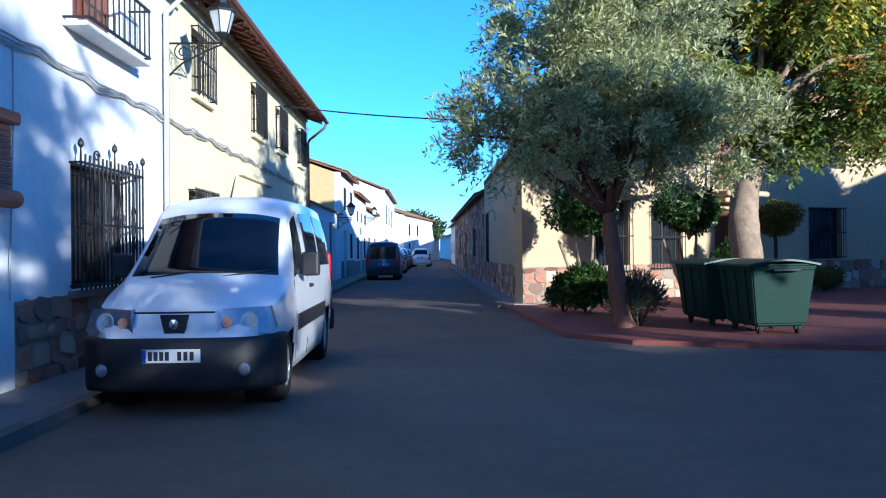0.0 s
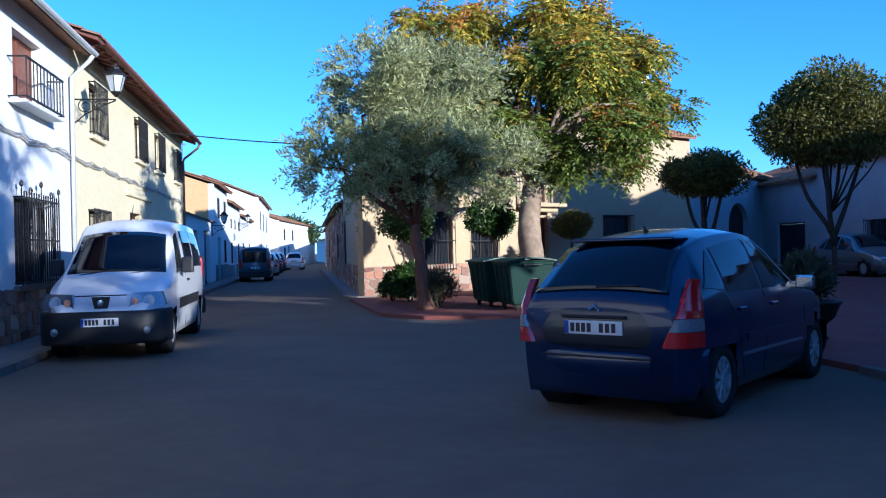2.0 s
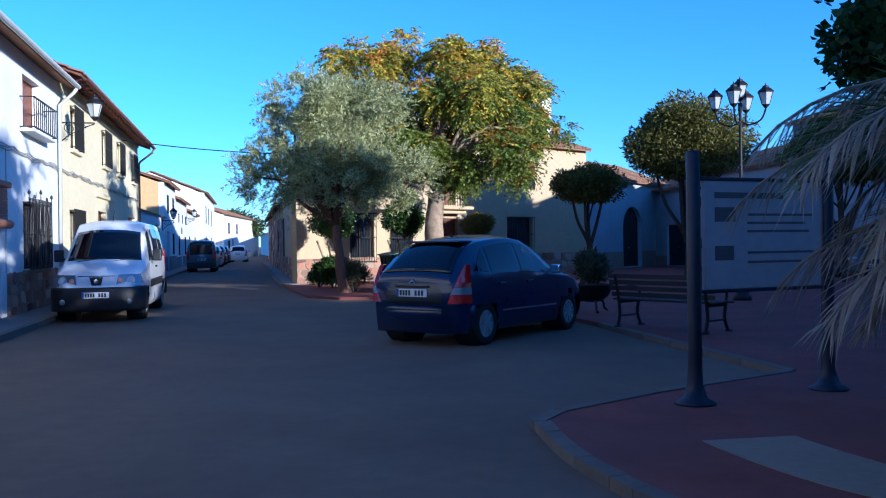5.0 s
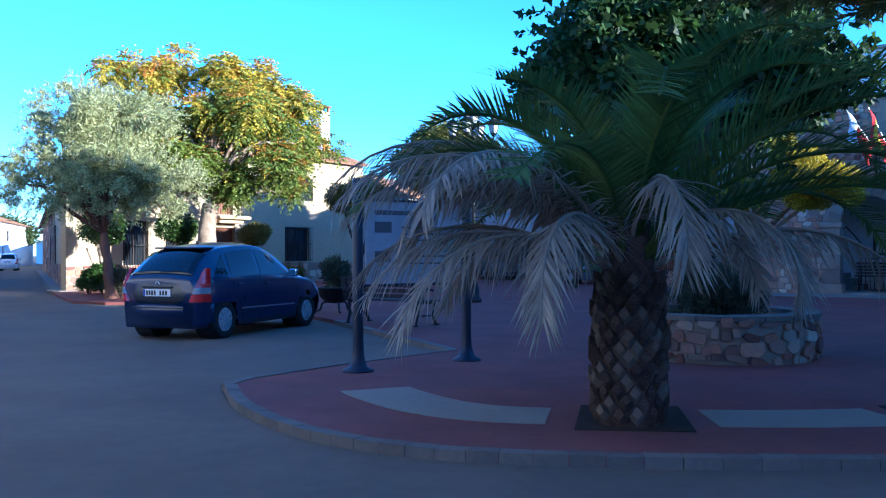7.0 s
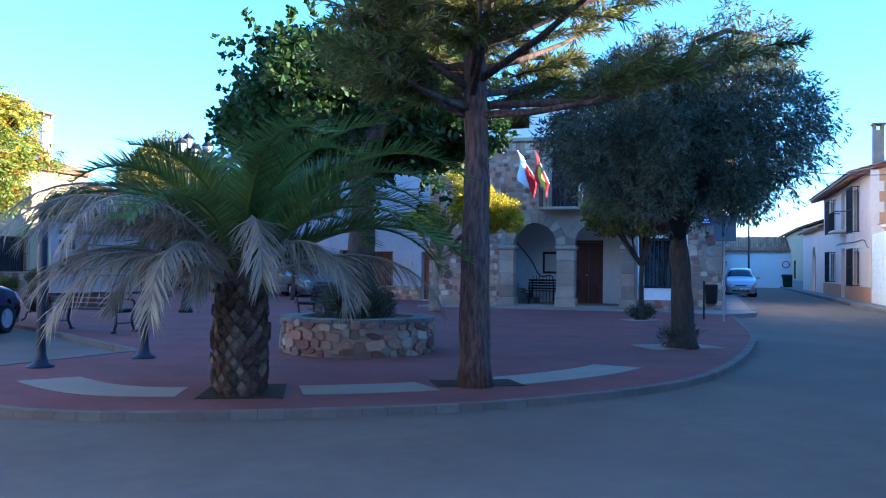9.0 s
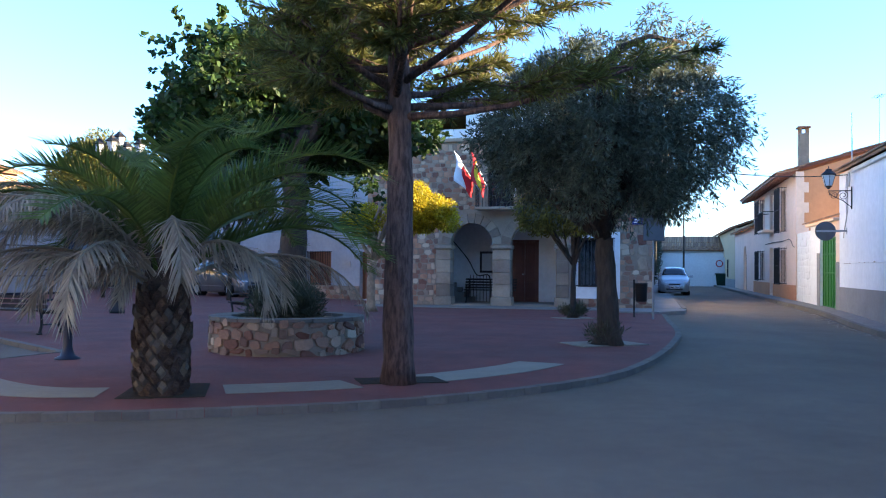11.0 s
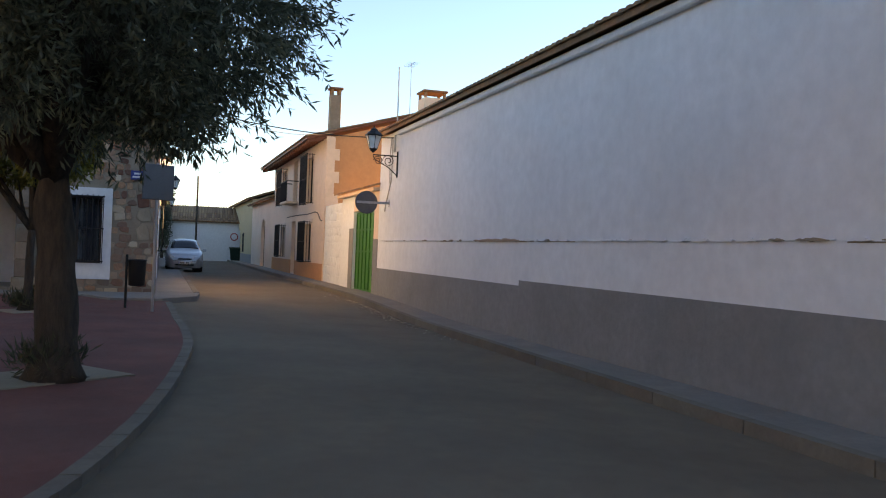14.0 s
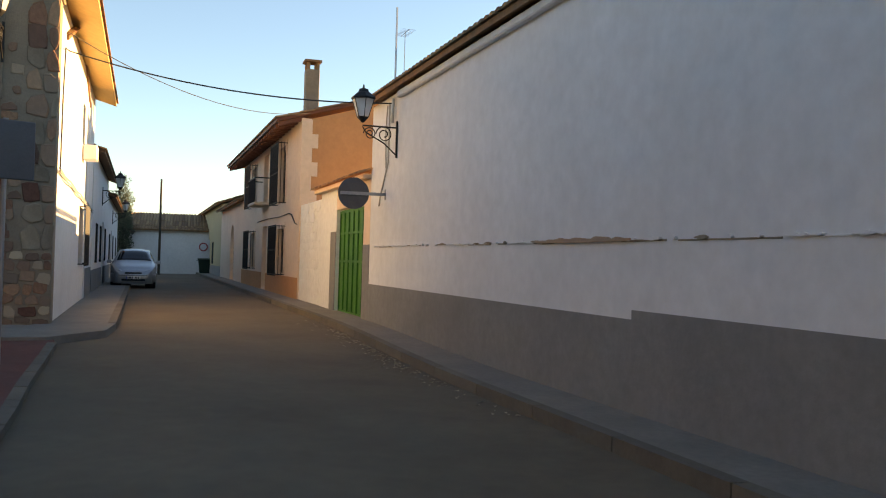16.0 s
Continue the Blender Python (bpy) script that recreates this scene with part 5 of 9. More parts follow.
# town hall side along the street
THS = place(TH.x, TH.y, 0, 31)
h = thing("town_hall_wing", THS, "white rendered side wall with tiled eaves and barred windows", "house")
sw1, sw2 = (6.6, 8.2, 1.0, 2.45), (6.8, 7.7, 4.0, 5.0)
wall(h, 0.46, 12.0, 0, 5.9, [sw1, sw2], M_white, y=0.02)
window(h, *sw1, bars="out", frame_mat=M_darkwood)
window(h, *sw2, frame_mat=M_darkwood)
bm = B()
box(bm, 6.9, 7.6, -0.32, 0.0, 3.62, 3.98, 0.02)
part("air_conditioner", bm, M_signwhite, h, "white air conditioning box")
roof(h, 0.2, 12.0, 5.95, 9.0, 1.3, 0.6, y0=0.03, soffit=M_ochre)
bm = B()
box(bm, 11.7, 12.0, 0.33, 9, 0, 5.9)
part("end_wall", bm, M_white, h)
bm = B()
box(bm, 9.2, 12.0, 0.004, 0.03, 0.1, 0.9)
part("painted_base", bm, M_greyband, h)
for k in range(2):
    wavy_cable(h, [(s, -0.03, 2.75 - 0.02 * s + 0.05 * k + 0.02 * math.sin(s * 2.1 + k)) for s in np.arange(0.5, 12.0, 0.4)], 0.018, M_greycable)
wavy_cable(h, [(0.6, -0.03, 2.8), (0.7, -0.03, 4.2), (0.9, -0.03, 5.0), (1.6, -0.03, 5.1)], 0.014)
h = plain_house("lower white house next to the town hall", THS, 12.002, 24, 4.4, 8, 1.4, M_white, [(14, 15, 1.0, 2.3), (17, 18, 1.0, 2.3), (21, 22, 1.0, 2.3)], doors=[(19, 20.2, 0.12, 2.5)], base=(0.8, M_greyband), group="street houses")
h = plain_house("white house farther along the street with a small tower", THS, 24.002, 40, 3.8, 8, 1.4, M_white, [(26, 27, 1.0, 2.2), (31, 32, 1.0, 2.2), (36, 37, 1.0, 2.2)], doors=[(28.5, 29.7, 0.12, 2.4)], base=(0.8, M_greyband), group="street houses")
bm = B()
box(bm, 25, 28, 2.0, 5, 3.8, 6.2)
part("tower", bm, M_cream, h)
roof(h, 25, 28, 6.22, 3, 0.6, 0.2, y0=2.0)
lantern("wall_lantern", THS @ Matrix.Translation((18.0, -0.006, 3.6)), "black iron bracket lantern on the lower white house", "street lanterns", 0.6)
lantern("wall_lantern", THS @ Matrix.Translation((30.0, -0.006, 3.3)), "black iron bracket lantern farther along the street", "street lanterns", 0.6)

# ---- long white wall, green gate and houses on the south side (x runs back towards the square's west) ----
SB = place(WALL_P.x, WALL_P.y, 0, 211)
h = thing("warehouse", SB, "long windowless white limewashed building with grey base and tiled eaves", "warehouse")
wall(h, -1.75, 42, -0.4, 4.45, [], M_whitewall, 0.4)
bm = B()
box(bm, 0.3, 42, -0.10, 0.002, 4.3, 4.42, 0.02)
part("eaves_moulding", bm, M_whitewall, h)
roof(h, -1.75, 42, 4.5, 9, 1.7, 0.2)
gable(h, -1.75, 8.5, -0.2, 4.45, 1.7, M_whitewall, y0=0.402)
gable(h, 41.75, 8.5, -0.2, 4.45, 1.7, M_whitewall, y0=0.402)
bm = B()
box(bm, -1.75, 42, 8.9, 9.2, -0.2, 4.45)
part("back_wall", bm, M_whitewall, h)
bm = B()
box(bm, -1.75, 8.3, -0.012, 0.01, -0.3, 0.86)
box(bm, 8.302, 16.1, -0.012, 0.01, -0.3, 0.95)
box(bm, 16.102, 42, -0.012, 0.01, -0.3, 1.02)
part("painted_base", bm, M_greyband, h, "grey painted base of the wall")
rnd = random.Random(4)
s = -1.5
while s < 41:
    w_ = rnd.uniform(0.25, 1.4)
    bm = B()
    z_ = 1.6 + rnd.uniform(-0.012, 0.012)
    box(bm, s, s + w_, -0.008 - 0.006 * rnd.random(), 0.002, z_, z_ + rnd.uniform(0.012, 0.024), 0.003)
    part("plaster_ledge", bm, rnd.choice((M_whitewall, M_whitewall, M_mortar)), h)
    s += w_ + rnd.uniform(0.02, 0.3)
rnd = random.Random(14)
s = -1.3
for i in range(95):
    ln = rnd.uniform(0.05, 0.45)
    n = max(3, round(ln / 0.045))
    top = [(s + ln * k / n, 1.618 + 0.008 * rnd.random() + 0.018 * rnd.random() * math.sin(math.pi * k / n)) for k in range(n + 1)]
    low = [(s + ln * k / n, 1.612 - 0.018 * rnd.random() * math.sin(math.pi * k / n)) for k in range(n, -1, -1)]
    bm = B()
    slab_xz(bm, low[::-1] + top[::-1], -0.03 - 0.004 * rnd.random(), 0.0)
    part("plaster_flake", bm, rnd.choice((M_mortar, M_whitewall, M_whitewall)), h)
    s += ln + rnd.uniform(0.02, 0.28)
bm = B()
top = [(6.2 + i * 0.07, 1.628 + 0.016 * math.sin(math.pi * i / 30) + 0.012 * rnd.uniform(-1, 1)) for i in range(31)]
slab_xz(bm, [(6.2, 1.6), (7.2, 1.592), (8.3, 1.602), *top[::-1]], -0.0395, 0.0)
part("bare_patch", bm, M_stonej, h, "patch of bare masonry where the ledge has fallen")
wavy_cable(h, [(-0.4, -0.03, 4.3), (-0.35, -0.04, 3.9), (-0.4, -0.03, 3.2), (-0.9, -0.03, 2.6), (-1.0, -0.03, 2.4)], 0.016, M_greycable)
wavy_cable(h, [(-0.55, -0.03, 4.3), (-0.6, -0.04, 3.8), (-0.55, -0.03, 3.1)], 0.014, M_greycable)
pipe(h, [(-0.1, -0.05, 4.35), (-0.1, -0.05, 3.9)], M_zinc, 0.03)
lantern("wall_lantern", SB @ Matrix.Translation((0.1, -0.006, 3.78)), "black iron bracket lantern with white glass on the long wall", "street lanterns", 0.66)
bm = B()
mast = thing("mast", SB @ Matrix.Translation((-0.9, 0.2, 0)), "thin grey steel mast standing on the wall top", "mast")
tube(bm, [(0, 0, 4.4), (0, 0, 6.3)], 0.022, 6)
part("pole", bm, M_alu, mast)
sign = thing("road_sign", SB @ Matrix.Translation((-0.65, -0.62, 2.6)), "round road sign seen from its grey back on a wall bracket", "road sign")
bm = B()
lathe(bm, [(0.29, -0.012), (0.3, -0.008), (0.3, 0.012), (0.29, 0.014)], 28)
bmesh.ops.transform(bm, matrix=Matrix.Rotation(radians(90), 4, "Y"), verts=bm.verts)
part("disc", bm, M_signback, sign)
bm = B()
box(bm, 0.016, 0.05, -0.26, 0.62, -0.03, 0.03)
box(bm, 0.0, 0.05, 0.6, 0.616, -0.1, 0.1)
part("arm", bm, M_alu, sign)

gate = thing("gateway", SB, "green metal gate between plastered piers under a tiled hood", "gate")
for nm, q in (("pier", (-2.3, -1.76, 0.0, 0.5, 0, 3.0)), ("pier", (-6.9, -5.0, 0.0, 0.5, 0, 3.0)), ("lintel", (-4.998, -2.302, 0.0, 0.5, 2.52, 3.0))):
    bm = B()
    box(bm, *q)
    part(nm, bm, M_white if q[0] == -6.9 else M_pinkish, gate)
bm = B()
box(bm, -2.29, -1.755, -0.012, -0.001, 0.1, 1.66)
part("grey_band", bm, M_greyband, gate)
bm = B()
box(bm, -5.6, -5.0, -0.012, -0.001, 0.1, 2.0)
part("grey_band", bm, M_greyband, gate)
for i, (a, b) in enumerate(((-4.995, -3.66), (-3.64, -2.305))):
    bm = B()
    box(bm, a, b, 0.12, 0.16, 0.1, 2.5, 0.006)
    leaf = part("gate_leaf", bm, M_green, gate)
    bm = B()
    for k in range(4):
        c = a + (b - a) * k / 3
        box(bm, c - 0.02, c + 0.02, 0.085, 0.12, 0.12, 2.48)
    for z in (0.14, 1.3, 1.95, 2.45):
        box(bm, a + 0.02, b - 0.02, 0.09, 0.118, z - 0.025, z + 0.025)
    part("gate_rail", bm, M_green, leaf)
bm = B()
box(bm, -7.0, -1.755, -0.18, 0.7, 3.002, 3.1, 0.01)
part("hood_slab", bm, M_pinkish, gate)
vs, fs = [], []
for i in range(27):
    tile_run(vs, fs, -6.95 + i * 0.2, 0.17, (-0.28, 3.1), (0.6, 3.36), 0.05)
raw_part("hood_tiles", vs, fs, M_tile, gate, kind="stuff")
bm = B()
box(bm, -10.3, -6.902, 0.05, 0.4, 0, 2.9)
part("boundary_wall", bm, M_white, gate, "flaking whitewashed rubble wall beside the gate")
rubble(gate, -10.25, -6.95, 0.1, 2.85, [], seed=33, pieces=0, size=(0.3, 0.6), high=(0.2, 0.4), depth=0.012, y=0.05, rest=M_white)

h = thing("house", SB, "buff two-storey house with orange gable, timber eaves and iron-barred windows", "house", "street houses")
rw = [(-14.5, -13.0, 0.82, 2.3), (-22.2, -20.7, 0.9, 2.3), (-14.5, -13.0, 3.15, 5.0), (-22.2, -20.7, 3.4, 5.0)]
rd, rb = (-18.5, -17.3, 0.2, 2.5), (-18.5, -17.3, 3.4, 5.2)
wall(h, -25.5, -10.3, 0, 5.5, [*rw, rd, rb], M_pinkish)
for q in rw:
    window(h, *q, bars="proud", frame_mat=M_darkwood, surround=M_pinkish)
door(h, *rd, M_brownwood)
bwn = window(h, *rb, frame_mat=M_brownwood)
bm = B()
box(bm, -18.9, -16.9, -0.55, 0.0, 3.25, 3.36, 0.02)
part("balcony_slab", bm, M_pinkish, bwn)
bm = B()
box(bm, -18.9, -16.9, -0.535, -0.505, 4.23, 4.27)
for s in (-18.88, -16.92):
    box(bm, s - 0.015, s + 0.015, -0.505, 0.0, 4.23, 4.27)
rail_bars(part("balcony_rail", bm, M_iron, h), [(-18.87 + i * 0.121, -0.52) for i in range(17)], 3.36, 4.25)
bm = B()
box(bm, -25.5, -18.52, -0.015, 0.01, 0.02, 0.75)
box(bm, -17.28, -10.3, -0.015, 0.01, 0.02, 0.75)
part("painted_base", bm, M_orange, h)
gable(h, -10.55, 8.5, 0, 5.5, 1.25, M_orange, y0=0.302)
gable(h, -25.5, 8.5, 0, 5.5, 1.25, M_orange, y0=0.302)
for i in range(13):
    wd = 0.5 if i % 2 else 0.32
    bm = B()
    box(bm, -10.301, -10.275, 0.0, wd, i * 0.42, (i + 1) * 0.42)
    part("quoin", bm, M_pinkish, h)
roof(h, -25.5, -10.3, 5.55, 8.8, 1.25, 0.75, soffit=M_timber, side=0.06)
for i in range(24):
    s = -25.4 + i * 0.65
    bm = B()
    slab_xz(bm, [(s, 0), (s + 0.1, 0), (s + 0.1, 0.13), (s, 0.13)], -0.68, 0.1)
    for v in bm.verts:
        v.co.z += 5.55 - 0.135 + (1.25 / 4.4) * v.co.y
    part("rafter", bm, M_timber, h)
chimney(h, -12.2, 0.6, 5.6, 7.35, 0.42, M_ashlar)
chimney(h, -11.6, 4.4, 6.4, 7.45, 0.9, M_pinkish)
ant = thing("aerial", SB @ Matrix.Translation((-12.0, 3.6, 6.7)), "thin television aerial on the roof", "aerial")
bm = B()
tube(bm, [(0, 0, -0.3), (0, 0, 2.2)], 0.014, 5)
tube(bm, [(-0.5, 0, 2.15), (0.5, 0, 2.15)], 0.009, 5)
for i in range(7):
    tube(bm, [(-0.45 + i * 0.15, -0.22, 2.15), (-0.45 + i * 0.15, 0.22, 2.15)], 0.006, 4)
part("aerial_mast", bm, M_alu, ant)
wavy_cable(h, [(-10.5, -0.03, 2.35), (-10.9, -0.03, 2.4), (-11.5, -0.03, 2.68), (-12.1, -0.03, 2.74), (-14, -0.03, 2.7), (-17, -0.03, 2.74), (-20, -0.03, 2.72)], 0.016)
h = thing("house", SB, "buff house with an arched doorway and tiled eaves", "house", "street houses")
aq = (-31.2, -29.4, 0.1, 2.95)
wall(h, -37, -25.502, 0, 3.9, [aq], M_pinkish)
bm = B()
for i in range(12):
    (a0, b0), (a1, b1) = [(-30.3 - 0.9 * math.cos(math.pi * k / 12), 2.05 + 0.88 * math.sin(math.pi * k / 12)) for k in (i, i + 1)]
    slab_xz(bm, [(a0, b0), (a1, b1), (a1, 2.95), (a0, 2.95)], 0.0, 0.3)
bmesh.ops.remove_doubles(bm, verts=bm.verts, dist=0.0005)
part("arch_spandrel", bm, M_pinkish, h)
door(h, -31.1, -29.5, 0.1, 2.93, M_darkwood)
roof(h, -37, -25.5, 3.95, 8, 1.6, 0.3)
plain_house("pale ochre single-storey house with dark windows", SB, -54, -37.002, 4.4, 8, 1.4, M_cream, [(-43.6, -42.4, 0.8, 2.2), (-50.5, -49.3, 0.8, 2.2)], base=(0.7, M_greyband), doors=[(-47, -45.8, 0.1, 2.4)], group="street houses")
# end of the street
h = thing("house", place(68.5, 17.0, 0, -62), "white building closing the street with a red tiled roof", "house", "street houses")
wall(h, -14, 12, 0, 2.95, [(1.5, 2.6, 0.1, 2.4)], M_white)
door(h, 1.5, 2.6, 0.1, 2.4, M_signback)
roof(h, -14, 12, 3.0, 9, 1.2, 0.3)
bm = B()
box(bm, 2.62, 12, -0.015, 0.01, 0.02, 0.9)
part("painted_base", bm, M_ochre, h)

# ---- vehicles: x forward, y to the car's left, z up; the origin lies on the ground under the rear axle ----
def curve(tab, x):
    xs = [t[0] for t in tab]
    ys = [t[1] for t in tab]
    if x <= xs[0]:
        return ys[0]
    for i in range(len(xs) - 1):
        if x <= xs[i + 1]:
            t = (x - xs[i]) / (xs[i + 1] - xs[i])
            m0 = (ys[min(i + 1, len(xs) - 1)] - ys[max(i - 1, 0)]) / (xs[min(i + 1, len(xs) - 1)] - xs[max(i - 1, 0)] + 1e-9) * (xs[i + 1] - xs[i])
            m1 = (ys[min(i + 2, len(xs) - 1)] - ys[i]) / (xs[min(i + 2, len(xs) - 1)] - xs[i] + 1e-9) * (xs[i + 1] - xs[i])
            lin = ys[i] + (ys[i + 1] - ys[i]) * t
            h = (2 * t ** 3 - 3 * t * t + 1) * ys[i] + (t ** 3 - 2 * t * t + t) * m0 + (-2 * t ** 3 + 3 * t * t) * ys[i + 1] + (t ** 3 - t * t) * m1
            return 0.55 * lin + 0.45 * h
    return ys[-1]


class Shape:
    """A car body: its belt line, roof line, half widths and floor line along x."""
    def __init__(self, x0, x1, belt, top, wide, topwide, floor=0.2):
        self.x0, self.x1, self.belt, self.top, self.wide, self.topwide, self.floor = x0, x1, belt, top, wide, topwide, floor

    def at(self, x, v):
        """v: 0 the floor edge, 1 the belt, 2 the roof edge, 3 the middle of the roof."""
        w, zb, zt, wt = curve(self.wide, x), curve(self.belt, x), curve(self.top, x), curve(self.topwide, x)
        zt = max(zt, zb + 0.012)
        zf = self.floor
        if v <= 1:
            k = v
            y = w * (0.93 + 0.07 * math.sin(math.pi * min(k * 1.15, 1) ** 0.8 / 2 * 1.0) * (1 if k < 0.87 else 1)) - (0.03 * max(0, k - 0.72) / 0.28)
            return Vector((x, y, zf + (zb - zf) * k))
        yb = w - 0.03
        if v <= 2:
            k = v - 1
            bulge = 0.035 * math.sin(math.pi * k)
            hh = (zt - zb) * 0.93
            return Vector((x, yb + (wt - yb) * k + bulge * min(1, hh), zb + hh * k))
        k = v - 2
        return Vector((x, wt * (1 - k) * (1 if k > 0.15 else 1), zb + (zt - zb) * (0.93 + 0.07 * math.sin(math.pi / 2 * min(1, k * 1.6))) + 0.025 * math.sin(math.pi / 2 * k)))


VS = [0, 0.12, 0.3, 0.5, 0.7, 0.85, 0.94, 1.0, 1.12, 1.35, 1.65, 1.85, 1.95, 2.0, 2.06, 2.15, 2.35, 2.65, 3.0]


def body_mesh(sh, arches, n=64, z_split=None, wheel_r=0.34, rear_xs=()):
    """The painted shell with round wheel openings cut into the sides."""
    xs = sorted({*np.linspace(sh.x0, sh.x1, n)})
    bm = B()
    grid = []
    for x in xs:
        half = [sh.at(x, v) for v in VS]
        ringv = [bm.verts.new(p) for p in half] + [bm.verts.new((p.x, -p.y, p.z)) for p in half[-2::-1]]
        grid.append(ringv)
    for a, b in zip(grid, grid[1:]):
        for i in range(len(a) - 1):
            pts = (a[i], b[i], b[i + 1], a[i + 1])
            c = sum((q.co for q in pts), Vector()) / 4
            if any((c.x - ax) ** 2 + (c.z - wheel_r * 0.92) ** 2 < (wheel_r * 1.13) ** 2 and abs(c.y) > 0.4 for ax in arches):
                continue
            bm.faces.new(pts)
        bm.faces.new((a[0], a[-1], b[-1], b[0]))
    bm.faces.new(grid[0])
    bm.faces.new(grid[-1][::-1])
    bmesh.ops.recalc_face_normals(bm, faces=bm.faces)
    return bm


def patch(sh, corners, name, material, parent, off=0.006, side=1, nu=8, nv=6, label="", thick=0.006):
    """A panel that follows the body's surface between four corners (x, v): low front, low rear, high rear, high front."""
    (a0, a1, a2, a3) = corners
    vs, fs = [], []
    def on(u, v):
        x = (a0[0] * (1 - u) + a1[0] * u) * (1 - v) + (a3[0] * (1 - u) + a2[0] * u) * v
        q = (a0[1] * (1 - u) + a1[1] * u) * (1 - v) + (a3[1] * (1 - u) + a2[1] * u) * v
        p = sh.at(x, q)
        px, pq = sh.at(x + 0.02, q) - p, sh.at(x, min(q + 0.03, 3)) - p if q < 2.95 else p - sh.at(x, q - 0.03)
        nrm = px.cross(pq)
        nrm = nrm.normalized() if nrm.length > 1e-6 else Vector((0, 1, 0))
        if nrm.dot(Vector((0, p.y, p.z - 0.8 if q > 1.5 else 0.0001))) < 0:
            nrm = -nrm
        return p, nrm
    for layer in (off, off - thick):
        for j in range(nv + 1):
            for i in range(nu + 1):
                p, nrm = on(i / nu, j / nv)
                p = p + nrm * layer
                vs.append((p.x, p.y * side, p.z))
    k = (nu + 1) * (nv + 1)
    for j in range(nv):
        for i in range(nu):
            f = (j * (nu + 1) + i, j * (nu + 1) + i + 1, (j + 1) * (nu + 1) + i + 1, (j + 1) * (nu + 1) + i)
            fs.append(f)
            fs.append(tuple(q + k for q in f[::-1]))
    edge = [i for i in range(nu + 1)] + [j * (nu + 1) + nu for j in range(1, nv + 1)] + [nv * (nu + 1) + i for i in range(nu - 1, -1, -1)] + [j * (nu + 1) for j in range(nv - 1, 0, -1)]
    for a, b in zip(edge, edge[1:] + edge[:1]):
        fs.append((a, b, b + k, a + k))
    bm = B()
    me = bpy.data.meshes.new(name)
    me.from_pydata(vs, [], fs)
    bm.from_mesh(me)
    bpy.data.meshes.remove(me)
    bmesh.ops.recalc_face_normals(bm, faces=bm.faces)
    return part(name, bm, material, parent, label, smooth=False)


def top_patch(sh, x0, x1, k0, k1, name, material, parent, off=0.008, label=""):
    """A panel across the car (windscreen, rear window) between two stations; k is the share of the half width used."""
    vs, fs = [], []
    nu, nv = 10, 8
    for layer in (off, off - 0.007):
        for j in range(nv + 1):
            x = x0 + (x1 - x0) * j / nv
            k = k0 + (k1 - k0) * j / nv
            for i in range(nu + 1):
                t = -1 + 2 * i / nu
                v = 3 - abs(t) * k
                p = sh.at(x, v)
                q = sh.at(x + 0.03, v)
                d = (q - p)
                nrm = Vector((-d.z, 0, d.x)).normalized()
                if nrm.z < 0:
                    nrm = -nrm
                vs.append((p.x + nrm.x * layer, (p.y if t >= 0 else -p.y), p.z + nrm.z * layer))
    k_ = (nu + 1) * (nv + 1)
    for j in range(nv):
        for i in range(nu):
            f = (j * (nu + 1) + i, j * (nu + 1) + i + 1, (j + 1) * (nu + 1) + i + 1, (j + 1) * (nu + 1) + i)
            fs += [f, tuple(q + k_ for q in f[::-1])]
    edge = [i for i in range(nu + 1)] + [j * (nu + 1) + nu for j in range(1, nv + 1)] + [nv * (nu + 1) + i for i in range(nu - 1, -1, -1)] + [j * (nu + 1) for j in range(nv - 1, 0, -1)]
    for a, b in zip(edge, edge[1:] + edge[:1]):
        fs.append((a, b, b + k_, a + k_))
    bm = B()
    me = bpy.data.meshes.new(name)
    me.from_pydata(vs, [], fs)
    bm.from_mesh(me)
    bpy.data.meshes.remove(me)
    bmesh.ops.recalc_face_normals(bm, faces=bm.faces)
    return part(name, bm, material, parent, label, smooth=True)


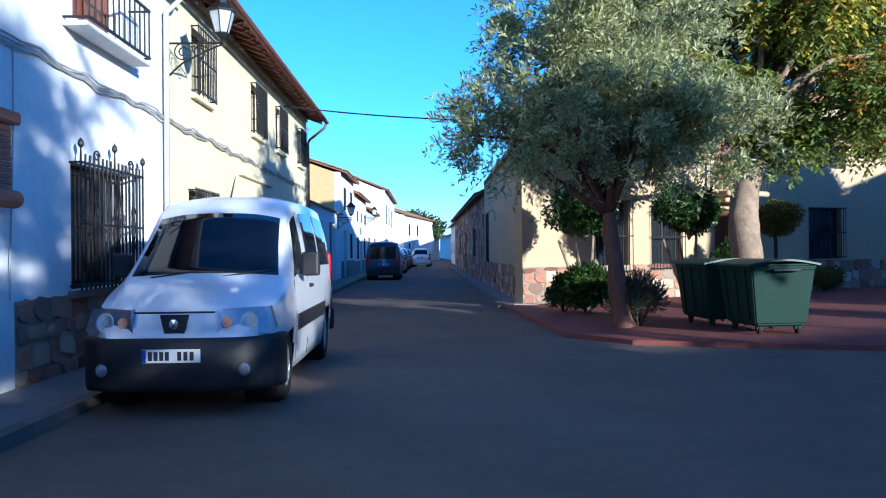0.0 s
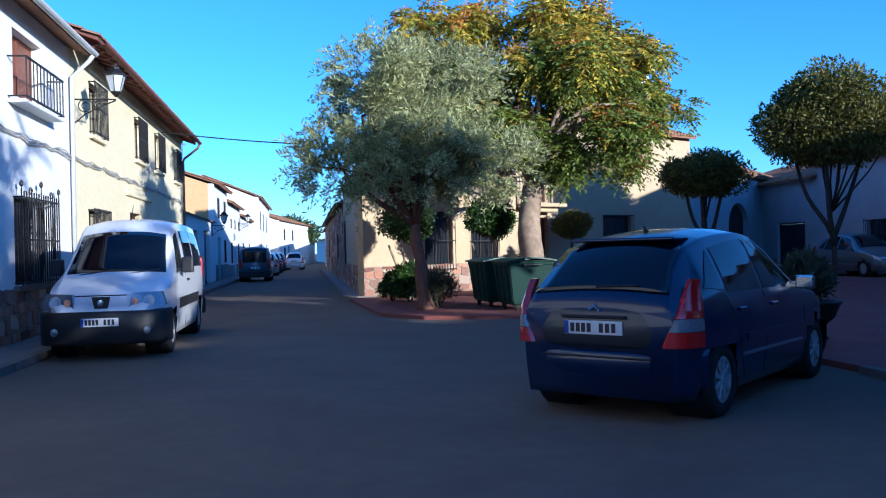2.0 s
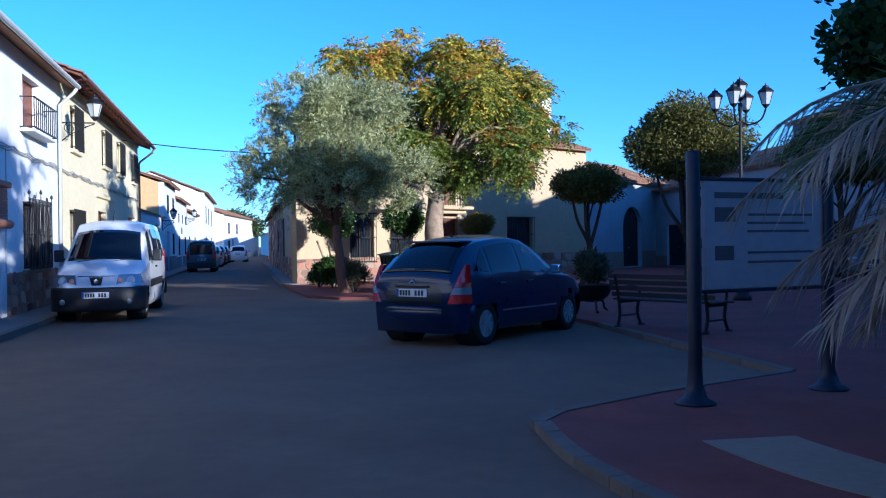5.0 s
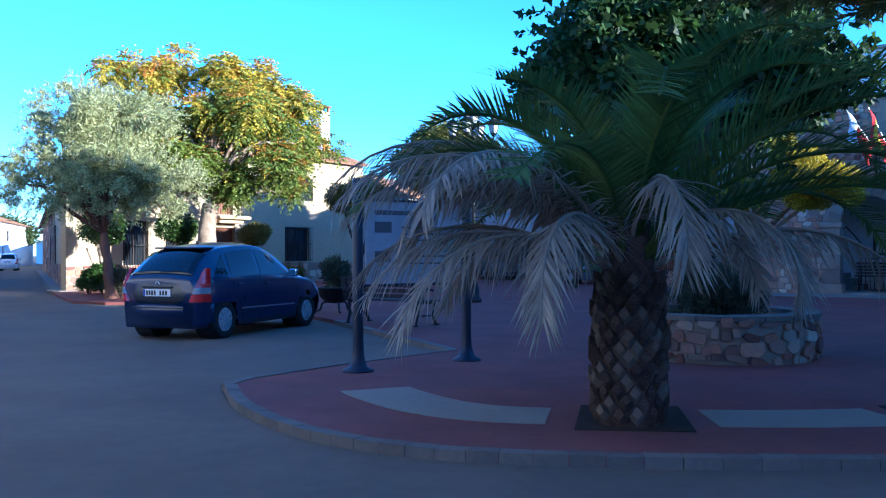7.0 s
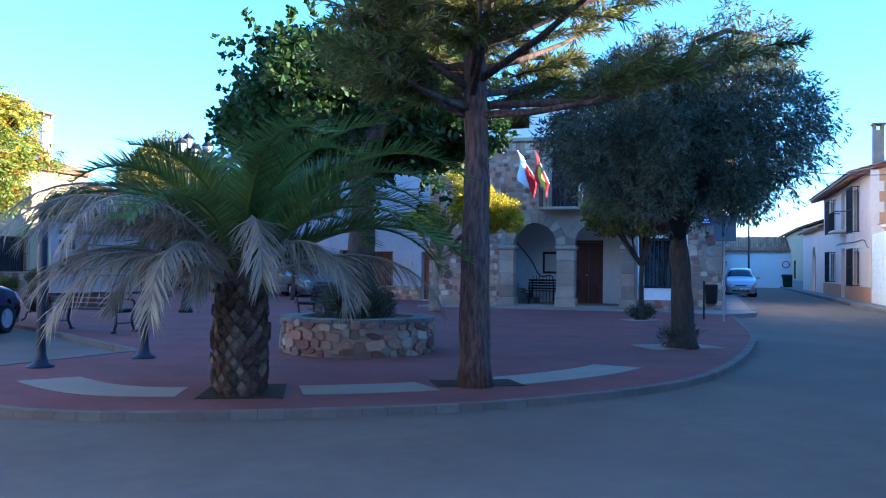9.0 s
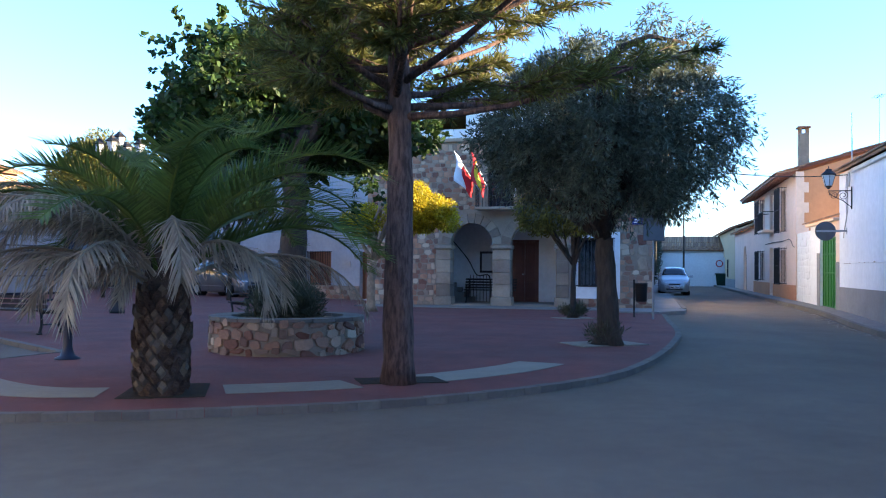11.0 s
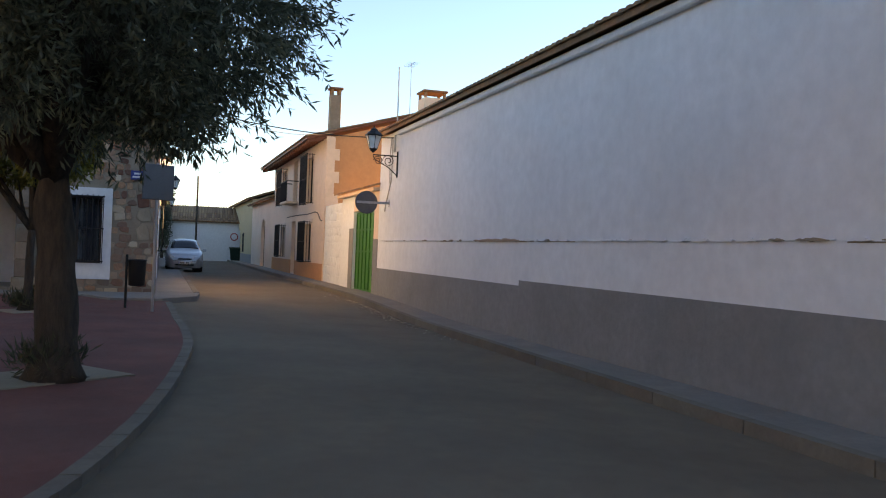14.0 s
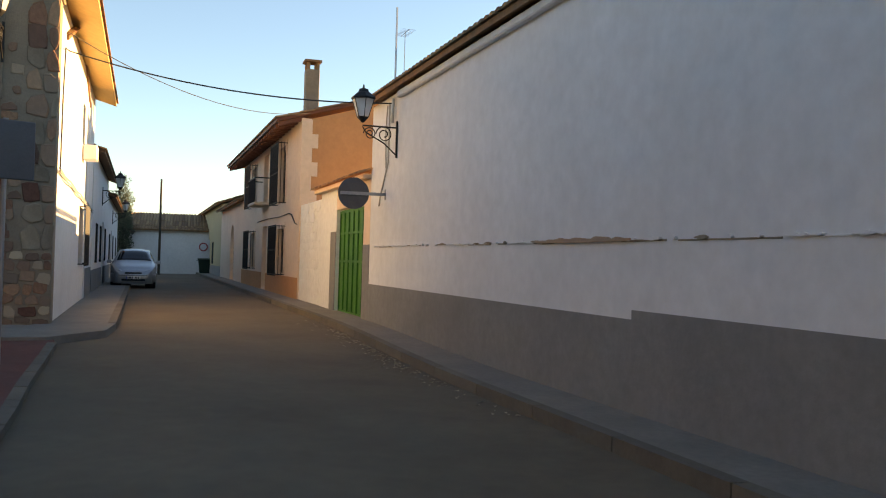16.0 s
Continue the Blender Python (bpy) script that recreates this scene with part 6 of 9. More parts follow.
def wheel(parent, x, y, r, w=0.18, spokes=9, cap=None):
    s = 1 if y > 0 else -1
    bm = B()
    prof = [(r * 0.62, -w / 2), (r * 0.9, -w / 2), (r * 0.98, -w / 2 + 0.02), (r, -w / 2 + 0.05), (r, w / 2 - 0.05), (r * 0.98, w / 2 - 0.02), (r * 0.9, w / 2), (r * 0.64, w / 2), (r * 0.6, w / 2 - 0.03)]
    lathe(bm, prof, 28)
    turn = Matrix.Translation((x, y, r)) @ Matrix.Rotation(radians(-90 * s), 4, "X")
    bmesh.ops.transform(bm, matrix=turn, verts=bm.verts)
    t = part("wheel", bm, M_rubber, parent, "black tyre", smooth=True)
    bm = B()
    lathe(bm, [(r * 0.63, w / 2 - 0.028), (r * 0.63, w / 2 - 0.012), (r * 0.55, w / 2 - 0.008), (r * 0.53, w / 2 - 0.03), (0.02, w / 2 - 0.03)], 28)
    for i in range(spokes):
        a = 2 * math.pi * i / spokes
        m = Matrix.Rotation(a, 4, "Z") @ Matrix.Translation((r * 0.32, 0, w / 2 - 0.014))
        box(bm, -r * 0.24, r * 0.24, -r * 0.062, r * 0.062, -0.012, 0.01, 0.004, m)
    lathe(bm, [(r * 0.17, w / 2 - 0.02), (r * 0.15, w / 2 + 0.006), (0.01, w / 2 + 0.008)], 16)
    bmesh.ops.transform(bm, matrix=turn, verts=bm.verts)
    part("rim", bm, cap or M_hubcap, t, "silver wheel cover")
    bm = B()
    lathe(bm, [(r * 1.1, -0.28), (r * 1.1, w / 2 - 0.05), (r * 1.08, w / 2 - 0.05), (r * 1.08, -0.26)], 24)
    bmesh.ops.transform(bm, matrix=turn, verts=bm.verts)
    part("wheel_arch_liner", bm, M_blackpl, t)


def plate(parent, m, bars, blue_left=True):
    """A number plate, its front towards -y; the writing is plain bars."""
    bm = B()
    box(bm, -0.26, 0.26, -0.008, 0.004, -0.055, 0.055, 0.003, m)
    p = part("number_plate", bm, M_plate, parent, "white plate with plain dark bars")
    bm = B()
    box(bm, -0.258, -0.222, -0.011, -0.0085, -0.052, 0.052, 0, m)
    part("blue_band", bm, M_plateblue, p)
    for x in bars:
        bm = B()
        box(bm, x - 0.018, x + 0.018, -0.011, -0.0085, -0.036, 0.036, 0, m)
        part("plate_bar", bm, M_platebar, p)


BARS = (-0.185, -0.135, -0.085, -0.035, 0.075, 0.13, 0.185)


def mirror(parent, x, y, z, size=(0.1, 0.2, 0.17), material=None):
    bm = B()
    s = 1 if y > 0 else -1
    box(bm, x - size[0] / 2, x + size[0] / 2, min(y, y + s * size[1]), max(y, y + s * size[1]), z, z + size[2], 0.03, segs=2)
    box(bm, x - 0.03, x + 0.03, min(y - s * 0.1, y + s * 0.03), max(y - s * 0.1, y + s * 0.03), z + 0.02, z + 0.07)
    m = part("wing_mirror", bm, material or M_blackpl, parent, smooth=False)
    bm = B()
    box(bm, x - size[0] / 2 - 0.004, x - size[0] / 2 - 0.001, min(y + s * 0.02, y + s * (size[1] - 0.02)), max(y + s * 0.02, y + s * (size[1] - 0.02)), z + 0.02, z + size[2] - 0.02)
    part("mirror_glass", bm, M_chrome, m)


def seam(parent, sh, pts, side, r=0.006):
    bm = B()
    ps = []
    for x, v in pts:
        p = sh.at(x, v)
        ps.append((p.x, (p.y + 0.002) * side, p.z))
    tube(bm, ps, r, 4)
    part("panel_gap", bm, M_blackpl, parent)


# white panel van, nose towards -y of the street
def white_van():
    x0, x1, wb = -0.88, 3.96, 3.1
    sh = Shape(x0, x1,
        belt=[(x0, 1.06), (-0.6, 1.1), (2.55, 1.1), (2.9, 1.06), (3.4, 0.93), (3.75, 0.8), (x1 - 0.05, 0.7), (x1, 0.62)],
        top=[(x0, 1.5), (x0 + 0.06, 1.78), (x0 + 0.25, 1.9), (0.5, 1.95), (1.5, 1.95), (1.85, 1.91), (2.08, 1.82), (2.2, 1.73), (2.5, 1.47), (2.88, 1.14), (3.0, 1.08), (3.4, 0.96), (3.75, 0.83), (x1, 0.64)],
        wide=[(x0, 0.84), (-0.6, 0.9), (0.0, 0.92), (2.6, 0.92), (3.2, 0.9), (3.6, 0.84), (3.85, 0.72), (x1, 0.6)],
        topwide=[(x0, 0.68), (-0.4, 0.73), (1.6, 0.73), (2.0, 0.7), (2.5, 0.74), (2.95, 0.8), (3.4, 0.74), (3.75, 0.68), (x1, 0.55)], floor=0.24)
    van = thing("van", pose(-2.48, 11.0, 0, 0, 0, -90.0) @ Matrix.Diagonal((1.0, 0.93, 1.02, 1.0)), "white panel van with black bumpers parked facing up against the kerb", "van", "parked vehicles")
    body = part("body", body_mesh(sh, (0.0, wb), 84, wheel_r=0.33), M_vanwhite, van, "white painted body", smooth=True)
    top_patch(sh, 2.2, 2.88, 0.92, 0.95, "windscreen", M_carglass, van, 0.01)
    top_patch(sh, x0 + 0.012, x0 + 0.09, 0.8, 0.8, "rear_window", M_carglass, van, 0.01)
    for s in (1, -1):
        patch(sh, [(2.66, 1.1), (2.0, 1.1), (1.86, 1.86), (2.12, 1.86)], "side_window", M_carglass, van, side=s)
        patch(sh, [(1.72, 1.12), (0.78, 1.12), (0.78, 1.86), (1.66, 1.86)], "side_window", M_carglass, van, side=s)
        patch(sh, [(0.62, 1.12), (-0.62, 1.12), (-0.55, 1.86), (0.62, 1.86)], "side_window", M_carglass, van, side=s)
        patch(sh, [(2.62, 0.42), (0.42, 0.42), (0.42, 0.6), (2.62, 0.6)], "rub_strip", M_blackpl, van, 0.018, side=s, thick=0.02)
        patch(sh, [(-0.42, 0.42), (x0 + 0.04, 0.42), (x0 + 0.04, 0.6), (-0.42, 0.6)], "rub_strip", M_blackpl, van, 0.018, side=s, thick=0.02)
        seam(van, sh, [(1.79, 1.9), (1.82, 1.0), (1.8, 0.2), (1.78, 0.05)], s)
        seam(van, sh, [(0.7, 1.9), (0.7, 0.05)], s)
        seam(van, sh, [(2.72, 1.0), (2.7, 0.6), (2.62, 0.1)], s)
        mirror(van, 2.4, s * 0.93, 1.12, (0.14, 0.19, 0.24))
        for ax in (0.0, wb):
            wheel(van, ax, s * 0.78, 0.325, 0.19, 8)
        bm = B()
        box(bm, 1.6, 1.72, min(s * 0.9, s * 0.945), max(s * 0.9, s * 0.945), 0.98, 1.02, 0.01)
        part("door_handle", bm, M_blackpl, van)
    # bumper
    def nose(z0, z1, out, xs=(x1 - 0.42, x1 - 0.2, x1 - 0.05, x1 + 0.05)):
        rows = []
        ys = [0.935, 0.925, 0.83, 0.62, 0.3, 0.0]
        xs_ = [x1 - 0.52, x1 - 0.3, x1 - 0.1, x1 + 0.02, x1 + 0.06, x1 + 0.07]
        prof = [(x + out, y) for x, y in zip(xs_, ys)] + [(x + out, -y) for x, y in list(zip(xs_, ys))[-2::-1]]
        bm = B()
        rs = []
        for z, k in ((z0, 0.93), (z0 + 0.05, 0.985), ((z0 + z1) / 2, 1.0), (z1 - 0.04, 0.99), (z1, 0.96)):
            rs.append([bm.verts.new((x1 - 0.5 + (x - x1 + 0.5) * (k if x > x1 - 0.4 else 1), y * (0.97 + 0.03 * k), z)) for x, y in prof])
        for a, b in zip(rs, rs[1:]):
            for i in range(len(a) - 1):
                bm.faces.new((a[i], a[i + 1], b[i + 1], b[i]))
        bm.faces.new([*rs[-1]])
        bm.faces.new([*rs[0]][::-1])
        bmesh.ops.recalc_face_normals(bm, faces=bm.faces)
        return bm
    bump = part("front_bumper", nose(0.22, 0.66, 0.0), M_blackpl, van, "black plastic bumper", smooth=True)
    bm = B()
    box(bm, -0.92, -0.86, -0.9, 0.9, 0.3, 0.6, 0.03)
    part("rear_bumper", bm, M_blackpl, van)
    for s in (1, -1):
        bm = B()
        pl = [(0.37, 0.665), (0.84, 0.68), (0.88, 0.72), (0.82, 0.9), (0.42, 0.89)]
        vs = [bm.verts.new((x1 - 0.02 - 0.55 * max(0, yy - 0.4) ** 1.5 - 0.35 * (zz - 0.66), s * yy, zz)) for yy, zz in pl]
        vs2 = [bm.verts.new((v.co.x - 0.12, v.co.y, v.co.z)) for v in vs]
        bm.faces.new(vs)
        for i in range(5):
            bm.faces.new((vs[i], vs[(i + 1) % 5], vs2[(i + 1) % 5], vs2[i]))
        bmesh.ops.recalc_face_normals(bm, faces=bm.faces)
        hl = part("headlamp", bm, M_lampcase, van, "clear glass headlamp with dark surround")
        bm = B()
        lathe(bm, [(0.02, 0.0), (0.082, 0.006), (0.085, 0.012), (0.07, 0.014), (0.03, 0.006)], 18)
        bmesh.ops.transform(bm, matrix=Matrix.Translation((x1 - 0.125, s * 0.66, 0.78)) @ Matrix.Rotation(radians(72), 4, "Y"), verts=bm.verts)
        part("reflector", bm, M_reflector, hl)
        bm = B()
        lathe(bm, [(0.01, 0.0), (0.048, 0.005), (0.046, 0.012), (0.01, 0.009)], 14)
        bmesh.ops.transform(bm, matrix=Matrix.Translation((x1 - 0.055, s * 0.47, 0.78)) @ Matrix.Rotation(radians(72), 4, "Y"), verts=bm.verts)
        part("indicator", bm, M_amber, hl)
        bm = B()
        lathe(bm, [(0.02, -0.03), (0.05, -0.02), (0.055, 0.0), (0.04, 0.012), (0.01, 0.016)], 16)
        bmesh.ops.transform(bm, matrix=Matrix.Translation((x1 + 0.035 , s * 0.64, 0.4)) @ Matrix.Rotation(radians(90), 4, "Y"), verts=bm.verts)
        part("fog_lamp", bm, M_lampcase, bump)
        bm = B()
        box(bm, x0 - 0.03, x0 + 0.02, min(s * 0.72, s * 0.86), max(s * 0.72, s * 0.86), 0.75, 1.35, 0.015)
        part("tail_lamp", bm, M_redlight, van)
    bm = B()
    slab_xz(bm, [(-0.13, 0.85), (0.13, 0.85), (0.085, 0.67), (-0.085, 0.67)], -0.012, 0.02)
    bmesh.ops.transform(bm, matrix=Matrix.Translation((x1 - 0.035, 0, 0)) @ Matrix.Rotation(radians(90), 4, "Z"), verts=bm.verts)
    em = part("grille_shield", bm, M_blackpl, van, "black shield with a plain silver badge")
    bm = B()
    lathe(bm, [(0.01, 0.0), (0.05, 0.004), (0.045, 0.014), (0.01, 0.018)], 7)
    bmesh.ops.transform(bm, matrix=Matrix.Translation((x1 - 0.02, 0, 0.77)) @ Matrix.Rotation(radians(90), 4, "Y"), verts=bm.verts)
    part("badge", bm, M_chrome, em)
    bm = B()
    box(bm, x1 - 0.06, x1 - 0.01, -0.36, 0.36, 0.86, 0.875, 0.004)
    part("bonnet_slot", bm, M_blackpl, van)
    plate(van, Matrix.Translation((x1 + 0.075, 0.0, 0.52)) @ Matrix.Rotation(radians(90), 4, "Z"), BARS)
    bm = B()
    for s in (0.15, -0.55):
        tube(bm, [(2.92, s, 1.13), (2.86, s + 0.5, 1.19)], 0.01, 5)
    part("wiper", bm, M_blackpl, van)
    bm = B()
    tube(bm, [(1.75, 0, 1.95), (1.5, 0, 2.2)], [0.012, 0.004], 5)
    part("aerial", bm, M_blackpl, van)
    return van


white_van()


def tail_lamp(parent, x0, width, side, z0, z1, material, name):
    """A lamp band wrapped round the rear corner; the whole cluster narrows upward to a point at the window."""
    line = smooth_line([(x0 - 0.028, width * 0.72, 0), (x0 - 0.012, width * 0.82, 0), (x0 + 0.045, width * 0.915, 0), (x0 + 0.14, width * 0.965, 0), (x0 + 0.24, width * 0.99, 0)], 3)
    n, rows = len(line) - 1, 5
    bm = B()
    grid = []
    for j in range(rows + 1):
        z = z0 + (z1 - z0) * j / rows
        k = min(max((z - 0.6) / 0.54, 0.0), 1.0)
        lo, hi = 0.02 + 0.6 * k, 1.0 - 0.16 * k
        lean, tuck = 0.02 * k + 0.2 * max(0.0, k - 0.45) ** 1.2, 1.0 - 0.13 * max(0.0, k - 0.5)
        row = []
        for i in range(n + 1):
            u = (lo + (hi - lo) * i / n) * n
            q = min(int(u), n - 1)
            p = line[q].lerp(line[q + 1], u - q)
            row.append((p.x + lean, p.y * tuck * side, z))
        grid.append(row)
    out = [[bm.verts.new(p) for p in row] for row in grid]
    inn = [[bm.verts.new((p[0] + 0.035, p[1] - 0.04 * side, p[2])) for p in row] for row in grid]
    for j in range(rows):
        for i in range(n):
            bm.faces.new((out[j][i], out[j][i + 1], out[j + 1][i + 1], out[j + 1][i]))
            bm.faces.new((inn[j][i], inn[j + 1][i], inn[j + 1][i + 1], inn[j][i + 1]))
        for i in (0, n):
            bm.faces.new((out[j][i], out[j + 1][i], inn[j + 1][i], inn[j][i]))
    for j in (0, rows):
        for i in range(n):
            bm.faces.new((out[j][i], out[j][i + 1], inn[j][i + 1], inn[j][i]))
    bmesh.ops.recalc_face_normals(bm, faces=bm.faces)
    return part(name, bm, material, parent, smooth=False)


def hatchback(m, paint, label, length=3.85, wb=2.45, width=0.835, high=1.52, rear=None, group="parked vehicles", roofy=False, wheel_r=0.3, detail=True):
    """A rounded five-door hatchback."""
    ro, fo = (length - wb) * 0.44, (length - wb) * 0.56
    x0, x1 = -ro, wb + fo
    L = length
    sh = Shape(x0, x1,
        belt=[(x0, 0.86), (x0 + 0.2, 0.95), (0.5, 0.95), (wb - 0.35, 0.92), (wb + 0.05, 0.88), (wb + 0.4, 0.78), (x1 - 0.06, 0.62), (x1, 0.5)],
        top=[(x0, 0.88), (x0 + 0.06, 1.0), (x0 + 0.3, 1.24 * high / 1.52), (x0 + 0.5, 1.385 * high / 1.52), (x0 + 0.8, 1.465 * high / 1.52), (0.62, 1.51 * high / 1.52), (0.98, high), (1.3, 1.485 * high / 1.52), (1.62, 1.36 * high / 1.52), (2.08, 1.05), (2.2, 0.99), (wb + 0.2, 0.88), (wb + 0.45, 0.79), (x1, 0.52)],
        wide=[(x0, width * 0.82), (x0 + 0.18, width * 0.95), (0.1, width), (wb - 0.1, width), (wb + 0.35, width * 0.93), (x1 - 0.12, width * 0.8), (x1, width * 0.62)],
        topwide=[(x0, width * 0.76), (x0 + 0.3, width * 0.67), (0.8, width * 0.68), (1.5, width * 0.68), (2.1, width * 0.8), (wb + 0.3, width * 0.78), (x1, width * 0.55)], floor=0.19)
    car = thing("car", m, label, "car", group)
    part("body", body_mesh(sh, (0.0, wb), 76, wheel_r=wheel_r), paint, car, "", smooth=True)
    top_patch(sh, 1.42, 2.06, 0.92, 0.95, "windscreen", M_carglass, car, 0.01)
    top_patch(sh, x0 + 0.5, x0 + 0.07, 0.95, 0.99, "rear_window", M_carglass, car, 0.012)
    for s in (1, -1):
        patch(sh, [(1.98, 1.1), (1.0, 1.08), (1.02, 1.88), (1.52, 1.88)], "side_window", M_carglass, car, side=s)
        patch(sh, [(0.92, 1.08), (0.18, 1.08), (0.22, 1.84), (0.94, 1.9)], "side_window", M_carglass, car, side=s)
        patch(sh, [(0.1, 1.12), (-0.2, 1.22), (0.0, 1.62), (0.14, 1.82)], "side_window", M_carglass, car, side=s)
        for ax in (0.0, wb):
            wheel(car, ax, s * (width - 0.105), wheel_r, 0.17, 9)
        seam(car, sh, [(0.97, 1.9), (0.97, 1.0), (0.98, 0.5), (0.95, 0.1)], s, 0.005)
        seam(car, sh, [(0.13, 1.04), (0.2, 0.85), (0.36, 0.5), (0.5, 0.1)], s, 0.005)
        seam(car, sh, [(2.02, 1.05), (2.06, 0.7), (2.02, 0.1)], s, 0.005)
        patch(sh, [(2.0, 0.34), (0.42, 0.34), (0.42, 0.37), (2.0, 0.37)], "sill_trim", M_alu, car, 0.012, side=s, nv=1, thick=0.012)
        patch(sh, [(2.04, 0.5), (0.5, 0.5), (0.5, 0.58), (2.04, 0.58)], "rub_strip", paint, car, 0.014, side=s, nv=1, thick=0.014)
        mirror(car, 1.82, s * width, 0.94, (0.1, 0.17, 0.13), M_chrome if detail else paint)
        for x in (1.08, 0.3):
            bm = B()
            box(bm, x, x + 0.17, min(s * (width - 0.02), s * (width + 0.02)), max(s * (width - 0.02), s * (width + 0.02)), 0.83, 0.86, 0.008)
            part("door_handle", bm, paint, car)
        # tail lamp wrapped round the corner
        tl = tail_lamp(car, x0, width, s, 0.6, 0.72, M_redlight, "tail_lamp")
        tail_lamp(tl, x0, width, s, 0.724, 0.82, M_reflector, "reversing_lamp")
        tail_lamp(tl, x0, width, s, 0.824, 1.12, M_redlight, "brake_lamp")
        hl = patch(sh, [(x1 - 0.1, 0.82), (x1 - 0.42, 0.82), (x1 - 0.5, 1.0), (x1 - 0.16, 1.0)], "headlamp", M_clearlight, car, 0.01, side=s)
        bm = B()
        lathe(bm, [(0.0, 0.0), (0.105, 0.0), (0.12, 0.02), (0.1, 0.05), (0.0, 0.065)], 14)
        bmesh.ops.transform(bm, matrix=Matrix.Translation((x1 - 0.17, s * width * 0.66, 0.63)) @ Matrix.Rotation(radians(s * 22), 4, "Z") @ Matrix.Rotation(radians(72), 4, "Y") @ Matrix.Diagonal((0.8, 1.35, 1.0, 1.0)), verts=bm.verts)
        part("lamp_lens", bm, M_clearlight, hl)
    bm = B()
    box(bm, x1 - 0.04, x1 + 0.012, -0.3, 0.3, 0.565, 0.625, 0.012)
    box(bm, x1 - 0.02, x1 + 0.036, -0.42, 0.42, 0.3, 0.37, 0.012)
    part("air_intake", bm, M_blackpl, car)
    # bumpers
    for xa, k in ((x0, -1), (x1, 1)):
        bm = B()
        rs = []
        for z, o in ((0.24, -0.1), (0.29, -0.03), (0.42, 0.03), (0.53, 0.03), (0.57, -0.01)):
            pr = []
            for y in (0.98, 0.95, 0.84, 0.6, 0.3, 0.0, -0.3, -0.6, -0.84, -0.95, -0.98):
                xx = xa - k * (0.34 * abs(y) ** 5 + (0.10 if k > 0 else 0.02) * abs(y) ** 2) + k * o
                pr.append(bm.verts.new((xx, y * width * (1.0 if abs(y) > 0.9 else 1.0), z)))
            rs.append(pr)
        for a, b in zip(rs, rs[1:]):
            for i in range(len(a) - 1):
                bm.faces.new((a[i], a[i + 1], b[i + 1], b[i]))
        bm.faces.new(rs[-1])
        bm.faces.new(rs[0][::-1])
        bmesh.ops.recalc_face_normals(bm, faces=bm.faces)
        part("rear_bumper" if k < 0 else "front_bumper", bm, paint, car, smooth=True)
        bm = B()
        box(bm, min(xa + k * 0.02, xa + k * 0.038), max(xa + k * 0.02, xa + k * 0.038), -width * 0.6, width * 0.6, 0.5, 0.515, 0.004)
        part("bumper_strip", bm, M_blackpl, car)
    # boot lid below the rear window
    bm = B()
    rows = []
    for z, w_, o in ((0.58, 0.5, 0.022), (0.62, 0.53, 0.034), (0.72, 0.55, 0.036), (0.86, 0.55, 0.02), (0.95, 0.54, -0.03)):
        rows.append([bm.verts.new((x0 - o + 0.05 * abs(y) ** 3, y * w_ * width / 0.82, z)) for y in np.linspace(-1, 1, 13)])
    for a, b in zip(rows, rows[1:]):
        for i in range(12):
            bm.faces.new((a[i], a[i + 1], b[i + 1], b[i]))
    back = [[bm.verts.new((v.co.x + 0.05, v.co.y, v.co.z)) for v in r] for r in (rows[0], rows[-1])]
    for r, q in zip((rows[0], rows[-1]), back):
        for i in range(12):
            bm.faces.new((r[i], r[i + 1], q[i + 1], q[i]))
    bmesh.ops.recalc_face_normals(bm, faces=bm.faces)
    part("boot_lid", bm, M_bootgrey if detail else paint, car, "blue boot lid coloured grey for its reflection" if detail else "", smooth=True)
    plate(car, Matrix.Translation((x0 - 0.035, 0, 0.74)) @ Matrix.Rotation(radians(-90), 4, "Z"), BARS)
    plate(car, Matrix.Translation((x1 + 0.045, 0, 0.42)) @ Matrix.Rotation(radians(90), 4, "Z"), BARS)
    bm = B()
    box(bm, x0 - 0.045, x0 + 0.01, -0.29, 0.29, 0.815, 0.84, 0.006)
    part("boot_trim", bm, M_blackpl, car)
    bm = B()
    slab_xz(bm, [(-0.05, 0.9), (0, 0.94), (0.05, 0.9), (0.05, 0.92), (0, 0.965), (-0.05, 0.92)], -0.01, 0.03)
    bmesh.ops.transform(bm, matrix=Matrix.Translation((x0 - 0.012, 0, -0.035)) @ Matrix.Rotation(radians(-90), 4, "Z"), verts=bm.verts)
    part("badge", bm, M_chrome, car, "plain silver badge")
    bm = B()
    tube(bm, [(x0 + 0.07, 0.02, 1.06), (x0 + 0.08, -0.34, 1.075)], 0.01, 5)
    part("rear_wiper", bm, M_blackpl, car)
    bm = B()
    box(bm, x0 + 0.46, x0 + 0.76, -width * 0.58, width * 0.58, 1.425 * high / 1.52, 1.455 * high / 1.52, 0.012)
    part("roof_spoiler", bm, paint, car)
    bm = B()
    tube(bm, [(0.35, 0, 1.5 * high / 1.52), (0.3, 0, 1.56 * high / 1.52)], [0.025, 0.01], 6)
    part("aerial_base", bm, M_blackpl, car)
    return car


hatchback(pose(3.02, 1.84, 0, 0, 0, 42), M_blue, "dark blue five-door hatchback parked on the asphalt beside the square", length=3.85, high=1.52, width=0.83)


